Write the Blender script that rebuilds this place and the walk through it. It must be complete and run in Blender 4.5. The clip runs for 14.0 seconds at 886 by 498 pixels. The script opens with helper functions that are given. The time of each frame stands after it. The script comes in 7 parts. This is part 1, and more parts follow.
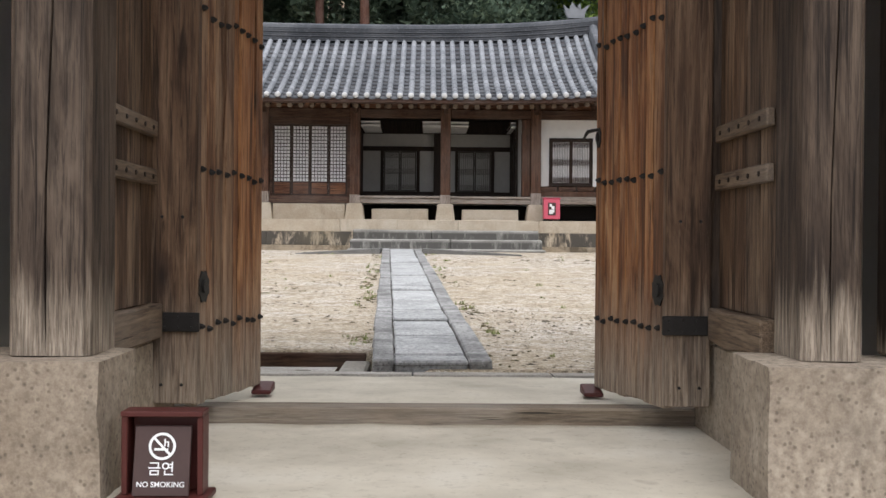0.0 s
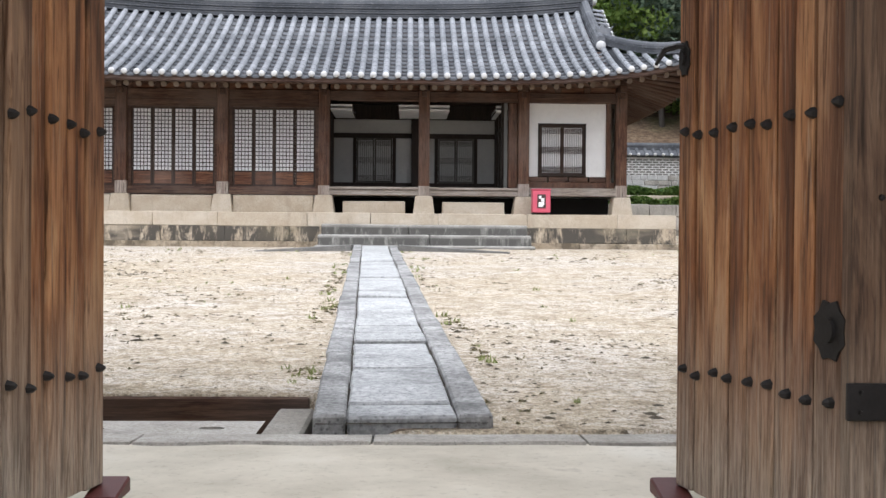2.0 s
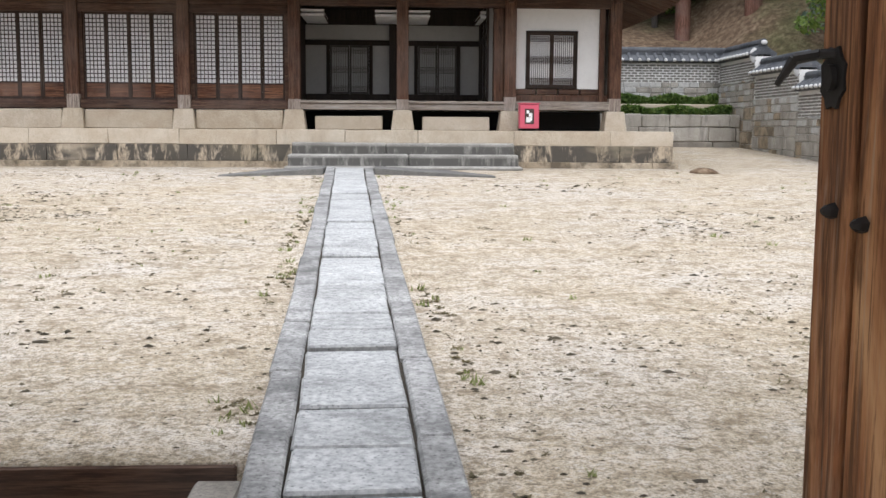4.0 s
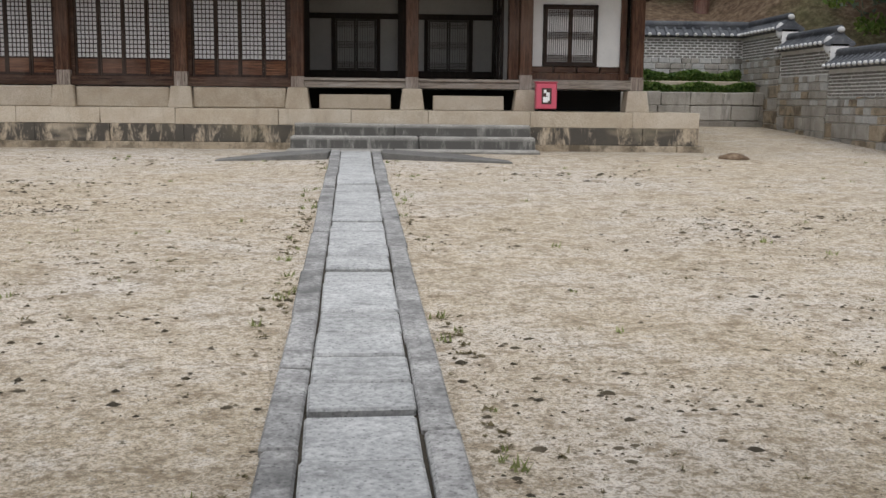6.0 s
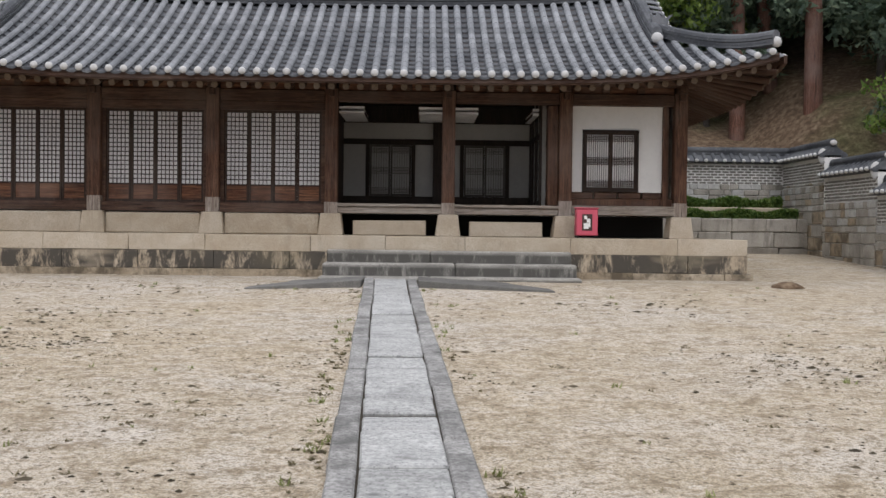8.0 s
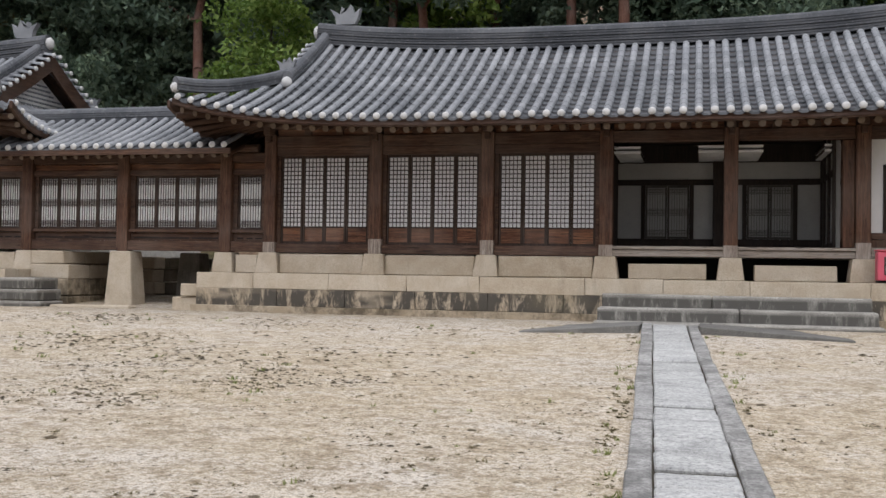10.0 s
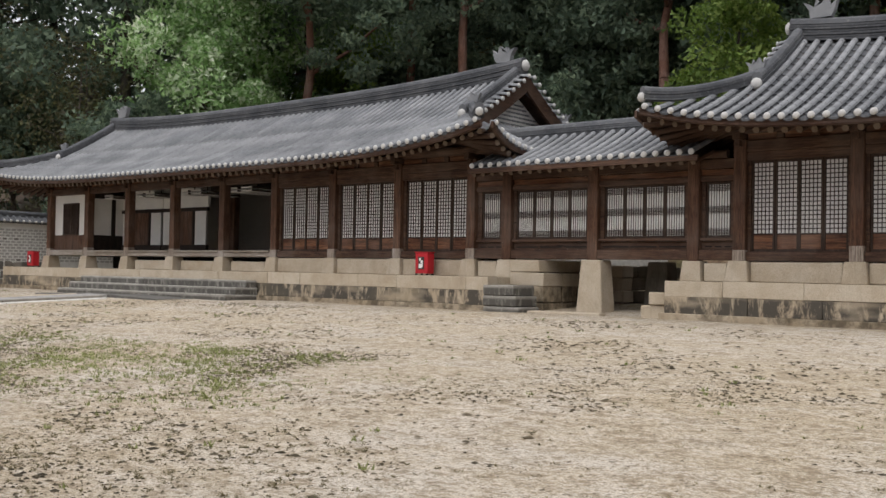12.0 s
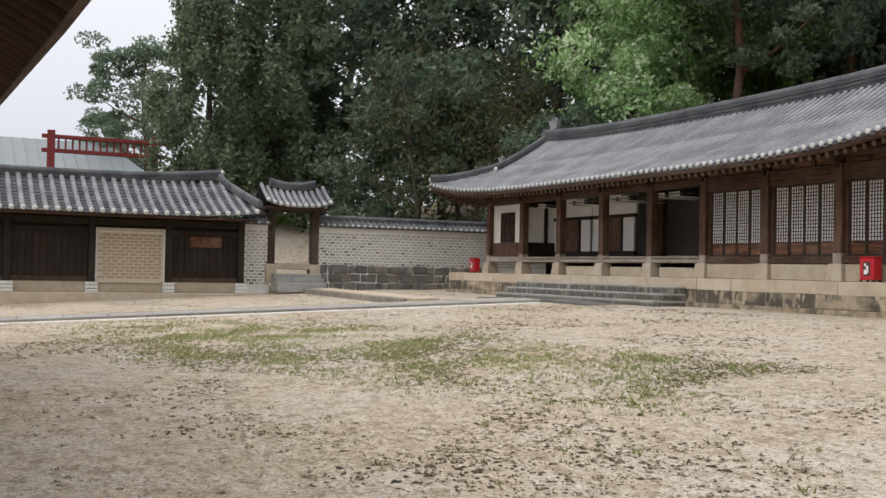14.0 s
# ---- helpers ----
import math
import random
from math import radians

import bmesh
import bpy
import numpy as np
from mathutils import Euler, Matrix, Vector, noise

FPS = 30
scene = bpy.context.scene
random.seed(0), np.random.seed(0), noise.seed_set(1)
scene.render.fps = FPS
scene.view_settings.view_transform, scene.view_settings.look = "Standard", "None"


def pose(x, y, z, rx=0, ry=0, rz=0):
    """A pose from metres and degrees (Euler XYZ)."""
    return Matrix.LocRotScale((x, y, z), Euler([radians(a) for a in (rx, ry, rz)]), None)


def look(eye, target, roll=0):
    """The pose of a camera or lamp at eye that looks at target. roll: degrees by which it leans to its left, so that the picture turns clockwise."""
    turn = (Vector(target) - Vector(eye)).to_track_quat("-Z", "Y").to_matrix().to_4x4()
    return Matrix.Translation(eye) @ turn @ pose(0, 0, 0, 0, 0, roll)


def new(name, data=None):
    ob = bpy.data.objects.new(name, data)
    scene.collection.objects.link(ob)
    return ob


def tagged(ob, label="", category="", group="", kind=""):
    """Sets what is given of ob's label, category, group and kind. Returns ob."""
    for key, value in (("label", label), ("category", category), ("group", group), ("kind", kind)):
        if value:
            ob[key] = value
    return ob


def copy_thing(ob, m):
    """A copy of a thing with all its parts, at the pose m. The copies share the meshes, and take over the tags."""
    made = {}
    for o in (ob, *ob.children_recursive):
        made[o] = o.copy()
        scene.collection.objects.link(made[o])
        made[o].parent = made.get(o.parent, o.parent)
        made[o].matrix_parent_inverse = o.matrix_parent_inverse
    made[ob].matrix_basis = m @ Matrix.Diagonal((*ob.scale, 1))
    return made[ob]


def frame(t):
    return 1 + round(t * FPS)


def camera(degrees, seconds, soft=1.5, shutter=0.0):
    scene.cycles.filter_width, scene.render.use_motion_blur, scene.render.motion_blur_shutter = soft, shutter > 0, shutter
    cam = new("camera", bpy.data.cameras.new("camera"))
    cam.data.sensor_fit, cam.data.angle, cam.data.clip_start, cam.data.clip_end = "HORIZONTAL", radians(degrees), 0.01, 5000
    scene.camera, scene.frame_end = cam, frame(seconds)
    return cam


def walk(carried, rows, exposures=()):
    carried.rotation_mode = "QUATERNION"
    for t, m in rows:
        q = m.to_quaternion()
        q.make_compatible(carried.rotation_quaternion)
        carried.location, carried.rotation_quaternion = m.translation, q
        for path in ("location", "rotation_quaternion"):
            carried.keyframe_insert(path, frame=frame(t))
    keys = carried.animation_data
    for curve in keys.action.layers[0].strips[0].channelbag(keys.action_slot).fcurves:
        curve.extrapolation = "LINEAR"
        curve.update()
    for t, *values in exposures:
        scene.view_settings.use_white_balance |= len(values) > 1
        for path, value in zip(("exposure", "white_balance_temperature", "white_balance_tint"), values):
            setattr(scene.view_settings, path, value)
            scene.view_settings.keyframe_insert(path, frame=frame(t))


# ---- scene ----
cam = camera(47.06, 14.0)
# seconds, eye x, y, z, tilt from straight down, lean, heading
ROWS = [
    (0, -0.021, 0.261, 1.520, 89.60, -0.50, -0.87),
    (0.5, 0.012, 0.855, 1.539, 89.58, -0.46, -0.53),
    (1, -0.016, 1.441, 1.544, 89.61, -0.51, -0.65),
    (1.5, 0.022, 1.982, 1.534, 89.61, -0.58, -1.13),
    (2, 0.026, 2.488, 1.521, 89.37, -0.45, -2.05),
    (2.5, 0.060, 2.935, 1.498, 88.70, -0.45, -2.83),
    (3, 0.138, 3.330, 1.773, 87.19, -0.44, -3.02),
    (3.5, 0.130, 3.610, 1.907, 85.60, -0.31, -2.95),
    (3.7, 0.128, 3.710, 1.932, 84.87, -0.31, -3.03),
    (4.75, 0.098, 4.265, 2.082, 81.05, -0.47, -2.84),
    (5.8, 0.063, 4.845, 2.157, 81.16, -0.62, -2.69),
    (6, 0.063, 4.945, 2.162, 81.80, -0.62, -2.69),
    (6.5, 0.048, 5.127, 2.168, 83.72, -0.72, -2.67),
    (7, 0.005, 5.396, 2.148, 85.83, -0.57, -2.46),
    (7.2, -0.005, 5.466, 2.148, 86.61, -0.57, -2.24),
    (9.3, -0.145, 6.005, 2.183, 90.63, -0.77, 6.20),
    (9.5, -0.155, 6.035, 2.178, 90.83, -0.77, 8.40),
    (10, -0.217, 6.073, 2.113, 91.22, -0.89, 13.86),
    (10.5, -0.240, 6.088, 2.101, 91.34, -0.90, 19.65),
    (11, -0.240, 6.111, 2.106, 91.37, -0.92, 26.13),
    (11.5, -0.216, 6.134, 2.108, 91.33, -1.02, 33.07),
    (12, -0.306, 6.203, 2.105, 91.29, -1.06, 39.70),
    (12.5, -0.339, 6.229, 2.108, 91.25, -1.14, 45.55),
    (13, -0.385, 6.267, 2.105, 91.23, -1.14, 51.14),
    (13.5, -0.382, 6.269, 2.106, 91.20, -1.17, 57.14),
    (14, -0.416, 6.298, 2.103, 91.17, -1.13, 63.48),
]
# seconds, stops, kelvin, tint: the phone brightens inside the gate and warms as it turns
EXPOSURES = [(0, 0.36, 6150, 12), (1, 0.64, 6000, 12), (2, 0.73, 5950, 12), (2.8, 0.72, 5950, 12), (3.7, 0.64, 6000, 12), (5.8, -0.1, 6150, 11), (7.2, -0.1, 6200, 13), (9.5, 0.08, 6150, 13), (12, -0.08, 6500, 12), (14, 0.02, 6500, 12)]
walk(cam, [(t, pose(x, y, z, tilt, lean, heading)) for t, x, y, z, tilt, lean, heading in ROWS], EXPOSURES)

# ---- world and light: an overcast day ----
world = bpy.data.worlds.new("overcast_sky")
scene.world = world
world.use_nodes = True
wt = world.node_tree
wt.nodes.clear()
w_out = wt.nodes.new("ShaderNodeOutputWorld")
w_bg = wt.nodes.new("ShaderNodeBackground")
w_sky = wt.nodes.new("ShaderNodeTexSky")
w_sky.sky_type = "NISHITA"
w_sky.sun_disc = False
w_sky.sun_elevation = radians(50)
w_sky.sun_rotation = radians(200)
w_sky.dust_density = 4.0
w_mix = wt.nodes.new("ShaderNodeMixRGB")
w_mix.inputs[0].default_value = 0.88
# a cloud deck is about three times brighter overhead than at the horizon
w_co = wt.nodes.new("ShaderNodeTexCoord")
w_sep = wt.nodes.new("ShaderNodeSeparateXYZ")
w_ramp = wt.nodes.new("ShaderNodeValToRGB")
w_gain = wt.nodes.new("ShaderNodeMixRGB")
w_gain.blend_type = "MULTIPLY"
w_gain.inputs[0].default_value = 1.0
w_gain.inputs[2].default_value = (20.0, 20.0, 20.0, 1)
w_ramp.color_ramp.elements[0].color = (0.33, 0.345, 0.38, 1)
w_ramp.color_ramp.elements[1].color = (1.0, 0.99, 0.98, 1)
wt.links.new(w_co.outputs["Generated"], w_sep.inputs[0])
wt.links.new(w_sep.outputs[2], w_ramp.inputs[0])
wt.links.new(w_ramp.outputs[0], w_gain.inputs[1])
wt.links.new(w_gain.outputs[0], w_mix.inputs[2])
wt.links.new(w_sky.outputs[0], w_mix.inputs[1])
wt.links.new(w_mix.outputs[0], w_bg.inputs[0])
w_bg.inputs[1].default_value = 0.1
wt.links.new(w_bg.outputs[0], w_out.inputs[0])
sun = new("sun", bpy.data.lights.new("sun", "SUN"))
sun.data.energy = 0.8
sun.data.angle = radians(25)
sun.data.color = (1.0, 0.97, 0.92)
sun.matrix_world = look((6, -16, 24), (0, 0, 0))


# ---- materials ----
class Nodes:
    """A material with a Principled shader and short calls for nodes."""

    def __init__(self, name, rough=0.8, metal=0.0):
        self.mat = bpy.data.materials.new(name)
        self.mat.use_nodes = True
        self.t = self.mat.node_tree
        self.p = self.t.nodes["Principled BSDF"]
        self.p.inputs["Roughness"].default_value = rough
        self.p.inputs["Metallic"].default_value = metal
        self.p.inputs["Specular IOR Level"].default_value = 0.3
        self.co = None

    def coords(self, scale=(1, 1, 1), kind="Object"):
        c = self.t.nodes.new("ShaderNodeTexCoord")
        m = self.t.nodes.new("ShaderNodeMapping")
        m.inputs["Scale"].default_value = scale
        if kind == "World":
            g = self.t.nodes.new("ShaderNodeNewGeometry")
            self.t.links.new(g.outputs["Position"], m.inputs[0])
        else:
            self.t.links.new(c.outputs[kind], m.inputs[0])
        return m.outputs[0]

    def noise(self, co, scale, detail=4, rough=0.55, distort=0.0):
        n = self.t.nodes.new("ShaderNodeTexNoise")
        n.inputs["Scale"].default_value = scale
        n.inputs["Detail"].default_value = detail
        n.inputs["Roughness"].default_value = rough
        n.inputs["Distortion"].default_value = distort
        self.t.links.new(co, n.inputs["Vector"])
        return n.outputs["Fac"]

    def voronoi(self, co, scale, feature="F1"):
        n = self.t.nodes.new("ShaderNodeTexVoronoi")
        n.feature = feature
        n.inputs["Scale"].default_value = scale
        self.t.links.new(co, n.inputs["Vector"])
        return n.outputs["Distance"]

    def ramp(self, fac, stops):
        r = self.t.nodes.new("ShaderNodeValToRGB")
        el = r.color_ramp.elements
        while len(el) < len(stops):
            el.new(0.5)
        for e, (p, c) in zip(el, stops):
            e.position = p
            e.color = (c, c, c, 1) if isinstance(c, (int, float)) else (*c, 1)
        self.t.links.new(fac, r.inputs[0])
        return r.outputs[0]

    def mix(self, fac, a, b, mode="MIX"):
        m = self.t.nodes.new("ShaderNodeMixRGB")
        m.blend_type = mode
        for sock, v in zip(m.inputs, (fac, a, b)):
            if isinstance(v, (int, float)):
                sock.default_value = v if sock.type == "VALUE" else (v, v, v, 1)
            elif isinstance(v, tuple):
                sock.default_value = (*v, 1)
            else:
                self.t.links.new(v, sock)
        return m.outputs[0]

    def math(self, op, a, b):
        m = self.t.nodes.new("ShaderNodeMath")
        m.operation = op
        for sock, v in zip(m.inputs, (a, b)):
            if isinstance(v, (int, float)):
                sock.default_value = v
            else:
                self.t.links.new(v, sock)
        return m.outputs[0]

    def random(self):
        n = self.t.nodes.new("ShaderNodeObjectInfo")
        return n.outputs["Random"]

    def island(self):
        n = self.t.nodes.new("ShaderNodeNewGeometry")
        return n.outputs["Random Per Island"]

    def shifted(self, co):
        """The same coordinates, moved by a random step for each object."""
        m = self.t.nodes.new("ShaderNodeVectorMath")
        m.operation = "MULTIPLY_ADD"
        self.t.links.new(self.random(), m.inputs[0])
        m.inputs[1].default_value = (37.0, 53.0, 29.0)
        self.t.links.new(co, m.inputs[2])
        return m.outputs[0]

    def height(self, co_world):
        s = self.t.nodes.new("ShaderNodeSeparateXYZ")
        self.t.links.new(co_world, s.inputs[0])
        return s.outputs[2]

    def color(self, c):
        if isinstance(c, tuple):
            self.p.inputs["Base Color"].default_value = (*c, 1)
        else:
            self.t.links.new(c, self.p.inputs["Base Color"])
        return self

    def rough(self, r):
        self.t.links.new(r, self.p.inputs["Roughness"])
        return self

    def bump(self, h, strength=0.4, dist=0.01):
        b = self.t.nodes.new("ShaderNodeBump")
        b.inputs["Strength"].default_value = strength
        b.inputs["Distance"].default_value = dist
        self.t.links.new(h, b.inputs["Height"])
        self.t.links.new(b.outputs[0], self.p.inputs["Normal"])
        return self


def wood(name, dark, mid, light, along="z", fine=1.0, rough=0.75, bleach=None, knots=False):
    """Weathered timber with the grain along one axis, streaks, bleached patches and cracks."""
    n = Nodes(name, rough)
    s = {"x": (0.5, 9, 9), "y": (9, 0.5, 9), "z": (9, 9, 0.5)}[along]
    co = n.shifted(n.coords(s))
    co2 = n.coords((1, 1, 1), "World")
    rnd = n.random()
    g = n.noise(co, 1.6 * fine, 6, 0.65, 0.9)
    streak = n.noise(co, 7.0 * fine, 5, 0.7, 0.3)
    big = n.noise(co2, 1.3, 3)
    c = n.ramp(g, [(0.28, dark), (0.5, mid), (0.75, light)])
    c = n.mix(n.ramp(streak, [(0.46, 0.0), (0.62, 0.85)]), c, dark)
    hair = n.noise(co, 19.0 * fine, 4, 0.7, 0.2)
    c = n.mix(n.ramp(hair, [(0.52, 0.0), (0.66, 0.55)]), c, dark)
    c = n.mix(n.ramp(hair, [(0.32, 0.4), (0.46, 0.0)]), c, light)
    grey = n.ramp(big, [(0.42, 0.0), (0.72, 0.12 if knots else 0.5)])
    c = n.mix(grey, c, tuple(0.5 * a + 0.5 * sum(light) / 3 for a in light))
    c = n.mix(n.math("MULTIPLY", rnd, 0.5), c, n.mix(0.5, c, mid, "MULTIPLY"))
    if knots:
        kco = n.shifted(n.coords({"x": (0.35, 1, 1), "y": (1, 0.35, 1), "z": (1, 1, 0.35)}[along]))
        c = n.mix(n.ramp(rnd, [(0.45, 0.0), (0.85, 0.6)]), c, n.ramp(g, [(0.28, (0.075, 0.045, 0.026)), (0.5, (0.25, 0.16, 0.092)), (0.75, (0.42, 0.31, 0.20))]))
        c = n.mix(n.ramp(n.noise(co, 0.55, 3), [(0.40, 0.8), (0.58, 0.0)]), c, dark)
        kn = n.voronoi(kco, 4.6)
        c = n.mix(n.ramp(kn, [(0.085, 1.0), (0.14, 0.0)]), c, (0.018, 0.010, 0.007))
    crack = n.ramp(n.noise(co, 3.4 * fine, 3, 0.5, 0.4), [(0.30, 0.0), (0.34, 1.0)])
    c = n.mix(crack, n.mix(1.0, c, 0.28, "MULTIPLY"), c)
    if bleach:
        edge = n.math("ADD", n.height(co2), n.math("MULTIPLY", n.noise(co, 2.2, 4), -0.5))
        k = n.ramp(n.math("MULTIPLY", n.math("ADD", edge, -bleach[0]), 1.0 / (bleach[1] - bleach[0])), [(0.0, 0.85), (1.0, 0.0)])
        worn = n.ramp(streak, [(0.3, (0.26, 0.195, 0.135)), (0.6, (0.60, 0.51, 0.40))])
        c = n.mix(k, c, worn)
    n.color(c)
    n.bump(n.mix(0.5, streak, crack), 0.55, 0.006)
    return n.mat


def stone(name, a, b, speck, stain=0.35, fine=1.0, moss=0.0, start=0.55, run=(5, 5, 0.9), washed=False):
    """Dressed granite: grain, specks, damp stains and patches."""
    n = Nodes(name, 0.88)
    co = n.coords((1, 1, 1), "World")
    g = n.noise(co, 3.0, 5)
    fine_g = n.noise(co, 55 * fine, 3, 0.7)
    spots = n.voronoi(co, 70 * fine)
    c = n.mix(n.ramp(g, [(0.35, 0.0), (0.68, 1.0)]), a, b)
    c = n.mix(n.ramp(fine_g, [(0.35, 0.55), (0.65, 0.0)]), c, speck)
    c = n.mix(n.ramp(spots, [(0.12, 0.5), (0.3, 0.0)]), c, tuple(0.5 * v for v in speck))
    streaks = n.noise(n.coords(run, "World"), 1.3, 6, 0.7)
    k = n.ramp(streaks, [(start, 0.0), (start + 0.17, stain)])
    if washed:
        k = n.math("MULTIPLY", k, n.ramp(n.height(n.coords((1, 1, 1), "Generated")), [(0.66, 1.0), (0.84, 0.0)]))
    c = n.mix(k, c, tuple(0.3 * v for v in a))
    c = n.mix(n.math("MULTIPLY", n.random(), 0.5), c, n.mix(0.7, c, b, "MULTIPLY"))
    if moss:
        c = n.mix(n.ramp(n.noise(co, 1.7, 4), [(0.5, 0.0), (0.72, moss)]), c, (0.10, 0.11, 0.045))
    n.color(c)
    n.bump(n.mix(0.5, fine_g, g), 0.5, 0.006)
    return n.mat


def plank_wood(name, tones, aged, spread, grey_foot=0.62, foot_z=0.42, foot_k=1.4):
    """Sawn pine boards: drifting colour, dark sap streaks, fine grain, knots with a halo, and a greyed foot."""
    n = Nodes(name, 0.74)
    low = n.shifted(n.coords((3.5, 3.5, 0.8)))
    long_ = n.shifted(n.coords((13, 13, 0.55)))
    fibre = n.shifted(n.coords((30, 30, 1.6)))
    body = n.noise(low, 1.3, 5, 0.62, 0.8)
    streak = n.noise(long_, 1.7, 5, 0.62, 1.1)
    vein = n.noise(long_, 4.2, 4, 0.65, 0.8)
    hair = n.noise(fibre, 3.0, 4, 0.75, 0.3)
    c = n.ramp(body, [(0.30, tones[0]), (0.44, tones[1]), (0.57, tones[2]), (0.72, tones[3])])
    old = n.ramp(body, [(0.3, aged[0]), (0.52, aged[1]), (0.74, aged[2])])
    c = n.mix(n.ramp(n.random(), [(spread, 0.0), (spread + 0.4, 0.8)]), c, old)
    dark = tuple(0.28 * v for v in tones[1])
    c = n.mix(n.ramp(streak, [(0.36, 0.95), (0.44, 0.35), (0.51, 0.0)]), c, dark)
    c = n.mix(n.ramp(streak, [(0.56, 0.0), (0.70, 0.5)]), c, tones[3])
    c = n.mix(n.ramp(vein, [(0.36, 0.7), (0.43, 0.0)]), c, dark)
    c = n.mix(n.ramp(vein, [(0.57, 0.0), (0.68, 0.4)]), c, aged[2])
    c = n.mix(n.ramp(hair, [(0.52, 0.0), (0.66, 0.55)]), c, dark)
    kn = n.voronoi(n.shifted(n.coords((1, 1, 0.42))), 3.4)
    c = n.mix(n.ramp(kn, [(0.06, 1.0), (0.10, 0.55), (0.2, 0.0)]), c, (0.022, 0.013, 0.009))
    edge = n.math("ADD", n.height(n.coords((1, 1, 1), "World")), n.math("MULTIPLY", streak, -0.7))
    k = n.ramp(n.math("MULTIPLY", n.math("ADD", edge, -foot_z), foot_k), [(0.0, grey_foot), (0.8, 0.0)])
    c = n.mix(k, c, n.ramp(hair, [(0.38, (0.40, 0.335, 0.26)), (0.6, (0.15, 0.12, 0.09))]))
    n.color(c)
    n.bump(n.mix(0.5, vein, hair), 0.7, 0.006)
    return n.mat


PALE_AGED = ((0.075, 0.05, 0.034), (0.20, 0.14, 0.092), (0.36, 0.275, 0.19))
M_RED = wood("weathered_pine_red", (0.035, 0.017, 0.01), (0.125, 0.058, 0.033), (0.25, 0.145, 0.088))
M_DOOR = plank_wood("door_plank_pine", ((0.075, 0.028, 0.012), (0.235, 0.095, 0.036), (0.38, 0.18, 0.074), (0.50, 0.29, 0.14)), PALE_AGED, 0.42, 0.85, 0.46)
M_JAMB = plank_wood("jamb_plank_pine", ((0.035, 0.02, 0.012), (0.09, 0.05, 0.028), (0.165, 0.10, 0.058), (0.26, 0.175, 0.11)), ((0.05, 0.032, 0.021), (0.125, 0.083, 0.052), (0.24, 0.17, 0.112)), 0.4, 0.75)
M_POST = plank_wood("split_post_pine", ((0.02, 0.013, 0.009), (0.05, 0.032, 0.021), (0.092, 0.063, 0.043), (0.16, 0.118, 0.084)), ((0.022, 0.016, 0.012), (0.062, 0.046, 0.034), (0.135, 0.105, 0.08)), 0.3, 1.0, 0.80, 3.2)
M_SLAT = wood("side_slat_pine", (0.06, 0.04, 0.026), (0.16, 0.112, 0.072), (0.30, 0.225, 0.155), "y")
M_GREYWOOD = wood("grey_weathered_pine", (0.02, 0.013, 0.009), (0.075, 0.05, 0.034), (0.17, 0.125, 0.09), "z", 0.8, 0.8, (0.88, 0.99))
M_BEAM = wood("beam_pine_along", (0.03, 0.015, 0.01), (0.098, 0.05, 0.031), (0.21, 0.128, 0.082), "x")
M_BEAMY = wood("beam_pine_across", (0.028, 0.014, 0.009), (0.082, 0.04, 0.024), (0.17, 0.10, 0.062), "y")
M_FLOORWOOD = wood("bleached_floor_board", (0.15, 0.12, 0.095), (0.34, 0.29, 0.24), (0.5, 0.45, 0.39), "x")
M_PANEL = wood("orange_panel_pine", (0.035, 0.015, 0.009), (0.16, 0.065, 0.032), (0.40, 0.20, 0.10), "x", 0.6)
M_DOORLATTICE = wood("grey_brown_door_lattice", (0.05, 0.045, 0.038), (0.09, 0.08, 0.068), (0.14, 0.125, 0.105))
M_BLEACH = wood("splash_bleached_pine", (0.16, 0.12, 0.095), (0.36, 0.30, 0.25), (0.56, 0.51, 0.45))
# eave boards: colour raised to make up for weak light on the underside
M_EAVE = wood("brightened_eave_pine", (0.13, 0.065, 0.03), (0.36, 0.20, 0.10), (0.50, 0.33, 0.20), "y")
M_LATTICE = wood("lattice_pine", (0.02, 0.012, 0.008), (0.055, 0.032, 0.022), (0.12, 0.078, 0.056))
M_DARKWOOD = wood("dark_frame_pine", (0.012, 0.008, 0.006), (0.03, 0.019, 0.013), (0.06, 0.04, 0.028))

M_GRANITE = stone("buff_granite", (0.53, 0.45, 0.345), (0.65, 0.585, 0.48), (0.33, 0.27, 0.2), 0.25)
M_GRANITE_GREY = stone("grey_granite", (0.36, 0.355, 0.34), (0.5, 0.49, 0.47), (0.17, 0.17, 0.165), 0.35)
M_STEP = stone("lichened_step_granite", (0.33, 0.315, 0.285), (0.52, 0.50, 0.455), (0.10, 0.098, 0.09), 0.95, 1.0, 0.0, 0.33, (4.5, 4.5, 1.1), True)
M_APRON = stone("dark_apron_stone", (0.17, 0.165, 0.155), (0.26, 0.25, 0.23), (0.08, 0.08, 0.075), 0.5)
M_SLAB = stone("bluish_path_slab", (0.44, 0.44, 0.43), (0.60, 0.60, 0.585), (0.14, 0.145, 0.145), 0.6, 0.5, 0.0, 0.53, (2.2, 5, 3))
M_KERB = stone("speckled_kerb_granite", (0.31, 0.305, 0.295), (0.53, 0.52, 0.50), (0.05, 0.05, 0.05), 0.65, 0.5, 0.0, 0.48, (2, 2, 2))
M_ROUGHSTONE = stone("pitted_plinth_granite", (0.35, 0.29, 0.22), (0.47, 0.40, 0.315), (0.13, 0.10, 0.075), 0.35, 0.5, 0.0, 0.5, (3, 3, 2))
M_WALLSTONE = stone("yard_wall_granite", (0.38, 0.355, 0.31), (0.52, 0.49, 0.435), (0.2, 0.18, 0.155), 0.6, 1.0, 0.0, 0.5, (3.5, 3.5, 0.7))
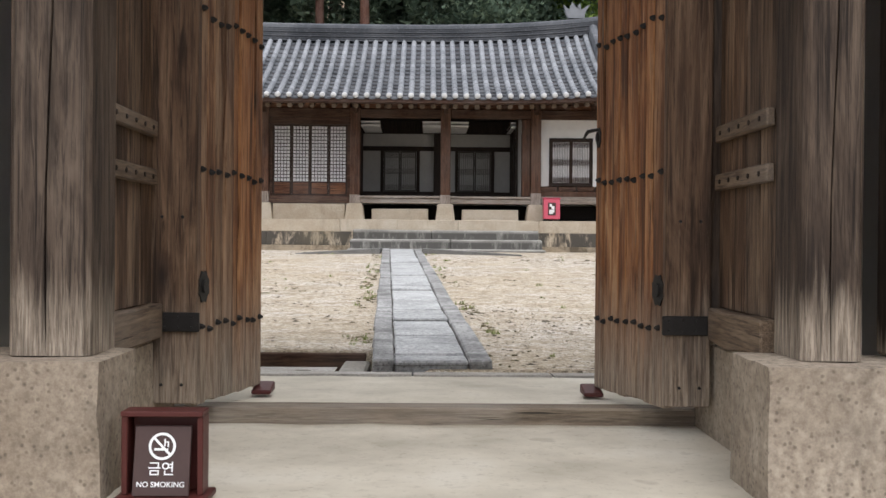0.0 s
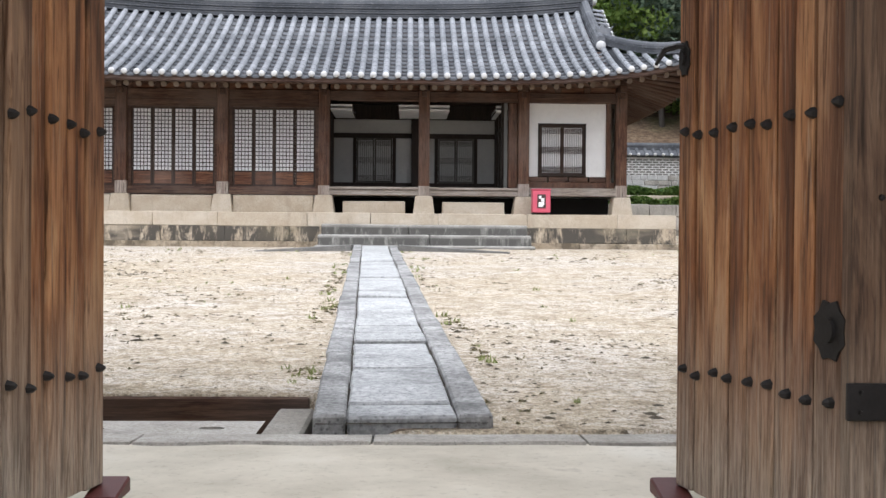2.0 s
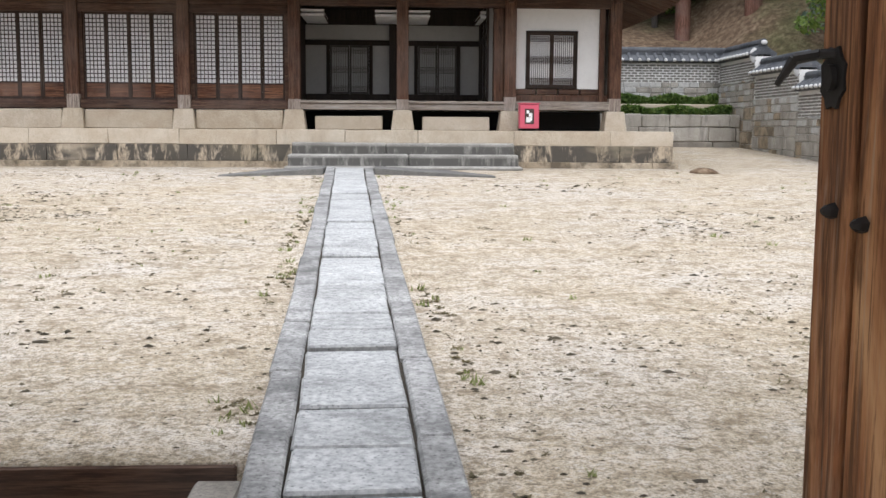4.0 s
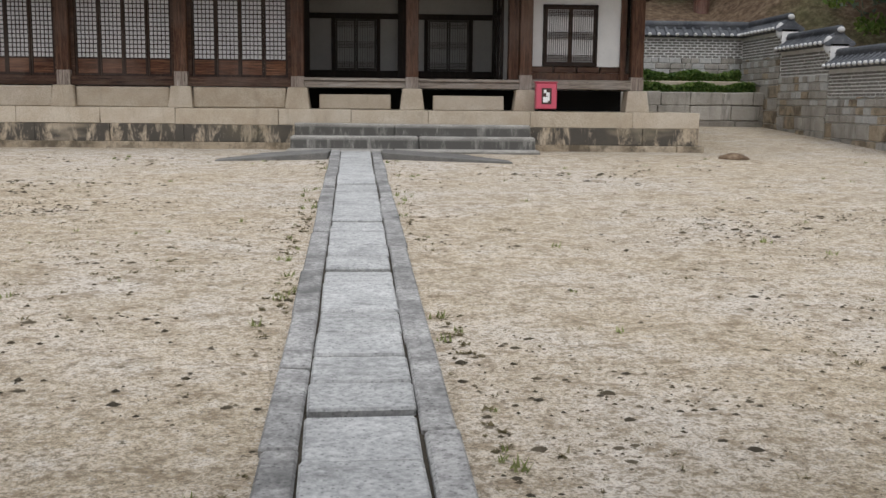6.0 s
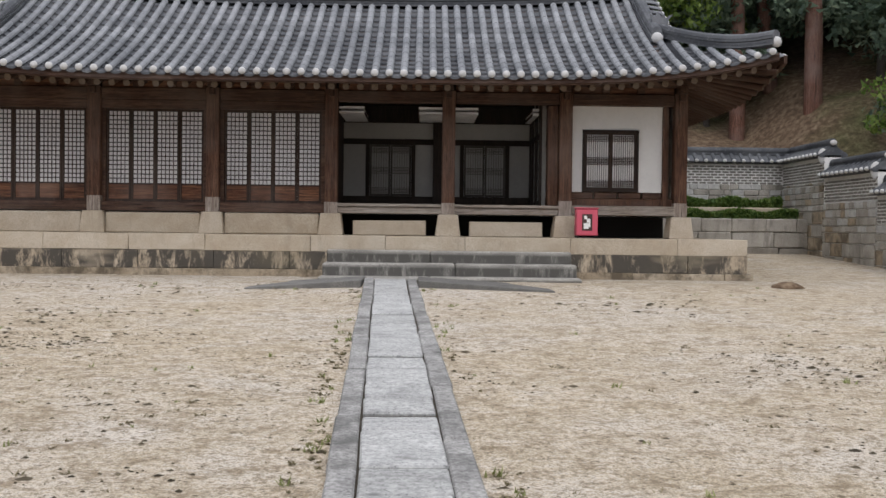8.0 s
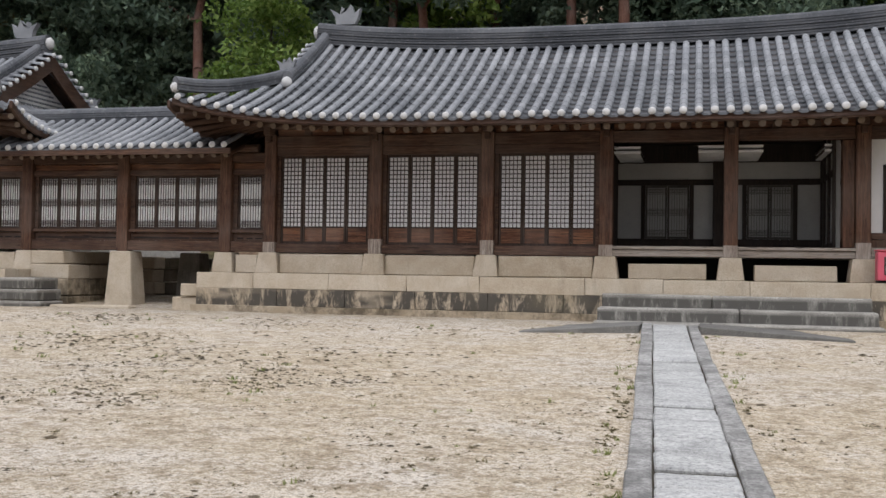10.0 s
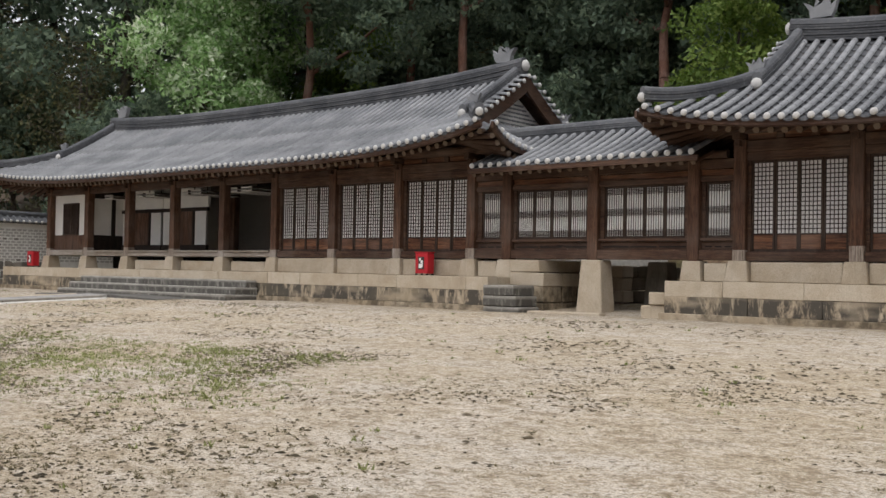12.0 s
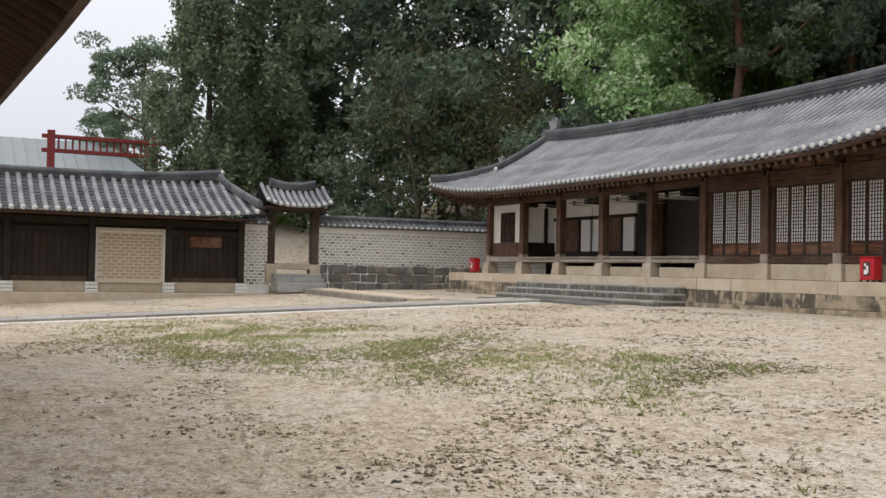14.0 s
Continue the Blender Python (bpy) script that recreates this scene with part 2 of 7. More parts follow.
M_FIELD = stone("fieldstone", (0.25, 0.225, 0.19), (0.4, 0.37, 0.32), (0.12, 0.11, 0.095), 0.4)


def stained_stone(name, top, moss_height):
    """Platform granite with the black run-off streaks of its lower courses."""
    n = Nodes(name, 0.9)
    co = n.coords((1, 1, 1), "World")
    g = n.noise(co, 2.5, 5)
    fine_g = n.noise(co, 50, 3, 0.7)
    c = n.mix(n.ramp(g, [(0.35, 0.0), (0.68, 1.0)]), (0.46, 0.37, 0.26), (0.58, 0.49, 0.37))
    c = n.mix(n.ramp(fine_g, [(0.35, 0.45), (0.65, 0.0)]), c, (0.3, 0.25, 0.18))
    runs = n.noise(n.coords((3.4, 3.4, 1.1), "World"), 1.3, 6, 0.72, 0.4)
    patch = n.noise(n.coords((0.5, 0.5, 1.6), "World"), 1.0, 3)
    k = n.math("MULTIPLY", n.ramp(runs, [(0.38, 0.0), (0.50, 1.0)]), n.ramp(patch, [(0.34, 0.1), (0.48, 1.0)]))
    c = n.mix(n.math("MULTIPLY", k, 0.92), c, (0.05, 0.047, 0.042))
    c = n.mix(n.ramp(n.noise(co, 1.1, 3), [(0.5, 0.0), (0.75, 0.5)]), c, (0.17, 0.145, 0.095))
    n.color(c)
    n.bump(n.mix(0.5, fine_g, g), 0.5, 0.006)
    return n.mat


M_FOOT = stone("foot_course_granite", (0.42, 0.345, 0.245), (0.56, 0.48, 0.365), (0.22, 0.18, 0.13), 0.95, 1.0, 0.0, 0.43, (2.0, 2.0, 1.6))
M_STAINED = stained_stone("run_off_stained_granite", 2.0, 1.5)


def earth():
    """Trodden decomposed granite: grey-white grit with ochre patches, dark specks and crumbs."""
    n = Nodes("yard_earth", 0.95)
    co = n.coords((1, 1, 1), "World")
    big = n.noise(co, 0.3, 5, 0.6)
    mid = n.noise(n.coords((0.8, 1.2, 1), "World"), 1.3, 6, 0.68)
    worn = n.noise(n.coords((1.0, 1.3, 1), "World"), 5.0, 6, 0.75)
    fine_g = n.noise(co, 24, 5, 0.8)
    grit = n.noise(co, 70, 3, 0.7)
    c = n.mix(n.ramp(big, [(0.40, 0.0), (0.60, 1.0)]), (0.56, 0.465, 0.335), (0.61, 0.545, 0.46))
    c = n.mix(n.ramp(mid, [(0.36, 0.65), (0.55, 0.0)]), c, (0.48, 0.40, 0.28))
    c = n.mix(n.ramp(mid, [(0.52, 0.0), (0.70, 0.75)]), c, (0.62, 0.575, 0.505))
    c = n.mix(n.ramp(worn, [(0.38, 0.9), (0.49, 0.0)]), c, (0.29, 0.225, 0.145))
    c = n.mix(n.ramp(worn, [(0.53, 0.0), (0.66, 0.75)]), c, (0.71, 0.65, 0.565))
    c = n.mix(n.ramp(fine_g, [(0.40, 0.9), (0.50, 0.0)]), c, (0.23, 0.185, 0.125))
    c = n.mix(n.ramp(fine_g, [(0.54, 0.0), (0.66, 0.6)]), c, (0.68, 0.645, 0.59))
    c = n.mix(n.ramp(grit, [(0.40, 0.6), (0.52, 0.0)]), c, (0.17, 0.14, 0.105))
    fleck = n.noise(n.coords((1.0, 1.25, 1), "World"), 13.0, 4, 0.7, 0.4)
    c = n.mix(n.ramp(fleck, [(0.32, 0.9), (0.39, 0.0)]), c, (0.10, 0.08, 0.052))
    n.color(c)
    n.bump(n.mix(0.5, fine_g, worn), 0.9, 0.03)
    return n.mat


def litter():
    n = Nodes("leaf_litter", 0.95)
    co = n.coords((1, 1, 1), "World")
    a = n.noise(co, 5, 6, 0.75)
    b = n.noise(co, 0.35, 3)
    c = n.ramp(a, [(0.3, (0.06, 0.04, 0.025)), (0.5, (0.15, 0.10, 0.062)), (0.7, (0.32, 0.245, 0.165))])
    c = n.mix(n.ramp(b, [(0.52, 0.0), (0.70, 0.7)]), c, n.ramp(a, [(0.35, (0.04, 0.055, 0.02)), (0.65, (0.12, 0.14, 0.05))]))
    n.color(c)
    n.bump(a, 0.8, 0.06)
    return n.mat


M_EARTH, M_LITTER = earth(), litter()


def gate_floor():
    n = Nodes("gate_floor_lime_earth", 0.85)
    co = n.coords((1, 1, 1), "World")
    g = n.noise(co, 1.6, 5, 0.6)
    f = n.noise(co, 30, 4, 0.7)
    c = n.ramp(g, [(0.3, (0.41, 0.37, 0.29)), (0.55, (0.57, 0.52, 0.42)), (0.78, (0.67, 0.63, 0.54))])
    c = n.mix(n.ramp(f, [(0.28, 0.4), (0.45, 0.0)]), c, (0.25, 0.21, 0.15))
    c = n.mix(n.ramp(n.noise(co, 3.2, 3), [(0.66, 0.0), (0.72, 0.45)]), c, (0.28, 0.24, 0.18))
    n.color(c)
    n.bump(n.mix(0.5, g, f), 0.3, 0.008)
    return n.mat


M_GATEFLOOR = gate_floor()
M_SILL = wood("worn_sill_plank", (0.13, 0.10, 0.07), (0.27, 0.215, 0.155), (0.42, 0.36, 0.28), "x")


def tile_mat(name, a, b):
    """Fired grey roof tile with pale lichen and darker joints."""
    n = Nodes(name, 0.85)
    n.p.inputs["Specular IOR Level"].default_value = 0.15
    co = n.coords((1, 1, 1), "World")
    g = n.noise(co, 1.2, 4)
    f = n.noise(co, 14, 4, 0.7)
    c = n.mix(n.ramp(g, [(0.35, 0.0), (0.65, 1.0)]), a, b)
    c = n.mix(n.ramp(f, [(0.55, 0.0), (0.8, 0.6)]), c, (0.36, 0.37, 0.37))
    c = n.mix(n.ramp(f, [(0.22, 0.6), (0.42, 0.0)]), c, (0.045, 0.045, 0.05))
    c = n.mix(n.math("MULTIPLY", n.island(), 0.55), c, n.mix(1.0, c, 0.6, "MULTIPLY"))
    c = n.mix(n.math("MULTIPLY", n.random(), 0.3), c, n.mix(1.0, c, 0.65, "MULTIPLY"))
    n.color(c)
    n.bump(f, 0.4, 0.006)
    return n.mat


M_TILE = tile_mat("grey_roof_tile", (0.21, 0.22, 0.235), (0.33, 0.34, 0.355))
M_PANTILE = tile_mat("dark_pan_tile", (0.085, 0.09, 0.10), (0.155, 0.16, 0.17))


def plain(name, c, rough=0.8, scale=6.0, amount=0.25, metal=0.0, bump=0.15):
    n = Nodes(name, rough, metal)
    co = n.coords((1, 1, 1), "World")
    g = n.noise(co, scale, 5, 0.65)
    f = n.noise(co, scale * 9, 3, 0.6)
    col = n.mix(n.ramp(g, [(0.35, amount), (0.65, 0.0)]), c, tuple(0.45 * v for v in c))
    col = n.mix(n.ramp(f, [(0.3, amount * 0.6), (0.5, 0.0)]), col, tuple(0.5 * v for v in c))
    n.color(col)
    n.bump(f, bump, 0.004)
    return n.mat


M_SOIL = plain("dark_joint_soil", (0.06, 0.05, 0.036), 0.95, 9.0, 0.5)
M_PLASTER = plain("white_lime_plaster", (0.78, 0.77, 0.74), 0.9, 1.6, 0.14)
# darker copy of the lime plaster: the porch's shade is put into its colour
M_PLASTER_SHADE = plain("shade_toned_plaster", (0.42, 0.41, 0.38), 0.9, 1.6, 0.2)
M_MORTAR = plain("white_mortar", (0.80, 0.79, 0.76), 0.9, 4.0, 0.3)
M_PAPER = plain("window_paper", (0.85, 0.84, 0.82), 0.9, 3.0, 0.22)
# window paper darkened, with the porch's shade in the base colour
M_PAPER_SHADE = plain("shade_toned_paper", (0.40, 0.39, 0.36), 0.9, 2.0, 0.2)
M_CAP = plain("grey_white_tile_end", (0.58, 0.575, 0.56), 0.8, 5.0, 0.3)
M_BRICK = plain("grey_brick", (0.22, 0.205, 0.185), 0.9, 8.0, 0.45)
M_BRICK_PALE = plain("pale_brick", (0.50, 0.49, 0.465), 0.9, 8.0, 0.5)
M_MORTAR_BUFF = plain("buff_mortar", (0.62, 0.55, 0.44), 0.95, 10.0, 0.25)
M_BRICK_BUFF = plain("buff_brick", (0.45, 0.36, 0.25), 0.9, 8.0, 0.35)
M_IRON = plain("forged_iron", (0.035, 0.032, 0.03), 0.55, 12.0, 0.4, 0.6)
M_REDBOX = plain("red_painted_steel", (0.50, 0.02, 0.03), 0.4, 3.0, 0.1, 0.0, 0.03)
M_PINKBOX = plain("faded_red_painted_steel", (0.62, 0.11, 0.16), 0.45, 3.0, 0.1, 0.0, 0.03)
M_WHITE = plain("white_print", (0.85, 0.85, 0.84), 0.6, 3.0, 0.05, 0.0, 0.02)
M_SIGN = plain("dark_brown_sign_board", (0.075, 0.045, 0.04), 0.5, 4.0, 0.2)
M_SIGNWOOD = plain("stained_sign_stand", (0.085, 0.022, 0.018), 0.45, 5.0, 0.25)
# black that paints the shade under floors and in slots
M_BLACK = plain("painted_shade_black", (0.02, 0.018, 0.016), 0.9, 3.0, 0.2)
M_REDPOST = plain("red_painted_timber", (0.22, 0.04, 0.04), 0.7, 3.0, 0.2)
M_FARROOF = plain("grey_green_metal_roof", (0.23, 0.26, 0.275), 0.5, 1.0, 0.15)


def leaf_mat(name, a, b, c2, vary=0.4):
    n = Nodes(name, 0.6)
    rnd = n.island()
    co = n.coords((1, 1, 1), "World")
    g = n.noise(co, 0.5, 3)
    c = n.ramp(rnd, [(0.0, a), (0.55, b), (1.0, c2)])
    c = n.mix(n.ramp(g, [(0.35, 0.6), (0.65, 0.0)]), c, a)
    c = n.mix(n.math("MULTIPLY", n.random(), vary), c, n.mix(1.0, c, 0.55, "MULTIPLY"))
    n.color(c)
    t_ = n.t.nodes.new("ShaderNodeBsdfTranslucent")
    m_ = n.t.nodes.new("ShaderNodeMixShader")
    m_.inputs[0].default_value = 0.45
    n.t.links.new(c, t_.inputs[0])
    n.t.links.new(n.p.outputs[0], m_.inputs[1])
    n.t.links.new(t_.outputs[0], m_.inputs[2])
    n.t.links.new(m_.outputs[0], n.t.nodes["Material Output"].inputs[0])
    return n.mat


M_LEAF_PINE = leaf_mat("pine_needles", (0.10, 0.15, 0.11), (0.19, 0.26, 0.175), (0.32, 0.40, 0.26))
M_LEAF_BRIGHT = leaf_mat("spring_leaves", (0.09, 0.155, 0.03), (0.20, 0.30, 0.06), (0.34, 0.43, 0.12), 0.25)
# near-white leaf tones paint the bright highlights of a green crown
M_LEAF_PALE = leaf_mat("pale_highlight_leaves", (0.16, 0.30, 0.09), (0.44, 0.64, 0.30), (0.93, 0.96, 0.82), 0.0)
M_LEAF_DARK = leaf_mat("dark_juniper", (0.12, 0.165, 0.11), (0.21, 0.275, 0.17), (0.34, 0.41, 0.25))
M_LEAF_OLIVE = leaf_mat("thin_spring_twigs", (0.06, 0.055, 0.03), (0.10, 0.10, 0.045), (0.16, 0.17, 0.07))
M_GRASS = leaf_mat("yard_weed", (0.17, 0.19, 0.06), (0.29, 0.33, 0.12), (0.44, 0.45, 0.23), 0.0)
M_DRYWEED = leaf_mat("dry_yard_crumbs", (0.12, 0.10, 0.05), (0.22, 0.185, 0.10), (0.36, 0.31, 0.19), 0.1)
M_HEDGE = leaf_mat("clipped_hedge", (0.06, 0.12, 0.025), (0.14, 0.22, 0.05), (0.26, 0.34, 0.09), 0.0)
M_CLOD = leaf_mat("dark_earth_crumbs", (0.06, 0.048, 0.03), (0.12, 0.098, 0.06), (0.24, 0.195, 0.13), 0.1)
M_BARK_RED = wood("red_pine_bark", (0.07, 0.03, 0.02), (0.19, 0.09, 0.06), (0.32, 0.19, 0.14))
M_BARK = wood("grey_bark", (0.03, 0.025, 0.02), (0.075, 0.06, 0.048), (0.16, 0.135, 0.11))

# ---- building helpers ----
ORIGIN = {}
ident = Matrix.Identity(4)


def thing(name, loc, label, category, group="", kind=""):
    ob = new(name)
    ob.empty_display_size = 0.2
    ob.location = loc
    ORIGIN[ob.name] = Vector(loc)
    return tagged(ob, label, category, group, kind)


def box(bm, x0, x1, y0, y1, z0, z1):
    v = [bm.verts.new((x, y, z)) for z in (z0, z1) for x, y in ((x0, y0), (x1, y0), (x1, y1), (x0, y1))]
    for f in ((3, 2, 1, 0), (4, 5, 6, 7), (0, 1, 5, 4), (1, 2, 6, 5), (2, 3, 7, 6), (3, 0, 4, 7)):
        bm.faces.new([v[i] for i in f])
    return v


def frustum(bm, cx, cy, z0, z1, a0, b0, a1, b1):
    """An upright block, a by b at the foot and at the top."""
    v = [bm.verts.new((cx + sx * a / 2, cy + sy * b / 2, z)) for z, a, b in ((z0, a0, b0), (z1, a1, b1)) for sx, sy in ((-1, -1), (1, -1), (1, 1), (-1, 1))]
    for f in ((3, 2, 1, 0), (4, 5, 6, 7), (0, 1, 5, 4), (1, 2, 6, 5), (2, 3, 7, 6), (3, 0, 4, 7)):
        bm.faces.new([v[i] for i in f])
    return v


def tube(bm, a, b, r0, r1, n=8, caps=True):
    a, b = Vector(a), Vector(b)
    d = (b - a).normalized()
    u = d.orthogonal().normalized()
    w = d.cross(u)
    ra = [bm.verts.new(a + r0 * (math.cos(k * 2 * math.pi / n) * u + math.sin(k * 2 * math.pi / n) * w)) for k in range(n)]
    rb = [bm.verts.new(b + r1 * (math.cos(k * 2 * math.pi / n) * u + math.sin(k * 2 * math.pi / n) * w)) for k in range(n)]
    for k in range(n):
        bm.faces.new((ra[k], ra[(k + 1) % n], rb[(k + 1) % n], rb[k]))
    if caps:
        bm.faces.new(ra[::-1])
        bm.faces.new(rb)


def sweep(bm, pts, prof, side=None):
    """Sweep a closed profile of (across, up) pairs along points; across is level unless side is given."""
    rings = []
    for i, p in enumerate(pts):
        d = (Vector(pts[min(i + 1, len(pts) - 1)]) - Vector(pts[max(i - 1, 0)]))
        s = side or Vector((-d.y, d.x, 0)).normalized()
        rings.append([bm.verts.new(Vector(p) + s * a + Vector((0, 0, c))) for a, c in prof])
    n = len(prof)
    for r0, r1 in zip(rings, rings[1:]):
        for k in range(n):
            bm.faces.new((r0[k], r0[(k + 1) % n], r1[(k + 1) % n], r1[k]))
    bm.faces.new(rings[0][::-1])
    bm.faces.new(rings[-1])


def mesh_of(bm, name, mat, bevel=0.0, smooth=False):
    if bevel:
        bmesh.ops.bevel(bm, geom=bm.edges[:], offset=bevel, segments=1, affect="EDGES")
    bmesh.ops.recalc_face_normals(bm, faces=bm.faces[:])
    me = bpy.data.meshes.new(name)
    bm.to_mesh(me)
    bm.free()
    if smooth:
        me.shade_smooth()
    me.materials.append(mat)
    return me


def put(name, me, parent, m=None, label=""):
    ob = new(name, me)
    if parent is not None:
        ob.parent = parent
        ob.matrix_parent_inverse = Matrix.Translation(-ORIGIN.get(parent.name, Vector((0, 0, 0))))
    if m is not None:
        ob.matrix_basis = m
    if label:
        ob["label"] = label
    return ob


def part(name, bm, mat, parent, label="", bevel=0.0, smooth=False):
    return put(name, mesh_of(bm, name, mat, bevel, smooth), parent, None, label)


def block(name, mat, parent, x0, x1, y0, y1, z0, z1, bevel=0.006, label=""):
    bm = bmesh.new()
    box(bm, x0, x1, y0, y1, z0, z1)
    return part(name, bm, mat, parent, label, bevel)


def rough_block(name, mat, parent, x0, x1, y0, y1, z0, z1, wob=0.008, bevel=0.012, seed=0):
    """A hewn stone: its corners are a little out of true."""
    rnd = random.Random(seed * 7919 + int(x0 * 1000) + int(z0 * 517))
    bm = bmesh.new()
    for v in box(bm, x0, x1, y0, y1, z0, z1):
        v.co += Vector([rnd.uniform(-wob, wob) for _ in range(3)])
    return part(name, bm, mat, parent, "", bevel)


# ---- ground: the sloping yard, the way outside and the wooded hill, in one sheet ----
def ground_z(x, y):
    if y < 3.45:
        z = 0.0
    elif y < 6.9:
        z = 0.68 if x < -3.55 and y > 5.0 else 0.62
    elif y < 21.5:
        z = 0.68 + 0.043 * (y - 6.9)
    elif y < 23.4:
        z = 1.308
    else:
        z = 1.308 + 0.045 * (min(y, 32.5) - 23.4)
    yb = 33.0
    if x < -37.5:
        yb = max(22.0, 33.0 - 1.6 * (-37.5 - x)) + 0.25 * max(0, -48 - x)
    if y > yb:
        d = y - yb
        z += min(2.2, 0.9 * d) + 0.36 * max(0, d - 2) if x > -37.5 else 0.33 * d
        z = min(z, 34)
    if x > 10.2:
        z += min(1.6, 0.9 * (x - 10.2)) + 0.28 * max(0, x - 12)
    return z


def axis(fine0, fine1, step, far0, far1, extra=()):
    out = list(np.arange(fine0, fine1 + 0.01, step))
    d, v = step, fine1
    while v < far1:
        d *= 1.35
        v += d
        out.append(v)
    d, v = step, fine0
    while v > far0:
        d *= 1.35
        v -= d
        out.append(v)
    return sorted(set(round(float(a), 3) for a in out + list(extra)))


gx = axis(-14, 8, 0.5, -900, 900, (-40, -37.5, -37.4, 10.2, 12, -3.6, -0.47))
gy = axis(6, 26, 0.5, -600, 900, (3.44, 3.46, 6.88, 6.92, 7.36, 7.37, 7.68, 7.69, 21.5, 23.4, 32.5, 33, 35.4))
gv, gf = [], []
for j, y in enumerate(gy):
    for i, x in enumerate(gx):
        z = ground_z(x, y)
        if 7.0 < y < 23.2 and -35 < x < 9:
            z += 0.02 * noise.noise((x * 0.45, y * 0.45, 0)) + 0.012 * noise.noise((x * 1.3, y * 1.3, 3)) * (1 if abs(x) > 1.3 else 0)
        if -3.6 <= x <= -0.47 and 6.9 < y < 7.685:
            z = 0.44
        if abs(x) > 60 or y > 70 or y < -20:
            z += 2.0 * noise.noise((x * 0.02, y * 0.02, 7))
        gv.append((x, y, z))
nx = len(gx)
for j in range(len(gy) - 1):
    for i in range(nx - 1):
        gf.append((j * nx + i, j * nx + i + 1, (j + 1) * nx + i + 1, (j + 1) * nx + i))
gm = bpy.data.meshes.new("ground")
gm.from_pydata(gv, [], gf)
gm.materials.append(M_EARTH)
gm.materials.append(M_LITTER)
for p in gm.polygons:
    c = p.center
    p.material_index = 1 if (c.y > 33 or c.x > 10.4 or c.x < -38) else 0
    p.use_smooth = True
ground = tagged(new("ground", gm), "pale sandy yard of trodden decomposed granite rising to a wooded hill", "ground", kind="structure")

# ---- the paved path, slab by slab ----
PATH_A, PATH_B = Vector((0.025, 6.93)), Vector((-0.55, 21.55))
path_dir = (PATH_B - PATH_A).normalized()
path_n = Vector((path_dir.y, -path_dir.x))
path_len = (PATH_B - PATH_A).length


def on_path(along, across, up):
    p = PATH_A + path_dir * along + path_n * across
    return Vector((p.x, p.y, 0.68 + 0.043 * (p.y - 6.9) + up))


def path_stone(name, mat, parent, a0, a1, c0, c1, top, rnd):
    bm = bmesh.new()
    vs = []
    for up in (-0.12, top):
        dip = rnd.uniform(-0.007, 0.007)
        for a, c in ((a0, c0), (a0, c1), (a1, c1), (a1, c0)):
            vs.append(bm.verts.new(on_path(a + rnd.uniform(-0.012, 0.012), c + rnd.uniform(-0.008, 0.008), up + (dip if a == a0 else -dip) + rnd.uniform(-0.004, 0.004))))
    for f in ((3, 2, 1, 0), (4, 5, 6, 7), (0, 1, 5, 4), (1, 2, 6, 5), (2, 3, 7, 6), (3, 0, 4, 7)):
        bm.faces.new([vs[i] for i in f])
    part(name, bm, mat, parent, "", 0.012)


path = thing("path", (0, 6.9, 0.68), "straight path of grey granite slabs between granite kerbs", "path", kind="structure")
rp = random.Random(5)
JOINTS = [0.0, 0.31, 0.77, 1.27, 1.74, 2.28, 2.7, 3.18, 3.6, 4.1, 4.92, 5.33, 5.82, 6.26, 7.15, 7.54, 8.8, 9.62, 10.36, 11.4, 12.42, 13.5, path_len]
for a, b in zip(JOINTS, JOINTS[1:]):
    path_stone("slab", M_SLAB, path, a + 0.02, b - 0.02, -0.25, 0.226, 0.05 + rp.uniform(-0.009, 0.012), rp)
for joints, c0, c1 in (([0.0, 0.95, 1.9, 2.95, 4.02, 5.25, 6.9, 8.55, 10.05, 11.5, 13.1, path_len], -0.41, -0.262), ([0.0, 0.85, 2.06, 3.4, 4.66, 6.22, 7.7, 9.06, 10.3, 11.4, 12.9, path_len], 0.243, 0.388)):
    for a, b in zip(joints, joints[1:]):
        path_stone("kerb", M_KERB, path, a + 0.01, b - 0.01, c0 + rp.uniform(-0.01, 0.006), c1, 0.055 + rp.uniform(-0.012, 0.012), rp)
bm = bmesh.new()
ring = []
for al in np.linspace(0, path_len, 30):
    ring.append([bm.verts.new(on_path(al, -0.39, 0.026)), bm.verts.new(on_path(al, 0.37, 0.026))])
for r0, r1 in zip(ring, ring[1:]):
    bm.faces.new((r0[0], r0[1], r1[1], r1[0]))
part("bedding", bm, M_SOIL, path)

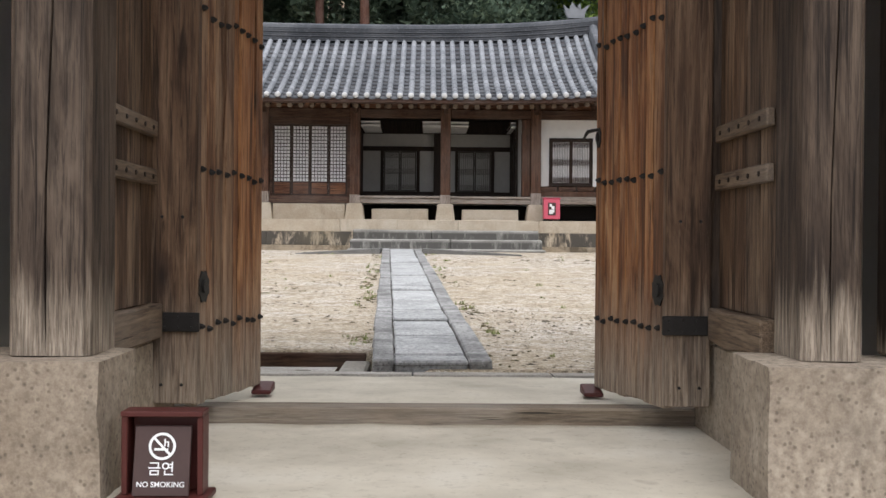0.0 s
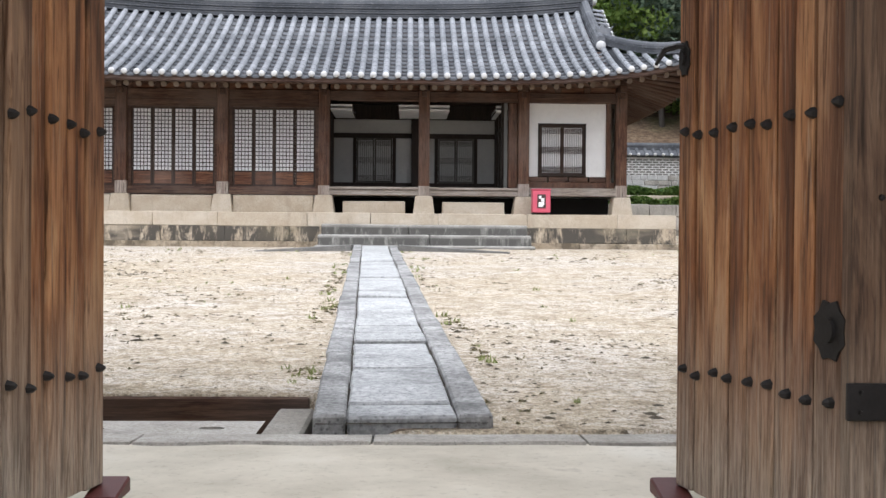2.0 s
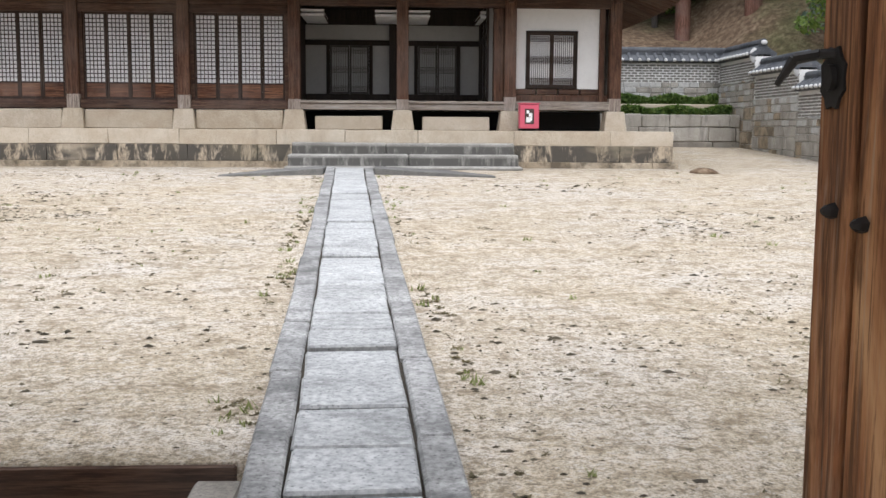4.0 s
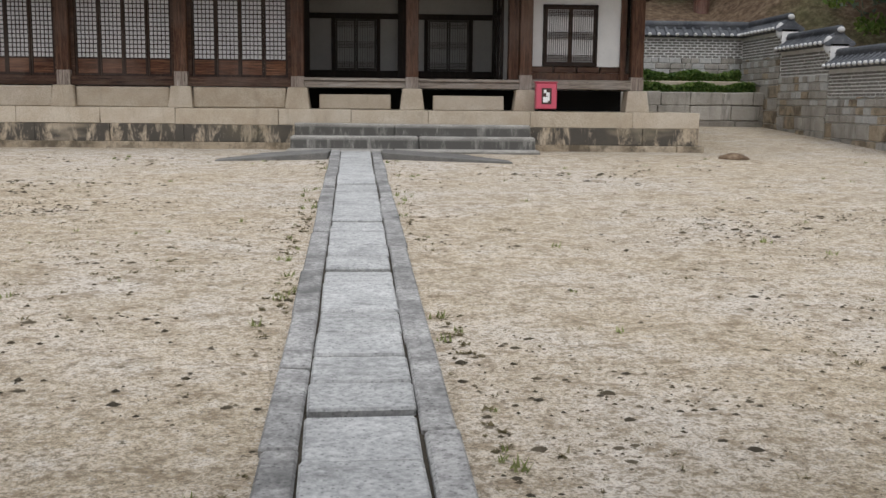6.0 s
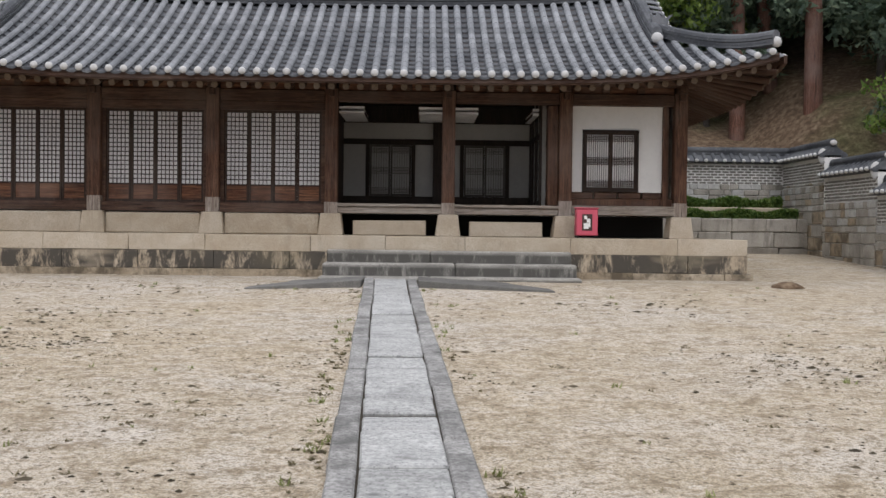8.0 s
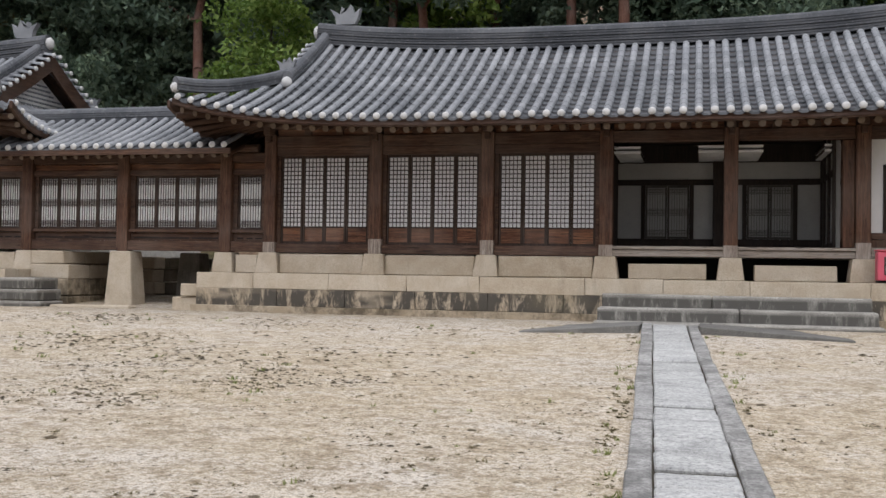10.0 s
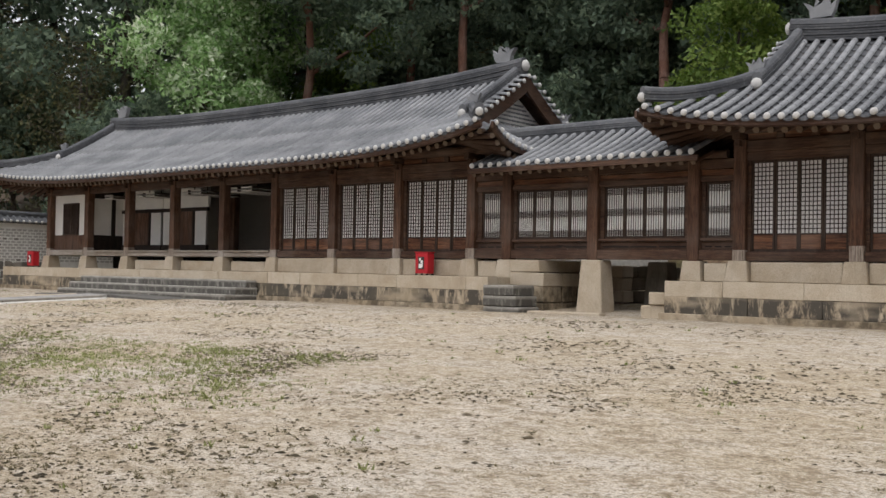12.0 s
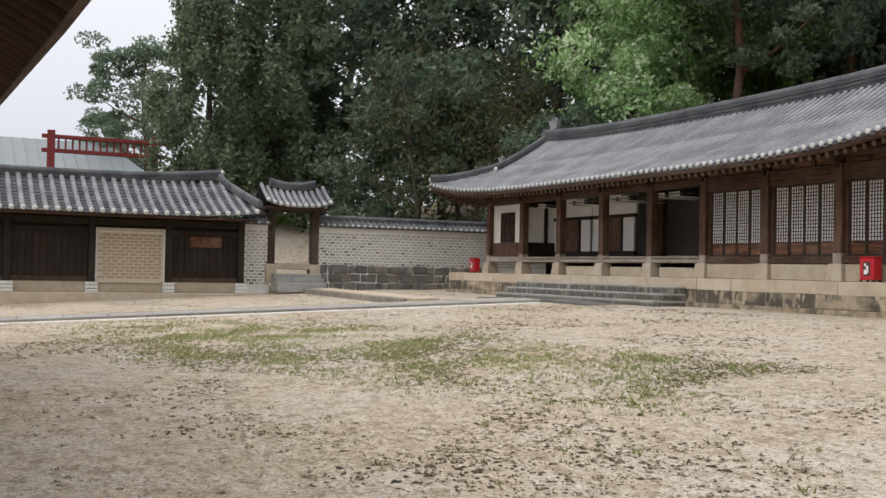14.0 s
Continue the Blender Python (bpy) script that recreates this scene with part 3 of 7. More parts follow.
# ---- the drain beside the path ----
drain = thing("drain", (-1.6, 7.4, 0.44), "sunken stone drain with a holed granite cover slab", "drain", kind="structure")
block("drain_wall", M_BEAM, drain, -3.6, -0.46, 7.68, 7.80, 0.40, 0.705, 0.01)
block("drain_side", M_FIELD, drain, -0.62, -0.43, 6.94, 7.68, 0.40, 0.648, 0.015)
bm = bmesh.new()
holes = [(-1.40, 7.16), (-0.86, 7.18), (-2.1, 7.16)]
xs_h = [-3.4]
for hx, hy in sorted(holes):
    xs_h += [hx - 0.075, hx + 0.075]
xs_h.append(-0.64)
n = 16
for i in range(len(xs_h) - 1):
    x0, x1 = xs_h[i], xs_h[i + 1]
    if i % 2 == 0:
        vs = [bm.verts.new(p) for p in ((x0, 6.94, 0.64), (x1, 6.94, 0.64), (x1, 7.36, 0.64), (x0, 7.36, 0.64))]
        bm.faces.new(vs)
    else:
        hx, hy = sorted(holes)[i // 2]
        inner = [bm.verts.new((hx + 0.06 * math.cos(q * math.tau / n), hy + 0.035 * math.sin(q * math.tau / n), 0.64)) for q in range(n)]
        low = [bm.verts.new((v.co.x, v.co.y, 0.53)) for v in inner]
        outer = []
        for q in range(n):
            c, s = math.cos(q * math.tau / n), math.sin(q * math.tau / n)
            sc = min(1 / max(abs(c), 1e-6), 1 / max(abs(s), 1e-6))
            outer.append(bm.verts.new((hx + 0.075 * c * sc, (6.94 + 7.36) / 2 + 0.21 * s * sc, 0.64)))
        for q in range(n):
            bm.faces.new((outer[q], outer[(q + 1) % n], inner[(q + 1) % n], inner[q]))
            bm.faces.new((inner[q], inner[(q + 1) % n], low[(q + 1) % n], low[q]))
part("cover_slab", bm, M_WALLSTONE, drain, "granite slab with small round holes")

# ---- stone platforms: coursed granite ----
def platform(name, label, x0, x1, y_front, y_back, courses, lengths, seed, cuts=()):
    """courses: (z0, z1, setback, material) from the foot up; the core fills the inside."""
    root = thing(name, ((x0 + x1) / 2, y_front, courses[0][0]), label, "platform", kind="structure")
    rnd = random.Random(seed)
    for z0, z1, out, mat in courses:
        x = x0 - out
        while x < x1 + out - 0.05:
            ln = rnd.choice(lengths)
            nx_ = x + ln
            if z1 > 2:
                nx_ = min([c for c in cuts if c > x + 0.1], default=nx_)
            if x1 + out - nx_ < 0.45:
                nx_ = x1 + out
            rough_block("stone", mat, root, x + 0.003, nx_ - 0.003, y_front - out, y_front + 0.35, z0, z1 - 0.003, 0.006, 0.008, seed)
            x = nx_
        for xe, sg in ((x0 - out, 1), (x1 + out, -1)):
            y = y_front + 0.353
            while y < y_back:
                ny = min(y + rnd.choice(lengths), y_back)
                xa, xb = sorted((xe, xe + sg * 0.35))
                rough_block("stone", mat, root, xa, xb, y + 0.003, ny, z0, z1 - 0.003, 0.005, 0.008, seed)
                y = ny
    block("core", M_GRANITE, root, x0 + 0.3, x1 - 0.3, y_front + 0.3, y_back, courses[0][0] - 0.1, courses[-1][1] - 0.012, 0)
    return root


COURSES = [(1.12, 1.425, 0.10, M_FOOT), (1.425, 1.735, 0.02, M_STAINED), (1.735, 2.02, 0.02, M_GRANITE)]
platform("main_platform", "coursed buff granite platform with black run-off stains under the hall", -9.14, 5.56, 23.29, 29.6, COURSES, (1.3, 1.6, 2.0, 2.4), 11, (-8.03, -6.57, -5.12, -3.81, -2.0, -0.71, 0.66, 2.49, 4.35))
platform("west_platform", "coursed granite platform with black run-off stains under the long hall", -33.75, -13.2, 23.2, 29.6, COURSES, (1.2, 1.6, 2.0), 12)


def stone_steps(name, x0, x1, y_back, seed, tops, tread):
    root = thing(name, ((x0 + x1) / 2, y_back - 1, 1.3), "low flight of lichen-stained granite steps against the platform", "steps", "hall steps", "structure")
    for i, zt in enumerate(tops):
        n_ = len(tops) - i
        y0 = y_back - 0.02 - tread * n_
        xa, xb = x0 - 0.04 * n_, x1 + 0.04 * n_
        xm = xa + (xb - xa) * (0.42 + 0.1 * (i % 2))
        zl = 1.2 if i == 0 else tops[i - 1] - 0.02
        rough_block("step", M_STEP, root, xa, xm - 0.004, y0, y_back - 0.01, zl, zt, 0.008, 0.022, seed + i)
        rough_block("step", M_STEP, root, xm + 0.004, xb, y0, y_back - 0.01, zl, zt, 0.008, 0.022, seed + i + 9)


stone_steps("hall_steps", -1.63, 2.41, 23.27, 1, (1.36, 1.572, 1.78), 0.38)
stone_steps("west_hall_steps", -28.2, -20.6, 23.18, 2, (1.44, 1.62, 1.80), 0.36)


def ramp(name, x_in, x_out, y0, y1, z_in, z_out, parent, splay=0.0):
    bm = bmesh.new()
    vs = [bm.verts.new(p) for p in ((x_in, y0, z_in - 0.12), (x_out, y0 - splay, z_out - 0.14), (x_out, y1, z_out - 0.14), (x_in, y1, z_in - 0.12), (x_in, y0, z_in), (x_out, y0 - splay, z_out), (x_out, y1, z_out), (x_in, y1, z_in))]
    for f in ((3, 2, 1, 0), (4, 5, 6, 7), (0, 1, 5, 4), (1, 2, 6, 5), (2, 3, 7, 6), (3, 0, 4, 7)):
        bm.faces.new([vs[i] for i in f])
    part(name, bm, M_APRON, parent, "", 0.01)


apron = thing("stone_apron", (-0.5, 21.9, 1.3), "sloping grey stone apron slabs at the foot of the steps", "stone slabs", kind="structure")
ramp("apron_slab", -0.97, -2.62, 20.75, 21.9, 1.385, 1.275, apron, 0.45)
ramp("apron_slab", -0.13, 1.85, 20.75, 21.9, 1.385, 1.275, apron, 0.45)
block("apron_slab", M_STEP, apron, -0.96, -0.14, 21.62, 22.2, 1.2, 1.36, 0.01)
apron2 = thing("stone_apron", (-24.5, 21.6, 1.3), "sloping grey stone apron slabs at the foot of the steps", "stone slabs", kind="structure")
ramp("apron_slab", -24.0, -21.6, 20.9, 22.0, 1.37, 1.31, apron2)
ramp("apron_slab", -24.8, -27.4, 20.9, 22.0, 1.37, 1.31, apron2)

# ---- roofs ----
def g_of(s):
    return 0.78 * s + 0.22 * s * s


def lay_row(bm, pts, r, tile=0.3):
    """One row of overlapping half-round cover tiles up the slope along pts."""
    pts = [Vector(p) for p in pts]
    seg = [0.0]
    for p, q in zip(pts, pts[1:]):
        seg.append(seg[-1] + (q - p).length)
    total = seg[-1]
    n_t = max(1, round(total / tile))

    def at(d):
        d = min(max(d, 0), total)
        for i in range(len(pts) - 1):
            if d <= seg[i + 1] or i == len(pts) - 2:
                return pts[i].lerp(pts[i + 1], (d - seg[i]) / max(1e-6, seg[i + 1] - seg[i]))

    d0 = (pts[-1] - pts[0])
    s = Vector((-d0.y, d0.x, 0)).normalized()
    for i in range(n_t):
        rings = []
        for d, rad in ((i * total / n_t, r), ((i + 1) * total / n_t + 0.02, r * 0.86)):
            c = at(d)
            rings.append([bm.verts.new(c + s * (rad * math.cos(q)) + Vector((0, 0, rad * 1.05 * math.sin(q)))) for q in (0, 0.63, 1.26, 1.88, 2.51, math.pi)])
        for q in range(5):
            bm.faces.new((rings[0][q], rings[0][q + 1], rings[1][q + 1], rings[1][q]))
        bm.faces.new(rings[0][::-1])


def lay_pan(bm, left, right, tile=0.28):
    """Dished under-tiles between two rows, each lapping over the one below."""
    n_ = max(1, round(sum((Vector(b) - Vector(a)).length for a, b in zip(left, left[1:])) / tile))

    def at(pts, f):
        f = min(max(f, 0), 1) * (len(pts) - 1)
        i = min(int(f), len(pts) - 2)
        return Vector(pts[i]).lerp(Vector(pts[i + 1]), f - i)

    for i in range(n_):
        r0, r1 = [], []
        for ring, f, up in ((r0, i / n_, 0.035), (r1, (i + 1) / n_, 0.0)):
            a, b = at(left, f), at(right, f)
            for q in range(4):
                u = q / 3
                ring.append(bm.verts.new(a.lerp(b, u) + Vector((0, 0, up - 0.055 * math.sin(math.pi * u)))))
        lip = [bm.verts.new(v.co - Vector((0, 0, 0.04))) for v in r0]
        for q in range(3):
            bm.faces.new((r0[q], r0[q + 1], r1[q + 1], r1[q]))
            bm.faces.new((lip[q], lip[q + 1], r0[q + 1], r0[q]))


def ridge_bar(bm, pts, w, h, layers=5, cap=True):
    """A ridge of stacked flat tiles, every course lipped over the one below, under a round cap."""
    left = []
    for k in range(layers):
        z0, z1, z2 = h * k / layers, h * (k + 0.68) / layers, h * (k + 1) / layers
        ww = w * (0.5 if k % 2 == 0 else 0.44)
        left += [(-ww, z0), (-ww, z1), (-ww * 0.78, z1), (-ww * 0.78, z2)]
    r = w * 0.42
    arc = [(-r * math.cos(q), h + r * math.sin(q)) for q in (0, 0.63, 1.26, 1.88, 2.51, math.pi)]
    sweep(bm, pts, left + arc + [(-x, z) for x, z in reversed(left)])


def make_cap():
    bm = bmesh.new()
    bmesh.ops.create_icosphere(bm, subdivisions=2, radius=1.0)
    return mesh_of(bm, "eave_end_cap", M_CAP, 0, True)


CAP = make_cap()


def make_rafter():
    bm = bmesh.new()
    tube(bm, (0, 0, 0), (0, 1, 0), 1, 1, 10)
    me = mesh_of(bm, "rafter", M_BEAMY)
    me.materials.append(M_SLAT)
    for p in me.polygons:
        if len(p.vertices) > 4 and p.center.y < 0.5:
            p.material_index = 1
    return me


RAFTER = make_rafter()
RAFTER_R = 0.058


def lay_rafter(parent, a, b, r=RAFTER_R):
    a, b = Vector(a), Vector(b)
    d = b - a
    m = Matrix.Translation(a) @ d.to_track_quat("Y", "Z").to_matrix().to_4x4() @ Matrix.Diagonal((r, d.length, r, 1))
    put("rafter", RAFTER, parent, m)


def finial(parent, p, d, size=1.0):
    """The horned grey tile at a ridge's end; d: +1 or -1 along x."""
    outline = [(0, 0), (0.42, 0), (0.44, 0.16), (0.56, 0.34), (0.46, 0.3), (0.34, 0.22), (0.3, 0.38), (0.2, 0.28), (0.1, 0.42), (0.02, 0.22), (-0.12, 0.34), (-0.06, 0.12)]
    bm = bmesh.new()
    rings = []
    for yy in (-0.07, 0.07):
        rings.append([bm.verts.new((p[0] + d * a * size, p[1] + yy * size, p[2] + b * size)) for a, b in outline])
    bm.faces.new(rings[0])
    bm.faces.new(rings[1][::-1])
    for k in range(len(outline)):
        q = (k + 1) % len(outline)
        bm.faces.new((rings[0][k], rings[0][q], rings[1][q], rings[1][k]))
    bmesh.ops.triangulate(bm, faces=[f for f in bm.faces if len(f.verts) > 4])
    part("ridge_finial", bm, M_TILE, parent, "horned grey tile")


def mortar_lump(parent, p, r, sq=(1, 1, 1)):
    put("mortar_end", CAP, parent, Matrix.Translation(p) @ Matrix.Diagonal((r * sq[0], r * sq[1], r * sq[2], 1)))


def hip_roof(house, xl, xr, gl, gr, ye, yr, ze, zr, sh, lift, spacing, r, rafter_y):
    """A hip-and-gable roof. xl, xr: eave corners; gl, gr: gables; ye, yr: front eave and ridge; sh: how far up the slope the hips end."""
    xc, hw = (xl + xr) / 2, (xr - xl) / 2
    span = yr - ye
    zh = ze + (zr - ze) * g_of(sh)

    def eave(x):
        return ze + lift * abs((x - xc) / hw) ** 5

    def zridge(x):
        return zr + 0.27 * abs((x - (gl + gr) / 2) / ((gr - gl) / 2)) ** 3

    def slope(x, s, back=1):
        g = g_of(s)
        z = eave(x) * (1 - g) + (zr + (zridge(x) - zr) * s) * g
        b = 0.22 * abs((x - xc) / hw) ** 4 * (1 - s)
        return Vector((x, yr - back * (span * (1 - s) + b), z))

    def side(y, q, sg):
        x0, x1 = (xl, gl) if sg < 0 else (xr, gr)
        k = g_of(sh * q) / g_of(sh)
        t = abs((y - yr) / span)
        z = (ze + lift * t ** 5) * (1 - k) + zh * k
        return Vector((x0 + (x1 - x0) * q + sg * 0.2 * t ** 4 * (1 - q), y, z))

    def smax(x):
        if x < gl:
            return max(0.02, sh * (x - xl) / (gl - xl))
        if x > gr:
            return max(0.02, sh * (xr - x) / (xr - gr))
        return 1.0

    def qmax(y):
        t = (span - abs(y - yr)) / (sh * span)
        return max(0.03, min(1.0, t))

    roof_bm = bmesh.new()
    n_rows = round((xr - xl) / spacing)
    xs = [xl + (i + 0.5) * (xr - xl) / n_rows for i in range(n_rows)]
    rows = []
    for back in (1, -1):
        for x in xs:
            rows.append([slope(x, smax(x) * k / 8, back) for k in range(9)])
    n_side = round(2 * span / spacing)
    srows = []
    for sg in (-1, 1):
        for i in range(n_side):
            y = yr - span + (i + 0.5) * 2 * span / n_side
            srows.append((sg, [side(y, qmax(y) * k / 4, sg) for k in range(5)]))
    # deck under the tiles, with its soffit
    deck = bmesh.new()
    for back in (1, -1):
        grid = []
        for i in range(41):
            x = xl + (xr - xl) * i / 40
            grid.append([slope(x, smax(x) * k / 8, back) - Vector((0, 0, 0.045)) for k in range(9)])
        for dz in (0, -0.07):
            vg = [[deck.verts.new(p + Vector((0, 0, dz))) for p in col] for col in grid]
            for c0, c1 in zip(vg, vg[1:]):
                for k in range(8):
                    deck.faces.new((c0[k], c1[k], c1[k + 1], c0[k + 1]))
    for sg in (-1, 1):
        for dz in (0, -0.07):
            vg = []
            for i in range(25):
                y = yr - span + 2 * span * i / 24
                vg.append([deck.verts.new(side(y, qmax(y) * k / 4, sg) - Vector((0, 0, 0.045 - dz))) for k in range(5)])
            for c0, c1 in zip(vg, vg[1:]):
                for k in range(4):
                    deck.faces.new((c0[k], c1[k], c1[k + 1], c0[k + 1]))
    roof = part("roof", deck, M_BEAMY, house, "boarded roof deck under grey tiles")
    bm = bmesh.new()
    for i in range(len(rows) - 1):
        if i != len(xs) - 1:
            lay_pan(bm, rows[i], rows[i + 1])
    for i in range(len(srows) - 1):
        if srows[i][0] == srows[i + 1][0]:
            lay_pan(bm, srows[i][1], srows[i + 1][1])
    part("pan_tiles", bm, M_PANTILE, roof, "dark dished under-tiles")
    for row in rows + [q for _, q in srows]:
        bm = bmesh.new()
        lay_row(bm, [p + Vector((0, 0, 0.02)) for p in row], r)
        part("tile_rib", bm, M_TILE, roof)
        put("eave_end", CAP, roof, Matrix.Translation(row[0] + Vector((0, 0, 0.04))) @ Matrix.Diagonal((r * 0.95, r * 0.55, r * 0.9, 1)))
    # eave boards
    for back in (1, -1):
        bm = bmesh.new()
        sweep(bm, [slope(xl + (xr - xl) * i / 40, 0.015, back) for i in range(41)], [(-0.03, -0.16), (0.03, -0.16), (0.03, -0.03), (-0.03, -0.03)])
        part("eave_board", bm, M_BEAM, roof)
    for sg in (-1, 1):
        bm = bmesh.new()
        sweep(bm, [side(yr - span + 2 * span * i / 24, 0.02, sg) for i in range(25)], [(-0.03, -0.16), (0.03, -0.16), (0.03, -0.03), (-0.03, -0.03)])
        part("eave_board", bm, M_BEAMY, roof)
    # rafters
    wall = rafter_y
    for x in xs:
        lift_in = eave(x)
        top = slope(x, 0.03)
        xin = min(max(x, gl - 0.1), gr + 0.1)
        lay_rafter(roof, top + Vector((0, 0.05, -0.22)), (x + 0.7 * (xin - x), wall + 0.25, ze + 0.45 + 0.3 * (lift_in - ze)))
    for sg, row in srows:
        p = row[0]
        xin = (gl + 0.5) if sg < 0 else (gr - 0.5)
        lay_rafter(roof, p + Vector((-sg * 0.1, 0, -0.22)), (xin, min(max(p.y, wall), 2 * yr - wall), ze + 0.48))
    # ridges
    bm = bmesh.new()
    ridge_pts = [Vector((x, yr, zridge(x) + 0.0)) for x in np.linspace(gl - 0.06, gr + 0.06, 25)]
    ridge_bar(bm, [p - Vector((0, 0, 0.05)) for p in ridge_pts], 0.34, 0.33, 6)
    part("ridge", bm, M_PANTILE, roof, "stacked grey ridge tiles")
    for gx_, sg, xe in ((gl, -1, xl), (gr, 1, xr)):
        end = Vector((gx_ + sg * 0.05, yr, zridge(gx_) + 0.3))
        finial(roof, (gx_ - sg * 0.75, yr, zridge(gx_) + 0.36), sg, 1.0)
        mortar_lump(roof, end + Vector((sg * 0.05, 0, -0.08)), 0.13, (0.7, 1, 1.1))
        for back in (1, -1):
            bm = bmesh.new()
            pts = [slope(gx_ - sg * 0.12, s, back) + Vector((0, 0, 0.02)) for s in np.linspace(1.0, sh - 0.06, 9)]
            ridge_bar(bm, pts, 0.24, 0.2, 4)
            part("descending_ridge", bm, M_PANTILE, roof)
            mortar_lump(roof, pts[-1] + Vector((0, -0.02 * back, 0.08)), 0.11, (1, 0.7, 1))
            finial(roof, pts[-2] + Vector((0, 0, 0.22)), sg, 0.6)
            bm = bmesh.new()
            hp = []
            for f in np.linspace(1.0, 0.03, 8):
                x = xe + (gx_ - xe) * f
                p = slope(x, sh * f, back)
                hp.append(p + Vector((0, 0, 0.03 + 0.1 * (1 - f) ** 3)))
            ridge_bar(bm, hp, 0.22, 0.16, 3)
            part("hip_ridge", bm, M_PANTILE, roof)
            mortar_lump(roof, hp[-1] + Vector((0, 0, 0.05)), 0.085, (1, 1, 1.1))
            # barge row with white ends along the gable
            bm = bmesh.new()
            vp = [slope(gx_, s, back) for s in np.linspace(sh, 1.0, 9)]
            sweep(bm, [p + Vector((sg * 0.14, 0, -0.3)) for p in vp], [(-0.03, -0.12), (0.03, -0.12), (0.03, 0.28), (-0.03, 0.28)], Vector((1, 0, 0)))
            part("barge_board", bm, M_BEAMY, roof)
            for s in np.linspace(sh + 0.03, 0.97, 9):
                p = slope(gx_, s, back)
                bm = bmesh.new()
                lay_row(bm, [p + Vector((sg * 0.3, 0, -0.02)), p + Vector((-sg * 0.05, 0, 0.04))], r * 0.9)
                part("verge_tile", bm, M_TILE, roof)
                put("eave_end", CAP, roof, Matrix.Translation(p + Vector((sg * 0.3, 0, 0.0))) @ Matrix.Diagonal((r * 0.6, r * 0.85, r * 0.85, 1)))
        # gable wall of small tiles
        bm = bmesh.new()
        gw = gx_ - sg * 0.3
        tri = [(gw, yr - span * (1 - sh), zh - 0.1), (gw, yr + span * (1 - sh), zh - 0.1), (gw, yr, zr - 0.1)]
        a_ = [bm.verts.new(p) for p in tri]
        b_ = [bm.verts.new((p[0] - sg * 0.15, p[1], p[2])) for p in tri]
        bm.faces.new(a_)
        bm.faces.new(b_[::-1])
        for k in range(3):
            bm.faces.new((a_[k], a_[(k + 1) % 3], b_[(k + 1) % 3], b_[k]))
        part("gable_wall", bm, M_MORTAR, house, "white mortared gable set with grey tiles")
        bm = bmesh.new()
        hgt = zr - zh
        zz = zh + 0.05
        row_i = 0
        while zz < zr - 0.35:
            half = span * (1 - sh) * (1 - (zz - zh + 0.12) / hgt) - 0.08
            y = yr - half + (0.1 if row_i % 2 else 0)
            while y < yr + half - 0.1:
                box(bm, min(gw, gw + sg * 0.03), max(gw, gw + sg * 0.03), y, y + 0.15, zz, zz + 0.036)
                y += 0.2
            zz += 0.1
            row_i += 1
        part("gable_tiles", bm, M_TILE, house)
    return roof

# ---- lattice window leaves, built once per size ----
def leaf_meshes(w, h, panel, nx_, rows_z, fine=False, wood_mat=None, paper_mat=None):
    """Frame, lattice, paper and foot panel of a leaf, standing on z = 0, centred on x, its front at y = 0."""
    st = 0.037
    wood_mat, paper_mat = wood_mat or M_LATTICE, paper_mat or M_PAPER
    f = bmesh.new()
    box(f, -w / 2, -w / 2 + st, -0.02, 0.02, 0, h)
    box(f, w / 2 - st, w / 2, -0.02, 0.02, 0, h)
    box(f, -w / 2 + st, w / 2 - st, -0.02, 0.02, h - 0.045, h)
    box(f, -w / 2 + st, w / 2 - st, -0.02, 0.02, 0, 0.045)
    if panel:
        box(f, -w / 2 + st, w / 2 - st, -0.02, 0.02, panel - 0.03, panel)
    l = bmesh.new()
    z0 = panel if panel else 0.045
    bw = 0.011 if not fine else 0.0065
    for i in range(1, nx_):
        x = -w / 2 + st + (w - 2 * st) * i / nx_
        box(l, x - bw / 2, x + bw / 2, -0.012, 0.006, z0, h - 0.045)
    for z in rows_z:
        box(l, -w / 2 + st, w / 2 - st, -0.016, 0.004, z - bw * 0.75, z + bw * 0.75)
    p = bmesh.new()
    box(p, -w / 2 + 0.02, w / 2 - 0.02, 0.008, 0.014, z0, h - 0.03)
    out = [("window_frame", mesh_of(f, "window_frame", wood_mat)), ("lattice", mesh_of(l, "lattice", wood_mat)), ("paper", mesh_of(p, "paper", paper_mat))]
    if panel:
        q = bmesh.new()
        box(q, -w / 2 + st, w / 2 - st, -0.004, 0.014, 0.045, panel - 0.03)
        out.append(("foot_panel", mesh_of(q, "foot_panel", M_PANEL)))
    return out


def hang(house, leaf, m, label):
    frame_ob = put("window", leaf[0][1], house, m, label)
    for nm, me in leaf[1:]:
        ob = new(nm, me)
        ob.parent = frame_ob
    return frame_ob


def even_rows(z0, z1, n_):
    return [z0 + (z1 - z0) * i / n_ for i in range(1, n_)]


def banded_rows(z0, z1):
    """Bars in three bands: top, middle and foot."""
    h = z1 - z0
    return [z1 - 0.03 * k for k in range(1, 5)] + [z0 + 0.5 * h + 0.03 * (k - 2) for k in range(5)] + [z0 + 0.03 * k for k in range(1, 5)]


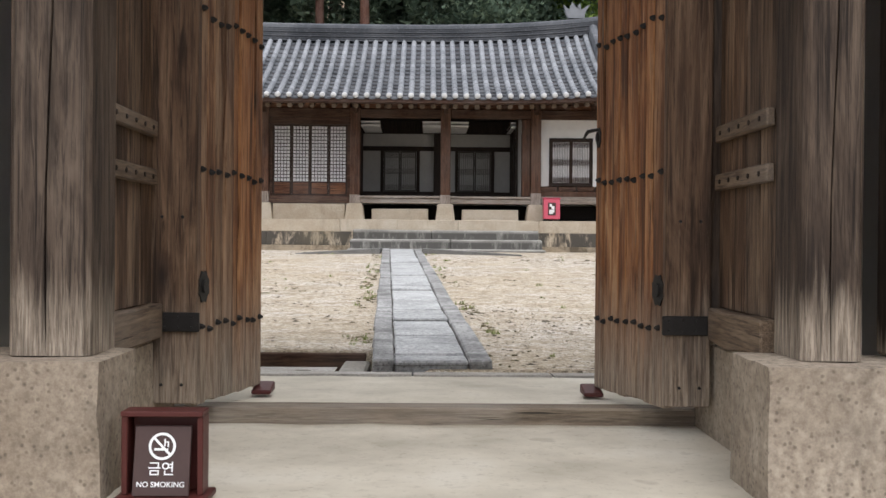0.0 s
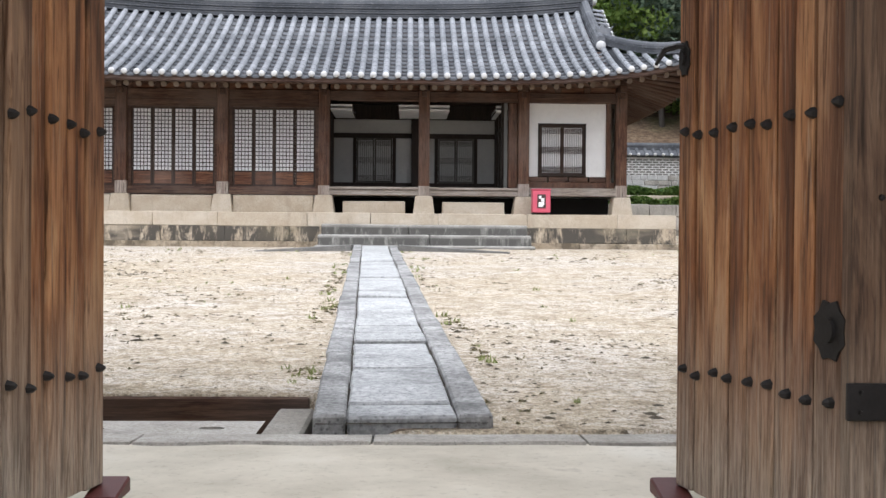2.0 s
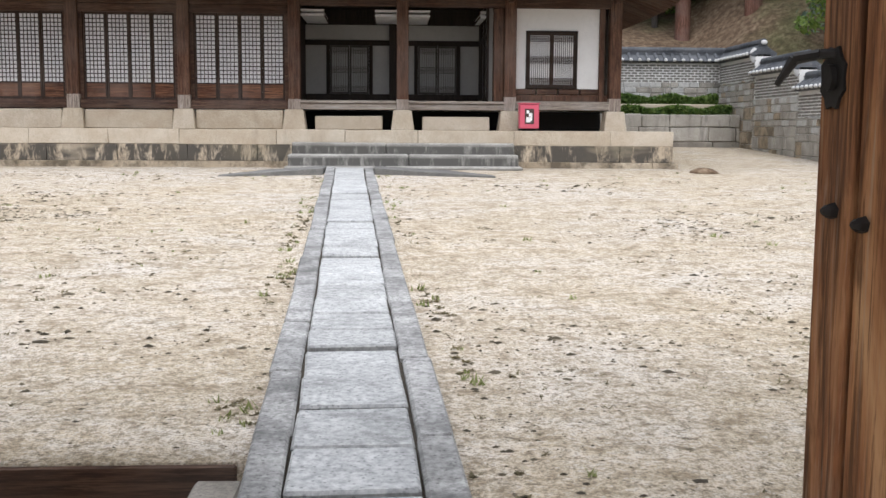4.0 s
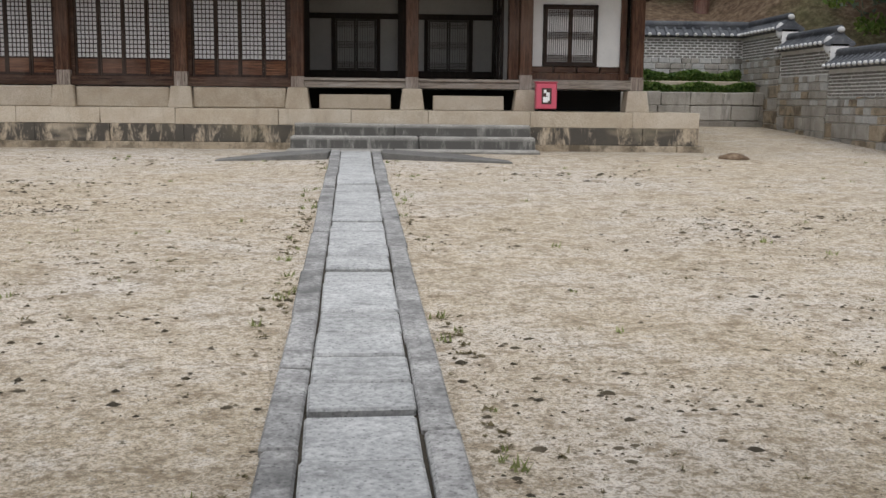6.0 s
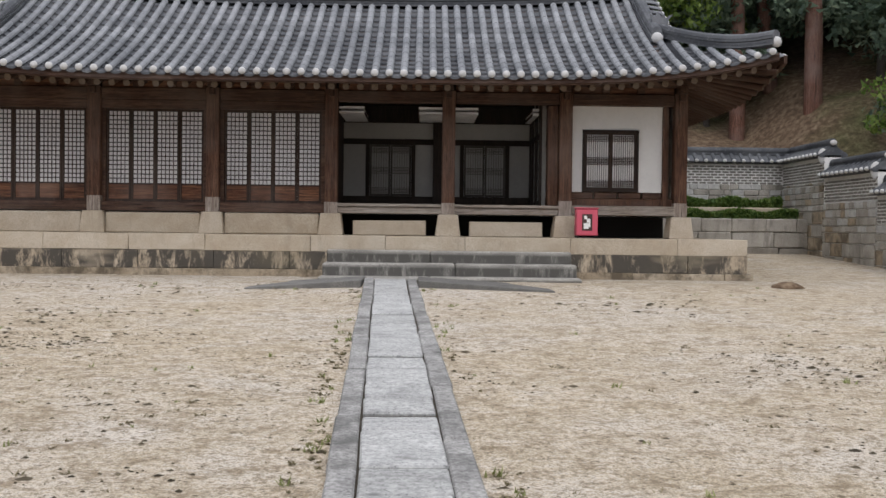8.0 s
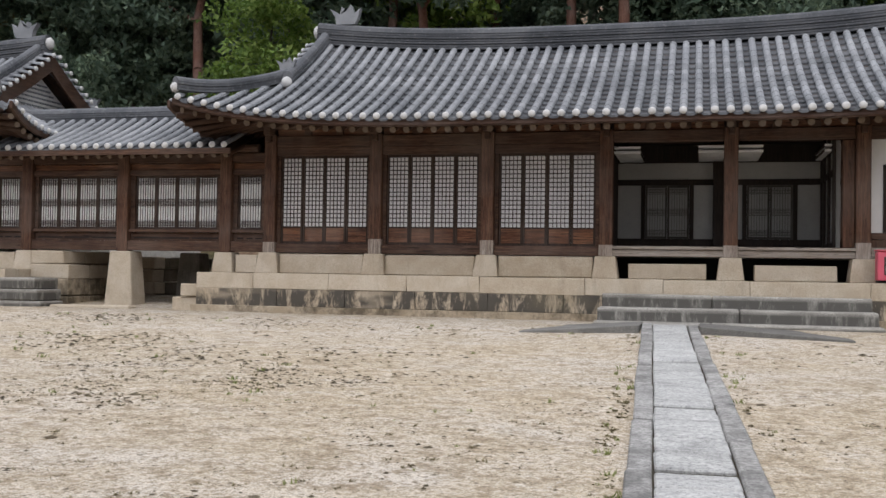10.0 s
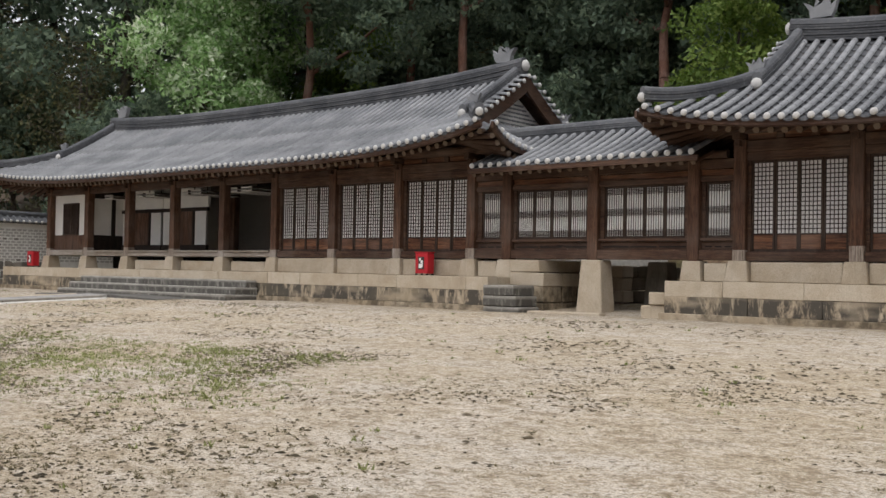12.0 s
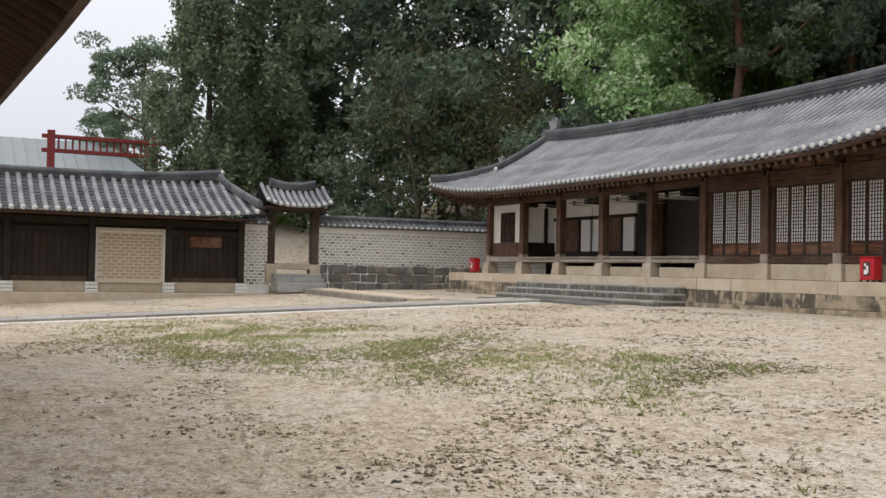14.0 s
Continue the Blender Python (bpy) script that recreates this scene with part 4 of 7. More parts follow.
GRID_LEAF = leaf_meshes(0.434, 1.68, 0.335, 5, even_rows(0.335, 1.635, 16))
GRID_LEAF_W = leaf_meshes(0.454, 1.68, 0.335, 5, even_rows(0.335, 1.635, 16))
BAND_LEAF = leaf_meshes(0.445, 1.06, 0, 7, banded_rows(0.045, 1.015), True)
BAND_SMALL = leaf_meshes(0.5, 1.06, 0, 8, banded_rows(0.045, 1.015), True)
BAND_PAIR = leaf_meshes(0.47, 1.06, 0, 10, banded_rows(0.045, 1.015), True)
DOOR_LEAF = leaf_meshes(0.415, 1.04, 0, 7, banded_rows(0.045, 0.995), True, M_DOORLATTICE, M_PAPER_SHADE)


def plinth(house, x, y, a0=0.46, a1=0.36):
    bm = bmesh.new()
    frustum(bm, x, y, 2.015, 2.41, a0, a0, a1, a1)
    part("plinth_stone", bm, M_GRANITE, house, "tapered granite plinth", 0.012)


def column(house, x, y, z0, z1, w=0.235):
    bm = bmesh.new()
    box(bm, x - w / 2, x + w / 2, y - w / 2, y + w / 2, z0, z1)
    part("column", bm, M_RED, house, "", 0.012)
    bm = bmesh.new()
    box(bm, x - w / 2 - 0.003, x + w / 2 + 0.003, y - w / 2 - 0.003, y + w / 2 + 0.003, z0, z0 + 0.16 + 0.12 * abs(math.sin(x * 7)))
    part("column_foot", bm, M_BLEACH, house, "bleached splash-worn foot of the column", 0.004)
    bm = bmesh.new()
    box(bm, x - 0.07, x + 0.07, y - 0.3, y + 0.3, z1 - 0.02, z1 + 0.13)
    box(bm, x - 0.05, x + 0.05, y - 0.22, y + 0.22, z1 - 0.14, z1 - 0.02)
    part("bracket", bm, M_BEAMY, house, "", 0.012)


def window_bay(house, xa, xb, y, leaf, z0=2.585, z1=4.265, count=4):
    """Lintel, sill and jambs between two columns, with leaves."""
    block("sill_beam", M_BEAM, house, xa, xb, y - 0.07, y + 0.11, 2.41, z0, 0.008)
    block("lintel", M_BEAM, house, xa, xb, y - 0.06, y + 0.1, z1, 4.425, 0.008)
    jl = ((xb - xa) - count * leaf[2]) / 2
    for x0, x1 in ((xa, xa + jl - 0.004), (xb - jl + 0.004, xb)):
        block("jamb", M_BEAM, house, x0, x1, y + 0.0, y + 0.09, z0, z1, 0.005)
    for i in range(count):
        hang(house, leaf[0], Matrix.Translation((xa + jl + leaf[2] * (i + 0.5), y + 0.05 + 0.012 * (i % 2), z0)), leaf[1])


def head_beams(house, xa, xb, y, zt=4.6):
    block("head_beam", M_BEAM, house, xa, xb, y - 0.08, y + 0.09, 4.43, 4.43 + 0.21, 0.012)
    block("frieze_board", M_PANEL, house, xa, xb, y - 0.02, y + 0.03, 4.64, 4.77, 0.004)
    for f in (0.33, 0.67):
        x = xa + (xb - xa) * f
        block("bearing_block", M_BEAM, house, x - 0.07, x + 0.07, y - 0.06, y + 0.06, 4.645, 4.765, 0.01)


def purlin(house, x0, x1, y, z, r=0.11):
    bm = bmesh.new()
    tube(bm, (x0, y, z), (x1, y, z), r, r, 12)
    part("purlin", bm, M_BEAM, house)


def infill(house, xa, xb, y):
    rough_block("infill_stone", M_GRANITE, house, xa, xb, y - 0.12, y + 0.12, 2.018, 2.39, 0.008, 0.02, 3)


def porch_bay(house, xa, xb, y, yb, doors=True, under="block", bright=False, xm=None):
    """An open boarded porch with a papered door wall at its back, and lifted lattice doors under the ceiling."""
    block("floor_beam", M_FLOORWOOD, house, xa, xb, y - 0.11, y + 0.1, 2.415, 2.535, 0.01)
    block("floor_edge", M_FLOORWOOD, house, xa, xb, y - 0.15, y + 0.1, 2.54, 2.595, 0.008)
    n_ = 10
    for i in range(n_):
        y0 = y + 0.104 + (yb - y - 0.1) * i / n_
        block("floor_board", M_FLOORWOOD, house, xa, xb, y0, y0 + (yb - y - 0.1) / n_ - 0.005, 2.54, 2.585, 0.003)
    if under == "block":
        rough_block("under_stone", M_GRANITE, house, xa + 0.28, xb - 0.28, y - 0.05, y + 0.25, 2.02, 2.29, 0.006, 0.012, 4)
    # black sheet standing in for the shade of the void below the boards
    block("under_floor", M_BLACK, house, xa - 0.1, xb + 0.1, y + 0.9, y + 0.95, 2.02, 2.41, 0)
    # ceiling and back wall; a doorless bay's top band is painted dark for shade
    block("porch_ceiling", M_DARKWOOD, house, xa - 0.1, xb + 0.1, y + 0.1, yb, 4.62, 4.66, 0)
    block("back_plaster", (M_PLASTER if bright else M_PLASTER_SHADE) if doors else M_DARKWOOD, house, xa - 0.1, xb + 0.1, yb, yb + 0.08, 3.96, 4.62, 0)
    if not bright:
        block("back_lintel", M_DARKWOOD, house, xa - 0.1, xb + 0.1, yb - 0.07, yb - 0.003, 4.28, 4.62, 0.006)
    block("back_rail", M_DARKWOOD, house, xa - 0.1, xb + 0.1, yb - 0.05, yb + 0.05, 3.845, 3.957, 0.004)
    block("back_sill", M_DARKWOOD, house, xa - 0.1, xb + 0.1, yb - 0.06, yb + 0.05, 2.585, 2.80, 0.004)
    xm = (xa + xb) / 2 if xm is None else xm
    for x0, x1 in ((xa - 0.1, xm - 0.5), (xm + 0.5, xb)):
        block("side_panel", M_PLASTER if bright else M_PAPER_SHADE, house, x0, x1, yb, yb + 0.05, 2.80, 3.845, 0)
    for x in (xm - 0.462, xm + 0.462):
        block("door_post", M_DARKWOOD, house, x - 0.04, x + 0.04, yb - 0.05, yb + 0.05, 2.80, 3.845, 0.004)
    # near-black sheet paints the deep shade of the room behind an open bay
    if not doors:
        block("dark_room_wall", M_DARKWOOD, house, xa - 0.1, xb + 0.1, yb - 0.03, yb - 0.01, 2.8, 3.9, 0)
    elif bright:
        for sx in (-1, 1):
            block("plank_door", M_RED, house, xm + sx * 0.222 - 0.22, xm + sx * 0.222 + 0.22, yb - 0.04, yb, 2.80, 3.845, 0.006)
    else:
        for sx in (-1, 1):
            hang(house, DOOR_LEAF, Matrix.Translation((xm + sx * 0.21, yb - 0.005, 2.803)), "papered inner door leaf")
    # lifted doors, hung flat in pairs
    for x, sg in ((xa + 0.2, 1), (xb - 0.2, -1)):
        for k in range(2):
            bm = bmesh.new()
            z = 4.30 + 0.085 * k
            box(bm, x - 0.24, x + 0.25, y + 0.5, y + 2.0, z, z + 0.03)
            part("lifted_door", bm, M_LATTICE, house, "lattice door lifted flat under the ceiling", 0.004)
            bm = bmesh.new()
            box(bm, x - 0.22, x + 0.23, y + 0.48, y + 1.96, z - 0.012, z - 0.004)
            box(bm, x - 0.23, x + 0.24, y + 0.485, y + 0.495, z - 0.012, z + 0.035)
            part("lifted_paper", bm, M_PAPER, house, "papered underside of the lifted door")
            block("door_hanger", M_IRON, house, x - 0.01, x + 0.01, y + 0.9, y + 0.92, z + 0.03, 4.62, 0)


def house_shell(house, xl, xr, y, yb, open_front):
    """Plain side and back walls, floor and inner closing of a hall."""
    block("back_wall", M_PLASTER, house, xl, xr, yb, yb + 0.12, 2.41, 4.7, 0)
    for x0, x1 in ((xl - 0.06, xl + 0.06), (xr - 0.06, xr + 0.06)):
        block("side_wall", M_PLASTER, house, x0, x1, y + 0.12, yb, 2.41, 4.7, 0)
    block("base_wall", M_GRANITE, house, xl, xr, yb + 0.0, yb + 0.13, 2.02, 2.405, 0)


GRIDL = (GRID_LEAF, "lattice window leaf backed with white paper", 0.438)
GRIDW = (GRID_LEAF_W, "lattice window leaf backed with white paper", 0.458)
BANDL = (BAND_LEAF, "window leaf with banded lattice over white paper", 0.447)
BANDS = (BAND_SMALL, "single window leaf with banded lattice over white paper", 0.502)

YC = 24.29
# ---- the main hall ----
hall = thing("main_hall", (-1.75, YC, 2.02), "old tile-roofed timber hall with papered lattice windows and open porch", "hall")
HX = [-8.13, -6.01, -3.88, -1.74, 0.385, 2.515, 4.62]
for x in HX:
    plinth(hall, x, YC)
    column(hall, x, YC, 2.41, 4.66)
for xa, xb in zip(HX, HX[1:]):
    head_beams(hall, xa + 0.12, xb - 0.12, YC)
purlin(hall, -8.6, 5.1, YC, 4.88)
for i in range(3):
    window_bay(hall, HX[i] + 0.12, HX[i + 1] - 0.12, YC, GRIDL)
    infill(hall, HX[i] + 0.22, HX[i + 1] - 0.22, YC)
for i in (3, 4):
    porch_bay(hall, HX[i] + 0.12, HX[i + 1] - 0.12, YC, 26.4, xm=(-0.74, 1.17)[i - 3])
house_shell(hall, -8.13, 4.62, YC, 28.7, ())
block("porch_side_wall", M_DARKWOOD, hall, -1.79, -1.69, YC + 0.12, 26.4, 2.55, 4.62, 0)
block("porch_side_wall", M_PLASTER_SHADE, hall, 2.12, 2.2, YC + 0.3, 26.4, 2.59, 4.62, 0)
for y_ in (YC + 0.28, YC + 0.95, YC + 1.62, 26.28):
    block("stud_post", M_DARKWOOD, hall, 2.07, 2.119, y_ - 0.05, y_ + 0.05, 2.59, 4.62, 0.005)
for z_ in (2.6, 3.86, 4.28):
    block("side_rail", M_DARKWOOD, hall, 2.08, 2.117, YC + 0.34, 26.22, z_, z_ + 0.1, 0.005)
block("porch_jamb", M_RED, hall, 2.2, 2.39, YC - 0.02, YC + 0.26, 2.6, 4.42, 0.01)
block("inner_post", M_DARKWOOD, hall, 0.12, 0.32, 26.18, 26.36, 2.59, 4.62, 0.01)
# the plastered end bay
xa, xb = 2.635, 4.50
for x0, x1, z0 in ((xa, 2.85, 2.86), (3.87, 4.31, 2.86), (2.85, 3.87, 3.985)):
    block("plaster_wall", M_PLASTER, hall, x0, x1, YC + 0.06, YC + 0.16, z0, 4.46, 0, "white lime-plastered wall")
block("window_sill", M_DARKWOOD, hall, 2.84, 3.88, YC + 0.02, YC + 0.14, 2.86, 2.91, 0.005)
for x in (2.852, 3.84):
    block("window_jamb", M_DARKWOOD, hall, x - 0.01, x + 0.035, YC + 0.02, YC + 0.14, 2.91, 3.98, 0.005)
block("window_head", M_DARKWOOD, hall, 2.84, 3.88, YC + 0.02, YC + 0.14, 3.95, 4.0, 0.005)
for sx in (-1, 1):
    hang(hall, BAND_PAIR, Matrix.Translation((3.363 + sx * 0.237, YC + 0.08, 2.90)), "window leaf with banded lattice over white paper")
block("corner_post", M_RED, hall, 4.31, 4.42, YC + 0.0, YC + 0.14, 2.6, 4.46, 0.006)
block("dado_board", M_RED, hall, xa, 4.5, YC + 0.03, YC + 0.12, 2.61, 2.74, 0.008)
for i in range(4):
    block("dado_panel", M_BEAM, hall, xa + 0.44 * i, xa + 0.44 * i + 0.41, YC + 0.05, YC + 0.11, 2.745, 2.855, 0.008)
block("floor_beam", M_FLOORWOOD, hall, xa, xb, YC - 0.14, YC + 0.14, 2.43, 2.605, 0.01)
# another black sheet, painting the dark void under this floor
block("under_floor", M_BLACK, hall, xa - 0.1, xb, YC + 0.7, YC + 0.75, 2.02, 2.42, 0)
hip_roof(hall, -9.33, 5.82, -8.0, 4.3, 22.72, 26.5, 4.70, 6.68, 0.5, 0.45, 0.243, 0.068, YC)

# ---- the long west hall ----
west = thing("west_hall", (-23.5, YC, 2.02), "long tile-roofed timber hall with lattice windows and a deep open porch", "hall")
WX = [-32.65, -30.33, -28.02, -25.68, -23.36, -21.15, -18.93, -16.7, -14.46]
for x in WX:
    plinth(west, x, YC)
    column(west, x, YC, 2.41, 4.66)
for xa, xb in zip(WX, WX[1:]):
    head_beams(west, xa + 0.12, xb - 0.12, YC)
purlin(west, -33.1, -14.0, YC, 4.88)
for i in (5, 6, 7):
    window_bay(west, WX[i] + 0.12, WX[i + 1] - 0.12, YC, GRIDW)
    infill(west, WX[i] + 0.22, WX[i + 1] - 0.22, YC)
for i in (3, 4):
    porch_bay(west, WX[i] + 0.12, WX[i + 1] - 0.12, YC, 28.0, doors=False)
    block("inner_post", M_RED, west, WX[i] + 0.0, WX[i] + 0.22, 26.3, 26.52, 2.59, 4.62, 0.01)
for i in (1, 2):
    porch_bay(west, WX[i] + 0.12, WX[i + 1] - 0.12, YC, 25.5, under="none" if i == 1 else "block", bright=True)
house_shell(west, -32.65, -14.46, YC, 28.7, ())
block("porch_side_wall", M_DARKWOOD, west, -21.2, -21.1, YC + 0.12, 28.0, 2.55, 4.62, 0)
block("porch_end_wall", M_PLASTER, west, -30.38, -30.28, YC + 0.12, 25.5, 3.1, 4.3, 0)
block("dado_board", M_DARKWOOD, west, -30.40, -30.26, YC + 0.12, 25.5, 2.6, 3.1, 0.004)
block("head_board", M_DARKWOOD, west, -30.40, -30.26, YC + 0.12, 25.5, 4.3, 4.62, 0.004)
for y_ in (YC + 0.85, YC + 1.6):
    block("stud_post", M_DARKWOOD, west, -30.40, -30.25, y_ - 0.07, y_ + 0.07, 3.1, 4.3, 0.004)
xa, xb = WX[0] + 0.12, WX[1] - 0.12
block("plaster_wall", M_PLASTER, west, xa, xb, YC + 0.06, YC + 0.14, 3.1, 4.43, 0)
block("dado_board", M_RED, west, xa, xb, YC + 0.03, YC + 0.12, 2.61, 3.1, 0.008)
block("floor_beam", M_FLOORWOOD, west, xa, xb, YC - 0.14, YC + 0.14, 2.43, 2.605, 0.01)
for sx in (-1, 1):
    hang(west, BAND_PAIR, Matrix.Translation((-31.5 + sx * 0.237, YC + 0.04, 3.1)), "window leaf with banded lattice over white paper")
hip_roof(west, -34.2, -12.95, -32.5, -14.75, 22.72, 26.5, 4.72, 6.7, 0.5, 0.5, 0.245, 0.068, YC)

# ---- the corridor between the halls ----
corr = thing("corridor", (-11.3, YC, 1.3), "raised timber corridor with banded lattice windows on tapered stone legs", "corridor")
CX = [-14.34, -13.46, -11.28, -9.05, -8.25]
for x in CX[1:4]:
    bm = bmesh.new()
    box(bm, x - 0.12, x + 0.12, YC - 0.12, YC + 0.12, 2.40, 4.42)
    part("column", bm, M_RED, corr, "", 0.012)
for x in (CX[1], CX[3]):
    bm = bmesh.new()
    frustum(bm, x, YC, 2.015, 2.40, 0.44, 0.44, 0.36, 0.36)
    part("plinth_stone", bm, M_GRANITE, corr, "", 0.012)
for xa, xb, leaf, cnt in ((-14.34, -13.58, BANDS, 1), (-13.34, -11.4, BANDL, 4), (-11.16, -9.17, BANDL, 4), (-8.93, -8.25, BANDS, 1)):
    block("floor_beam", M_BEAM, corr, xa, xb, YC - 0.1, YC + 0.1, 2.42, 2.62, 0.01)
    block("dado_board", M_BEAM, corr, xa, xb, YC + 0.02, YC + 0.08, 2.625, 2.78, 0.005)
    # slots are black strips laid on the board, their inner shade painted
    for i in range(3):
        w_ = (xb - xa - 0.1) / 3
        block("dado_slot", M_BLACK, corr, xa + 0.05 + w_ * i + 0.03, xa + 0.05 + w_ * (i + 1) - 0.03, YC + 0.012, YC + 0.018, 2.665, 2.69, 0)
    block("sill_beam", M_BEAM, corr, xa, xb, YC - 0.06, YC + 0.1, 2.785, 2.845, 0.006)
    block("lintel", M_BEAM, corr, xa, xb, YC - 0.06, YC + 0.1, 3.91, 4.02, 0.006)
    block("frieze_board", M_PANEL, corr, xa, xb, YC + 0.0, YC + 0.06, 4.025, 4.14, 0.004)
    block("head_beam", M_BEAM, corr, xa, xb, YC - 0.08, YC + 0.09, 4.15, 4.33, 0.012)
    jl = ((xb - xa) - cnt * leaf[2]) / 2
    for x0, x1 in ((xa, xa + jl - 0.004), (xb - jl + 0.004, xb)):
        block("jamb", M_BEAM, corr, x0, x1, YC, YC + 0.09, 2.848, 3.908, 0.005)
    for i in range(cnt):
        hang(corr, leaf[0], Matrix.Translation((xa + jl + leaf[2] * (i + 0.5), YC + 0.05, 2.848)), leaf[1])
purlin(corr, -14.2, -8.4, YC, 4.42, 0.09)
block("floor", M_BEAM, corr, -14.3, -8.3, YC + 0.1, 26.2, 2.5, 2.6, 0)
block("back_wall", M_PLASTER, corr, -14.3, -8.3, 26.2, 26.3, 2.5, 4.5, 0)
for y, mat in ((YC, M_GRANITE), (26.1, M_FIELD)):
    bm = bmesh.new()
    frustum(bm, -11.24 + (0.55 if y > 25 else 0), y, 1.28, 2.405, 0.62, 0.55, 0.46, 0.44)
    part("stone_leg", bm, mat, corr, "tapered granite leg", 0.02)
# simple two-sided roof
c_rows = []
deck = bmesh.new()
for back in (1, -1):
    ng = 22
    for i in range(ng):
        x = -13.95 + (i + 0.5) * (5.35) / ng
        c_rows.append((back, [Vector((x, 25.3 - back * (1.9 * (1 - s)), 4.36 + 0.84 * g_of(s))) for s in (0, 0.25, 0.5, 0.75, 1.0)]))
    for dz in (-0.045, -0.1):
        va = [[deck.verts.new((x, 25.3 - back * 1.9 * (1 - s), 4.36 + dz + 0.84 * g_of(s))) for s in (0, 0.25, 0.5, 0.75, 1.0)] for x in (-13.95, -8.6)]
        for k in range(4):
            deck.faces.new((va[0][k], va[1][k], va[1][k + 1], va[0][k + 1]))
c_roof = part("roof", deck, M_BEAMY, corr, "boarded roof deck under grey tiles")
bm = bmesh.new()
for (b0, r0), (b1, r1) in zip(c_rows, c_rows[1:]):
    if b0 == b1:
        lay_pan(bm, r0, r1)
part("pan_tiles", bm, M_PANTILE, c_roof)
for b0, row in c_rows:
    bm = bmesh.new()
    lay_row(bm, [p + Vector((0, 0, 0.02)) for p in row], 0.068)
    part("tile_rib", bm, M_TILE, c_roof)
    put("eave_end", CAP, c_roof, Matrix.Translation(row[0] + Vector((0, 0, 0.04))) @ Matrix.Diagonal((0.066, 0.034, 0.062, 1)))
    if b0 > 0:
        lay_rafter(c_roof, row[0] + Vector((0, 0.08, -0.15)), (row[0].x, YC + 0.2, 4.56), 0.05)
bm = bmesh.new()
ridge_bar(bm, [Vector((x, 25.3, 5.14)) for x in np.linspace(-14.6, -8.4, 9)], 0.3, 0.2, 4)
part("ridge", bm, M_PANTILE, c_roof)
bm = bmesh.new()
sweep(bm, [(-13.95, 23.42, 4.36), (-8.6, 23.42, 4.36)], [(-0.025, -0.13), (0.025, -0.13), (0.025, -0.03), (-0.025, -0.03)])
part("eave_board", bm, M_BEAM, c_roof)
# stonework in the passage under the corridor
passage = thing("passage_stonework", (-11.3, 25, 1.3), "weathered granite blocks and steps in the passage under the corridor", "stonework", kind="structure")
rs = random.Random(8)
for zi in range(4):
    z0 = 1.2 + 0.28 * zi
    x = -13.2
    while x < -9.2:
        ln = rs.uniform(0.4, 0.7)
        rough_block("stone", M_FIELD, passage, x, min(x + ln, -9.15) - 0.01, 27.0, 27.5, z0, z0 + 0.27, 0.015, 0.02, zi)
        x += ln
    x = -13.3
    while x < -11.9:
        ln = rs.uniform(0.5, 0.8)
        rough_block("stone", M_GRANITE, passage, x, min(x + ln, -11.8) - 0.01, 26.4, 26.9, z0, z0 + 0.27, 0.015, 0.02, zi)
        x += ln
for z0, z1, x0 in ((1.2, 1.42, -13.2), (1.42, 1.64, -13.2), (1.64, 1.86, -13.2)):
    rough_block("stone", M_STEP, passage, x0 + 0.03, x0 + 0.95 - (z1 - 1.4) * 0.3, 23.0, 23.75, z0, z1 - 0.008, 0.01, 0.02, 6)
for z0, z1 in ((1.15, 1.5), (1.5, 1.84), (1.84, 2.13), (2.13, 2.405)):
    for y0, y1 in ((23.96, 24.7), (24.7, 25.6), (25.6, 26.4)):
        rough_block("stone", M_FOOT if z0 < 1.8 else M_GRANITE, passage, -13.18, -12.32 - (0.12 if z0 > 2 else 0), y0 + 0.006, y1 - 0.006, z0, z1 - 0.008, 0.01, 0.016, 7)
rough_block("stone", M_GRANITE, passage, -9.75, -9.2, 23.45, 24.0, 1.2, 1.55, 0.01, 0.02, 8)
rough_block("stone", M_GRANITE, passage, -9.55, -9.2, 23.4, 24.0, 1.56, 1.8, 0.01, 0.02, 9)
rough_block("stone", M_GRANITE, passage, -12.2, -10.5, 23.2, 23.5, 1.2, 1.36, 0.01, 0.02, 10)
block("plinth_beam", M_GRANITE, passage, -8.8, -8.36, YC - 0.14, YC + 0.14, 2.02, 2.36, 0.01)
block("plinth_beam", M_GRANITE, passage, -14.2, -13.7, YC - 0.14, YC + 0.14, 2.02, 2.36, 0.01)


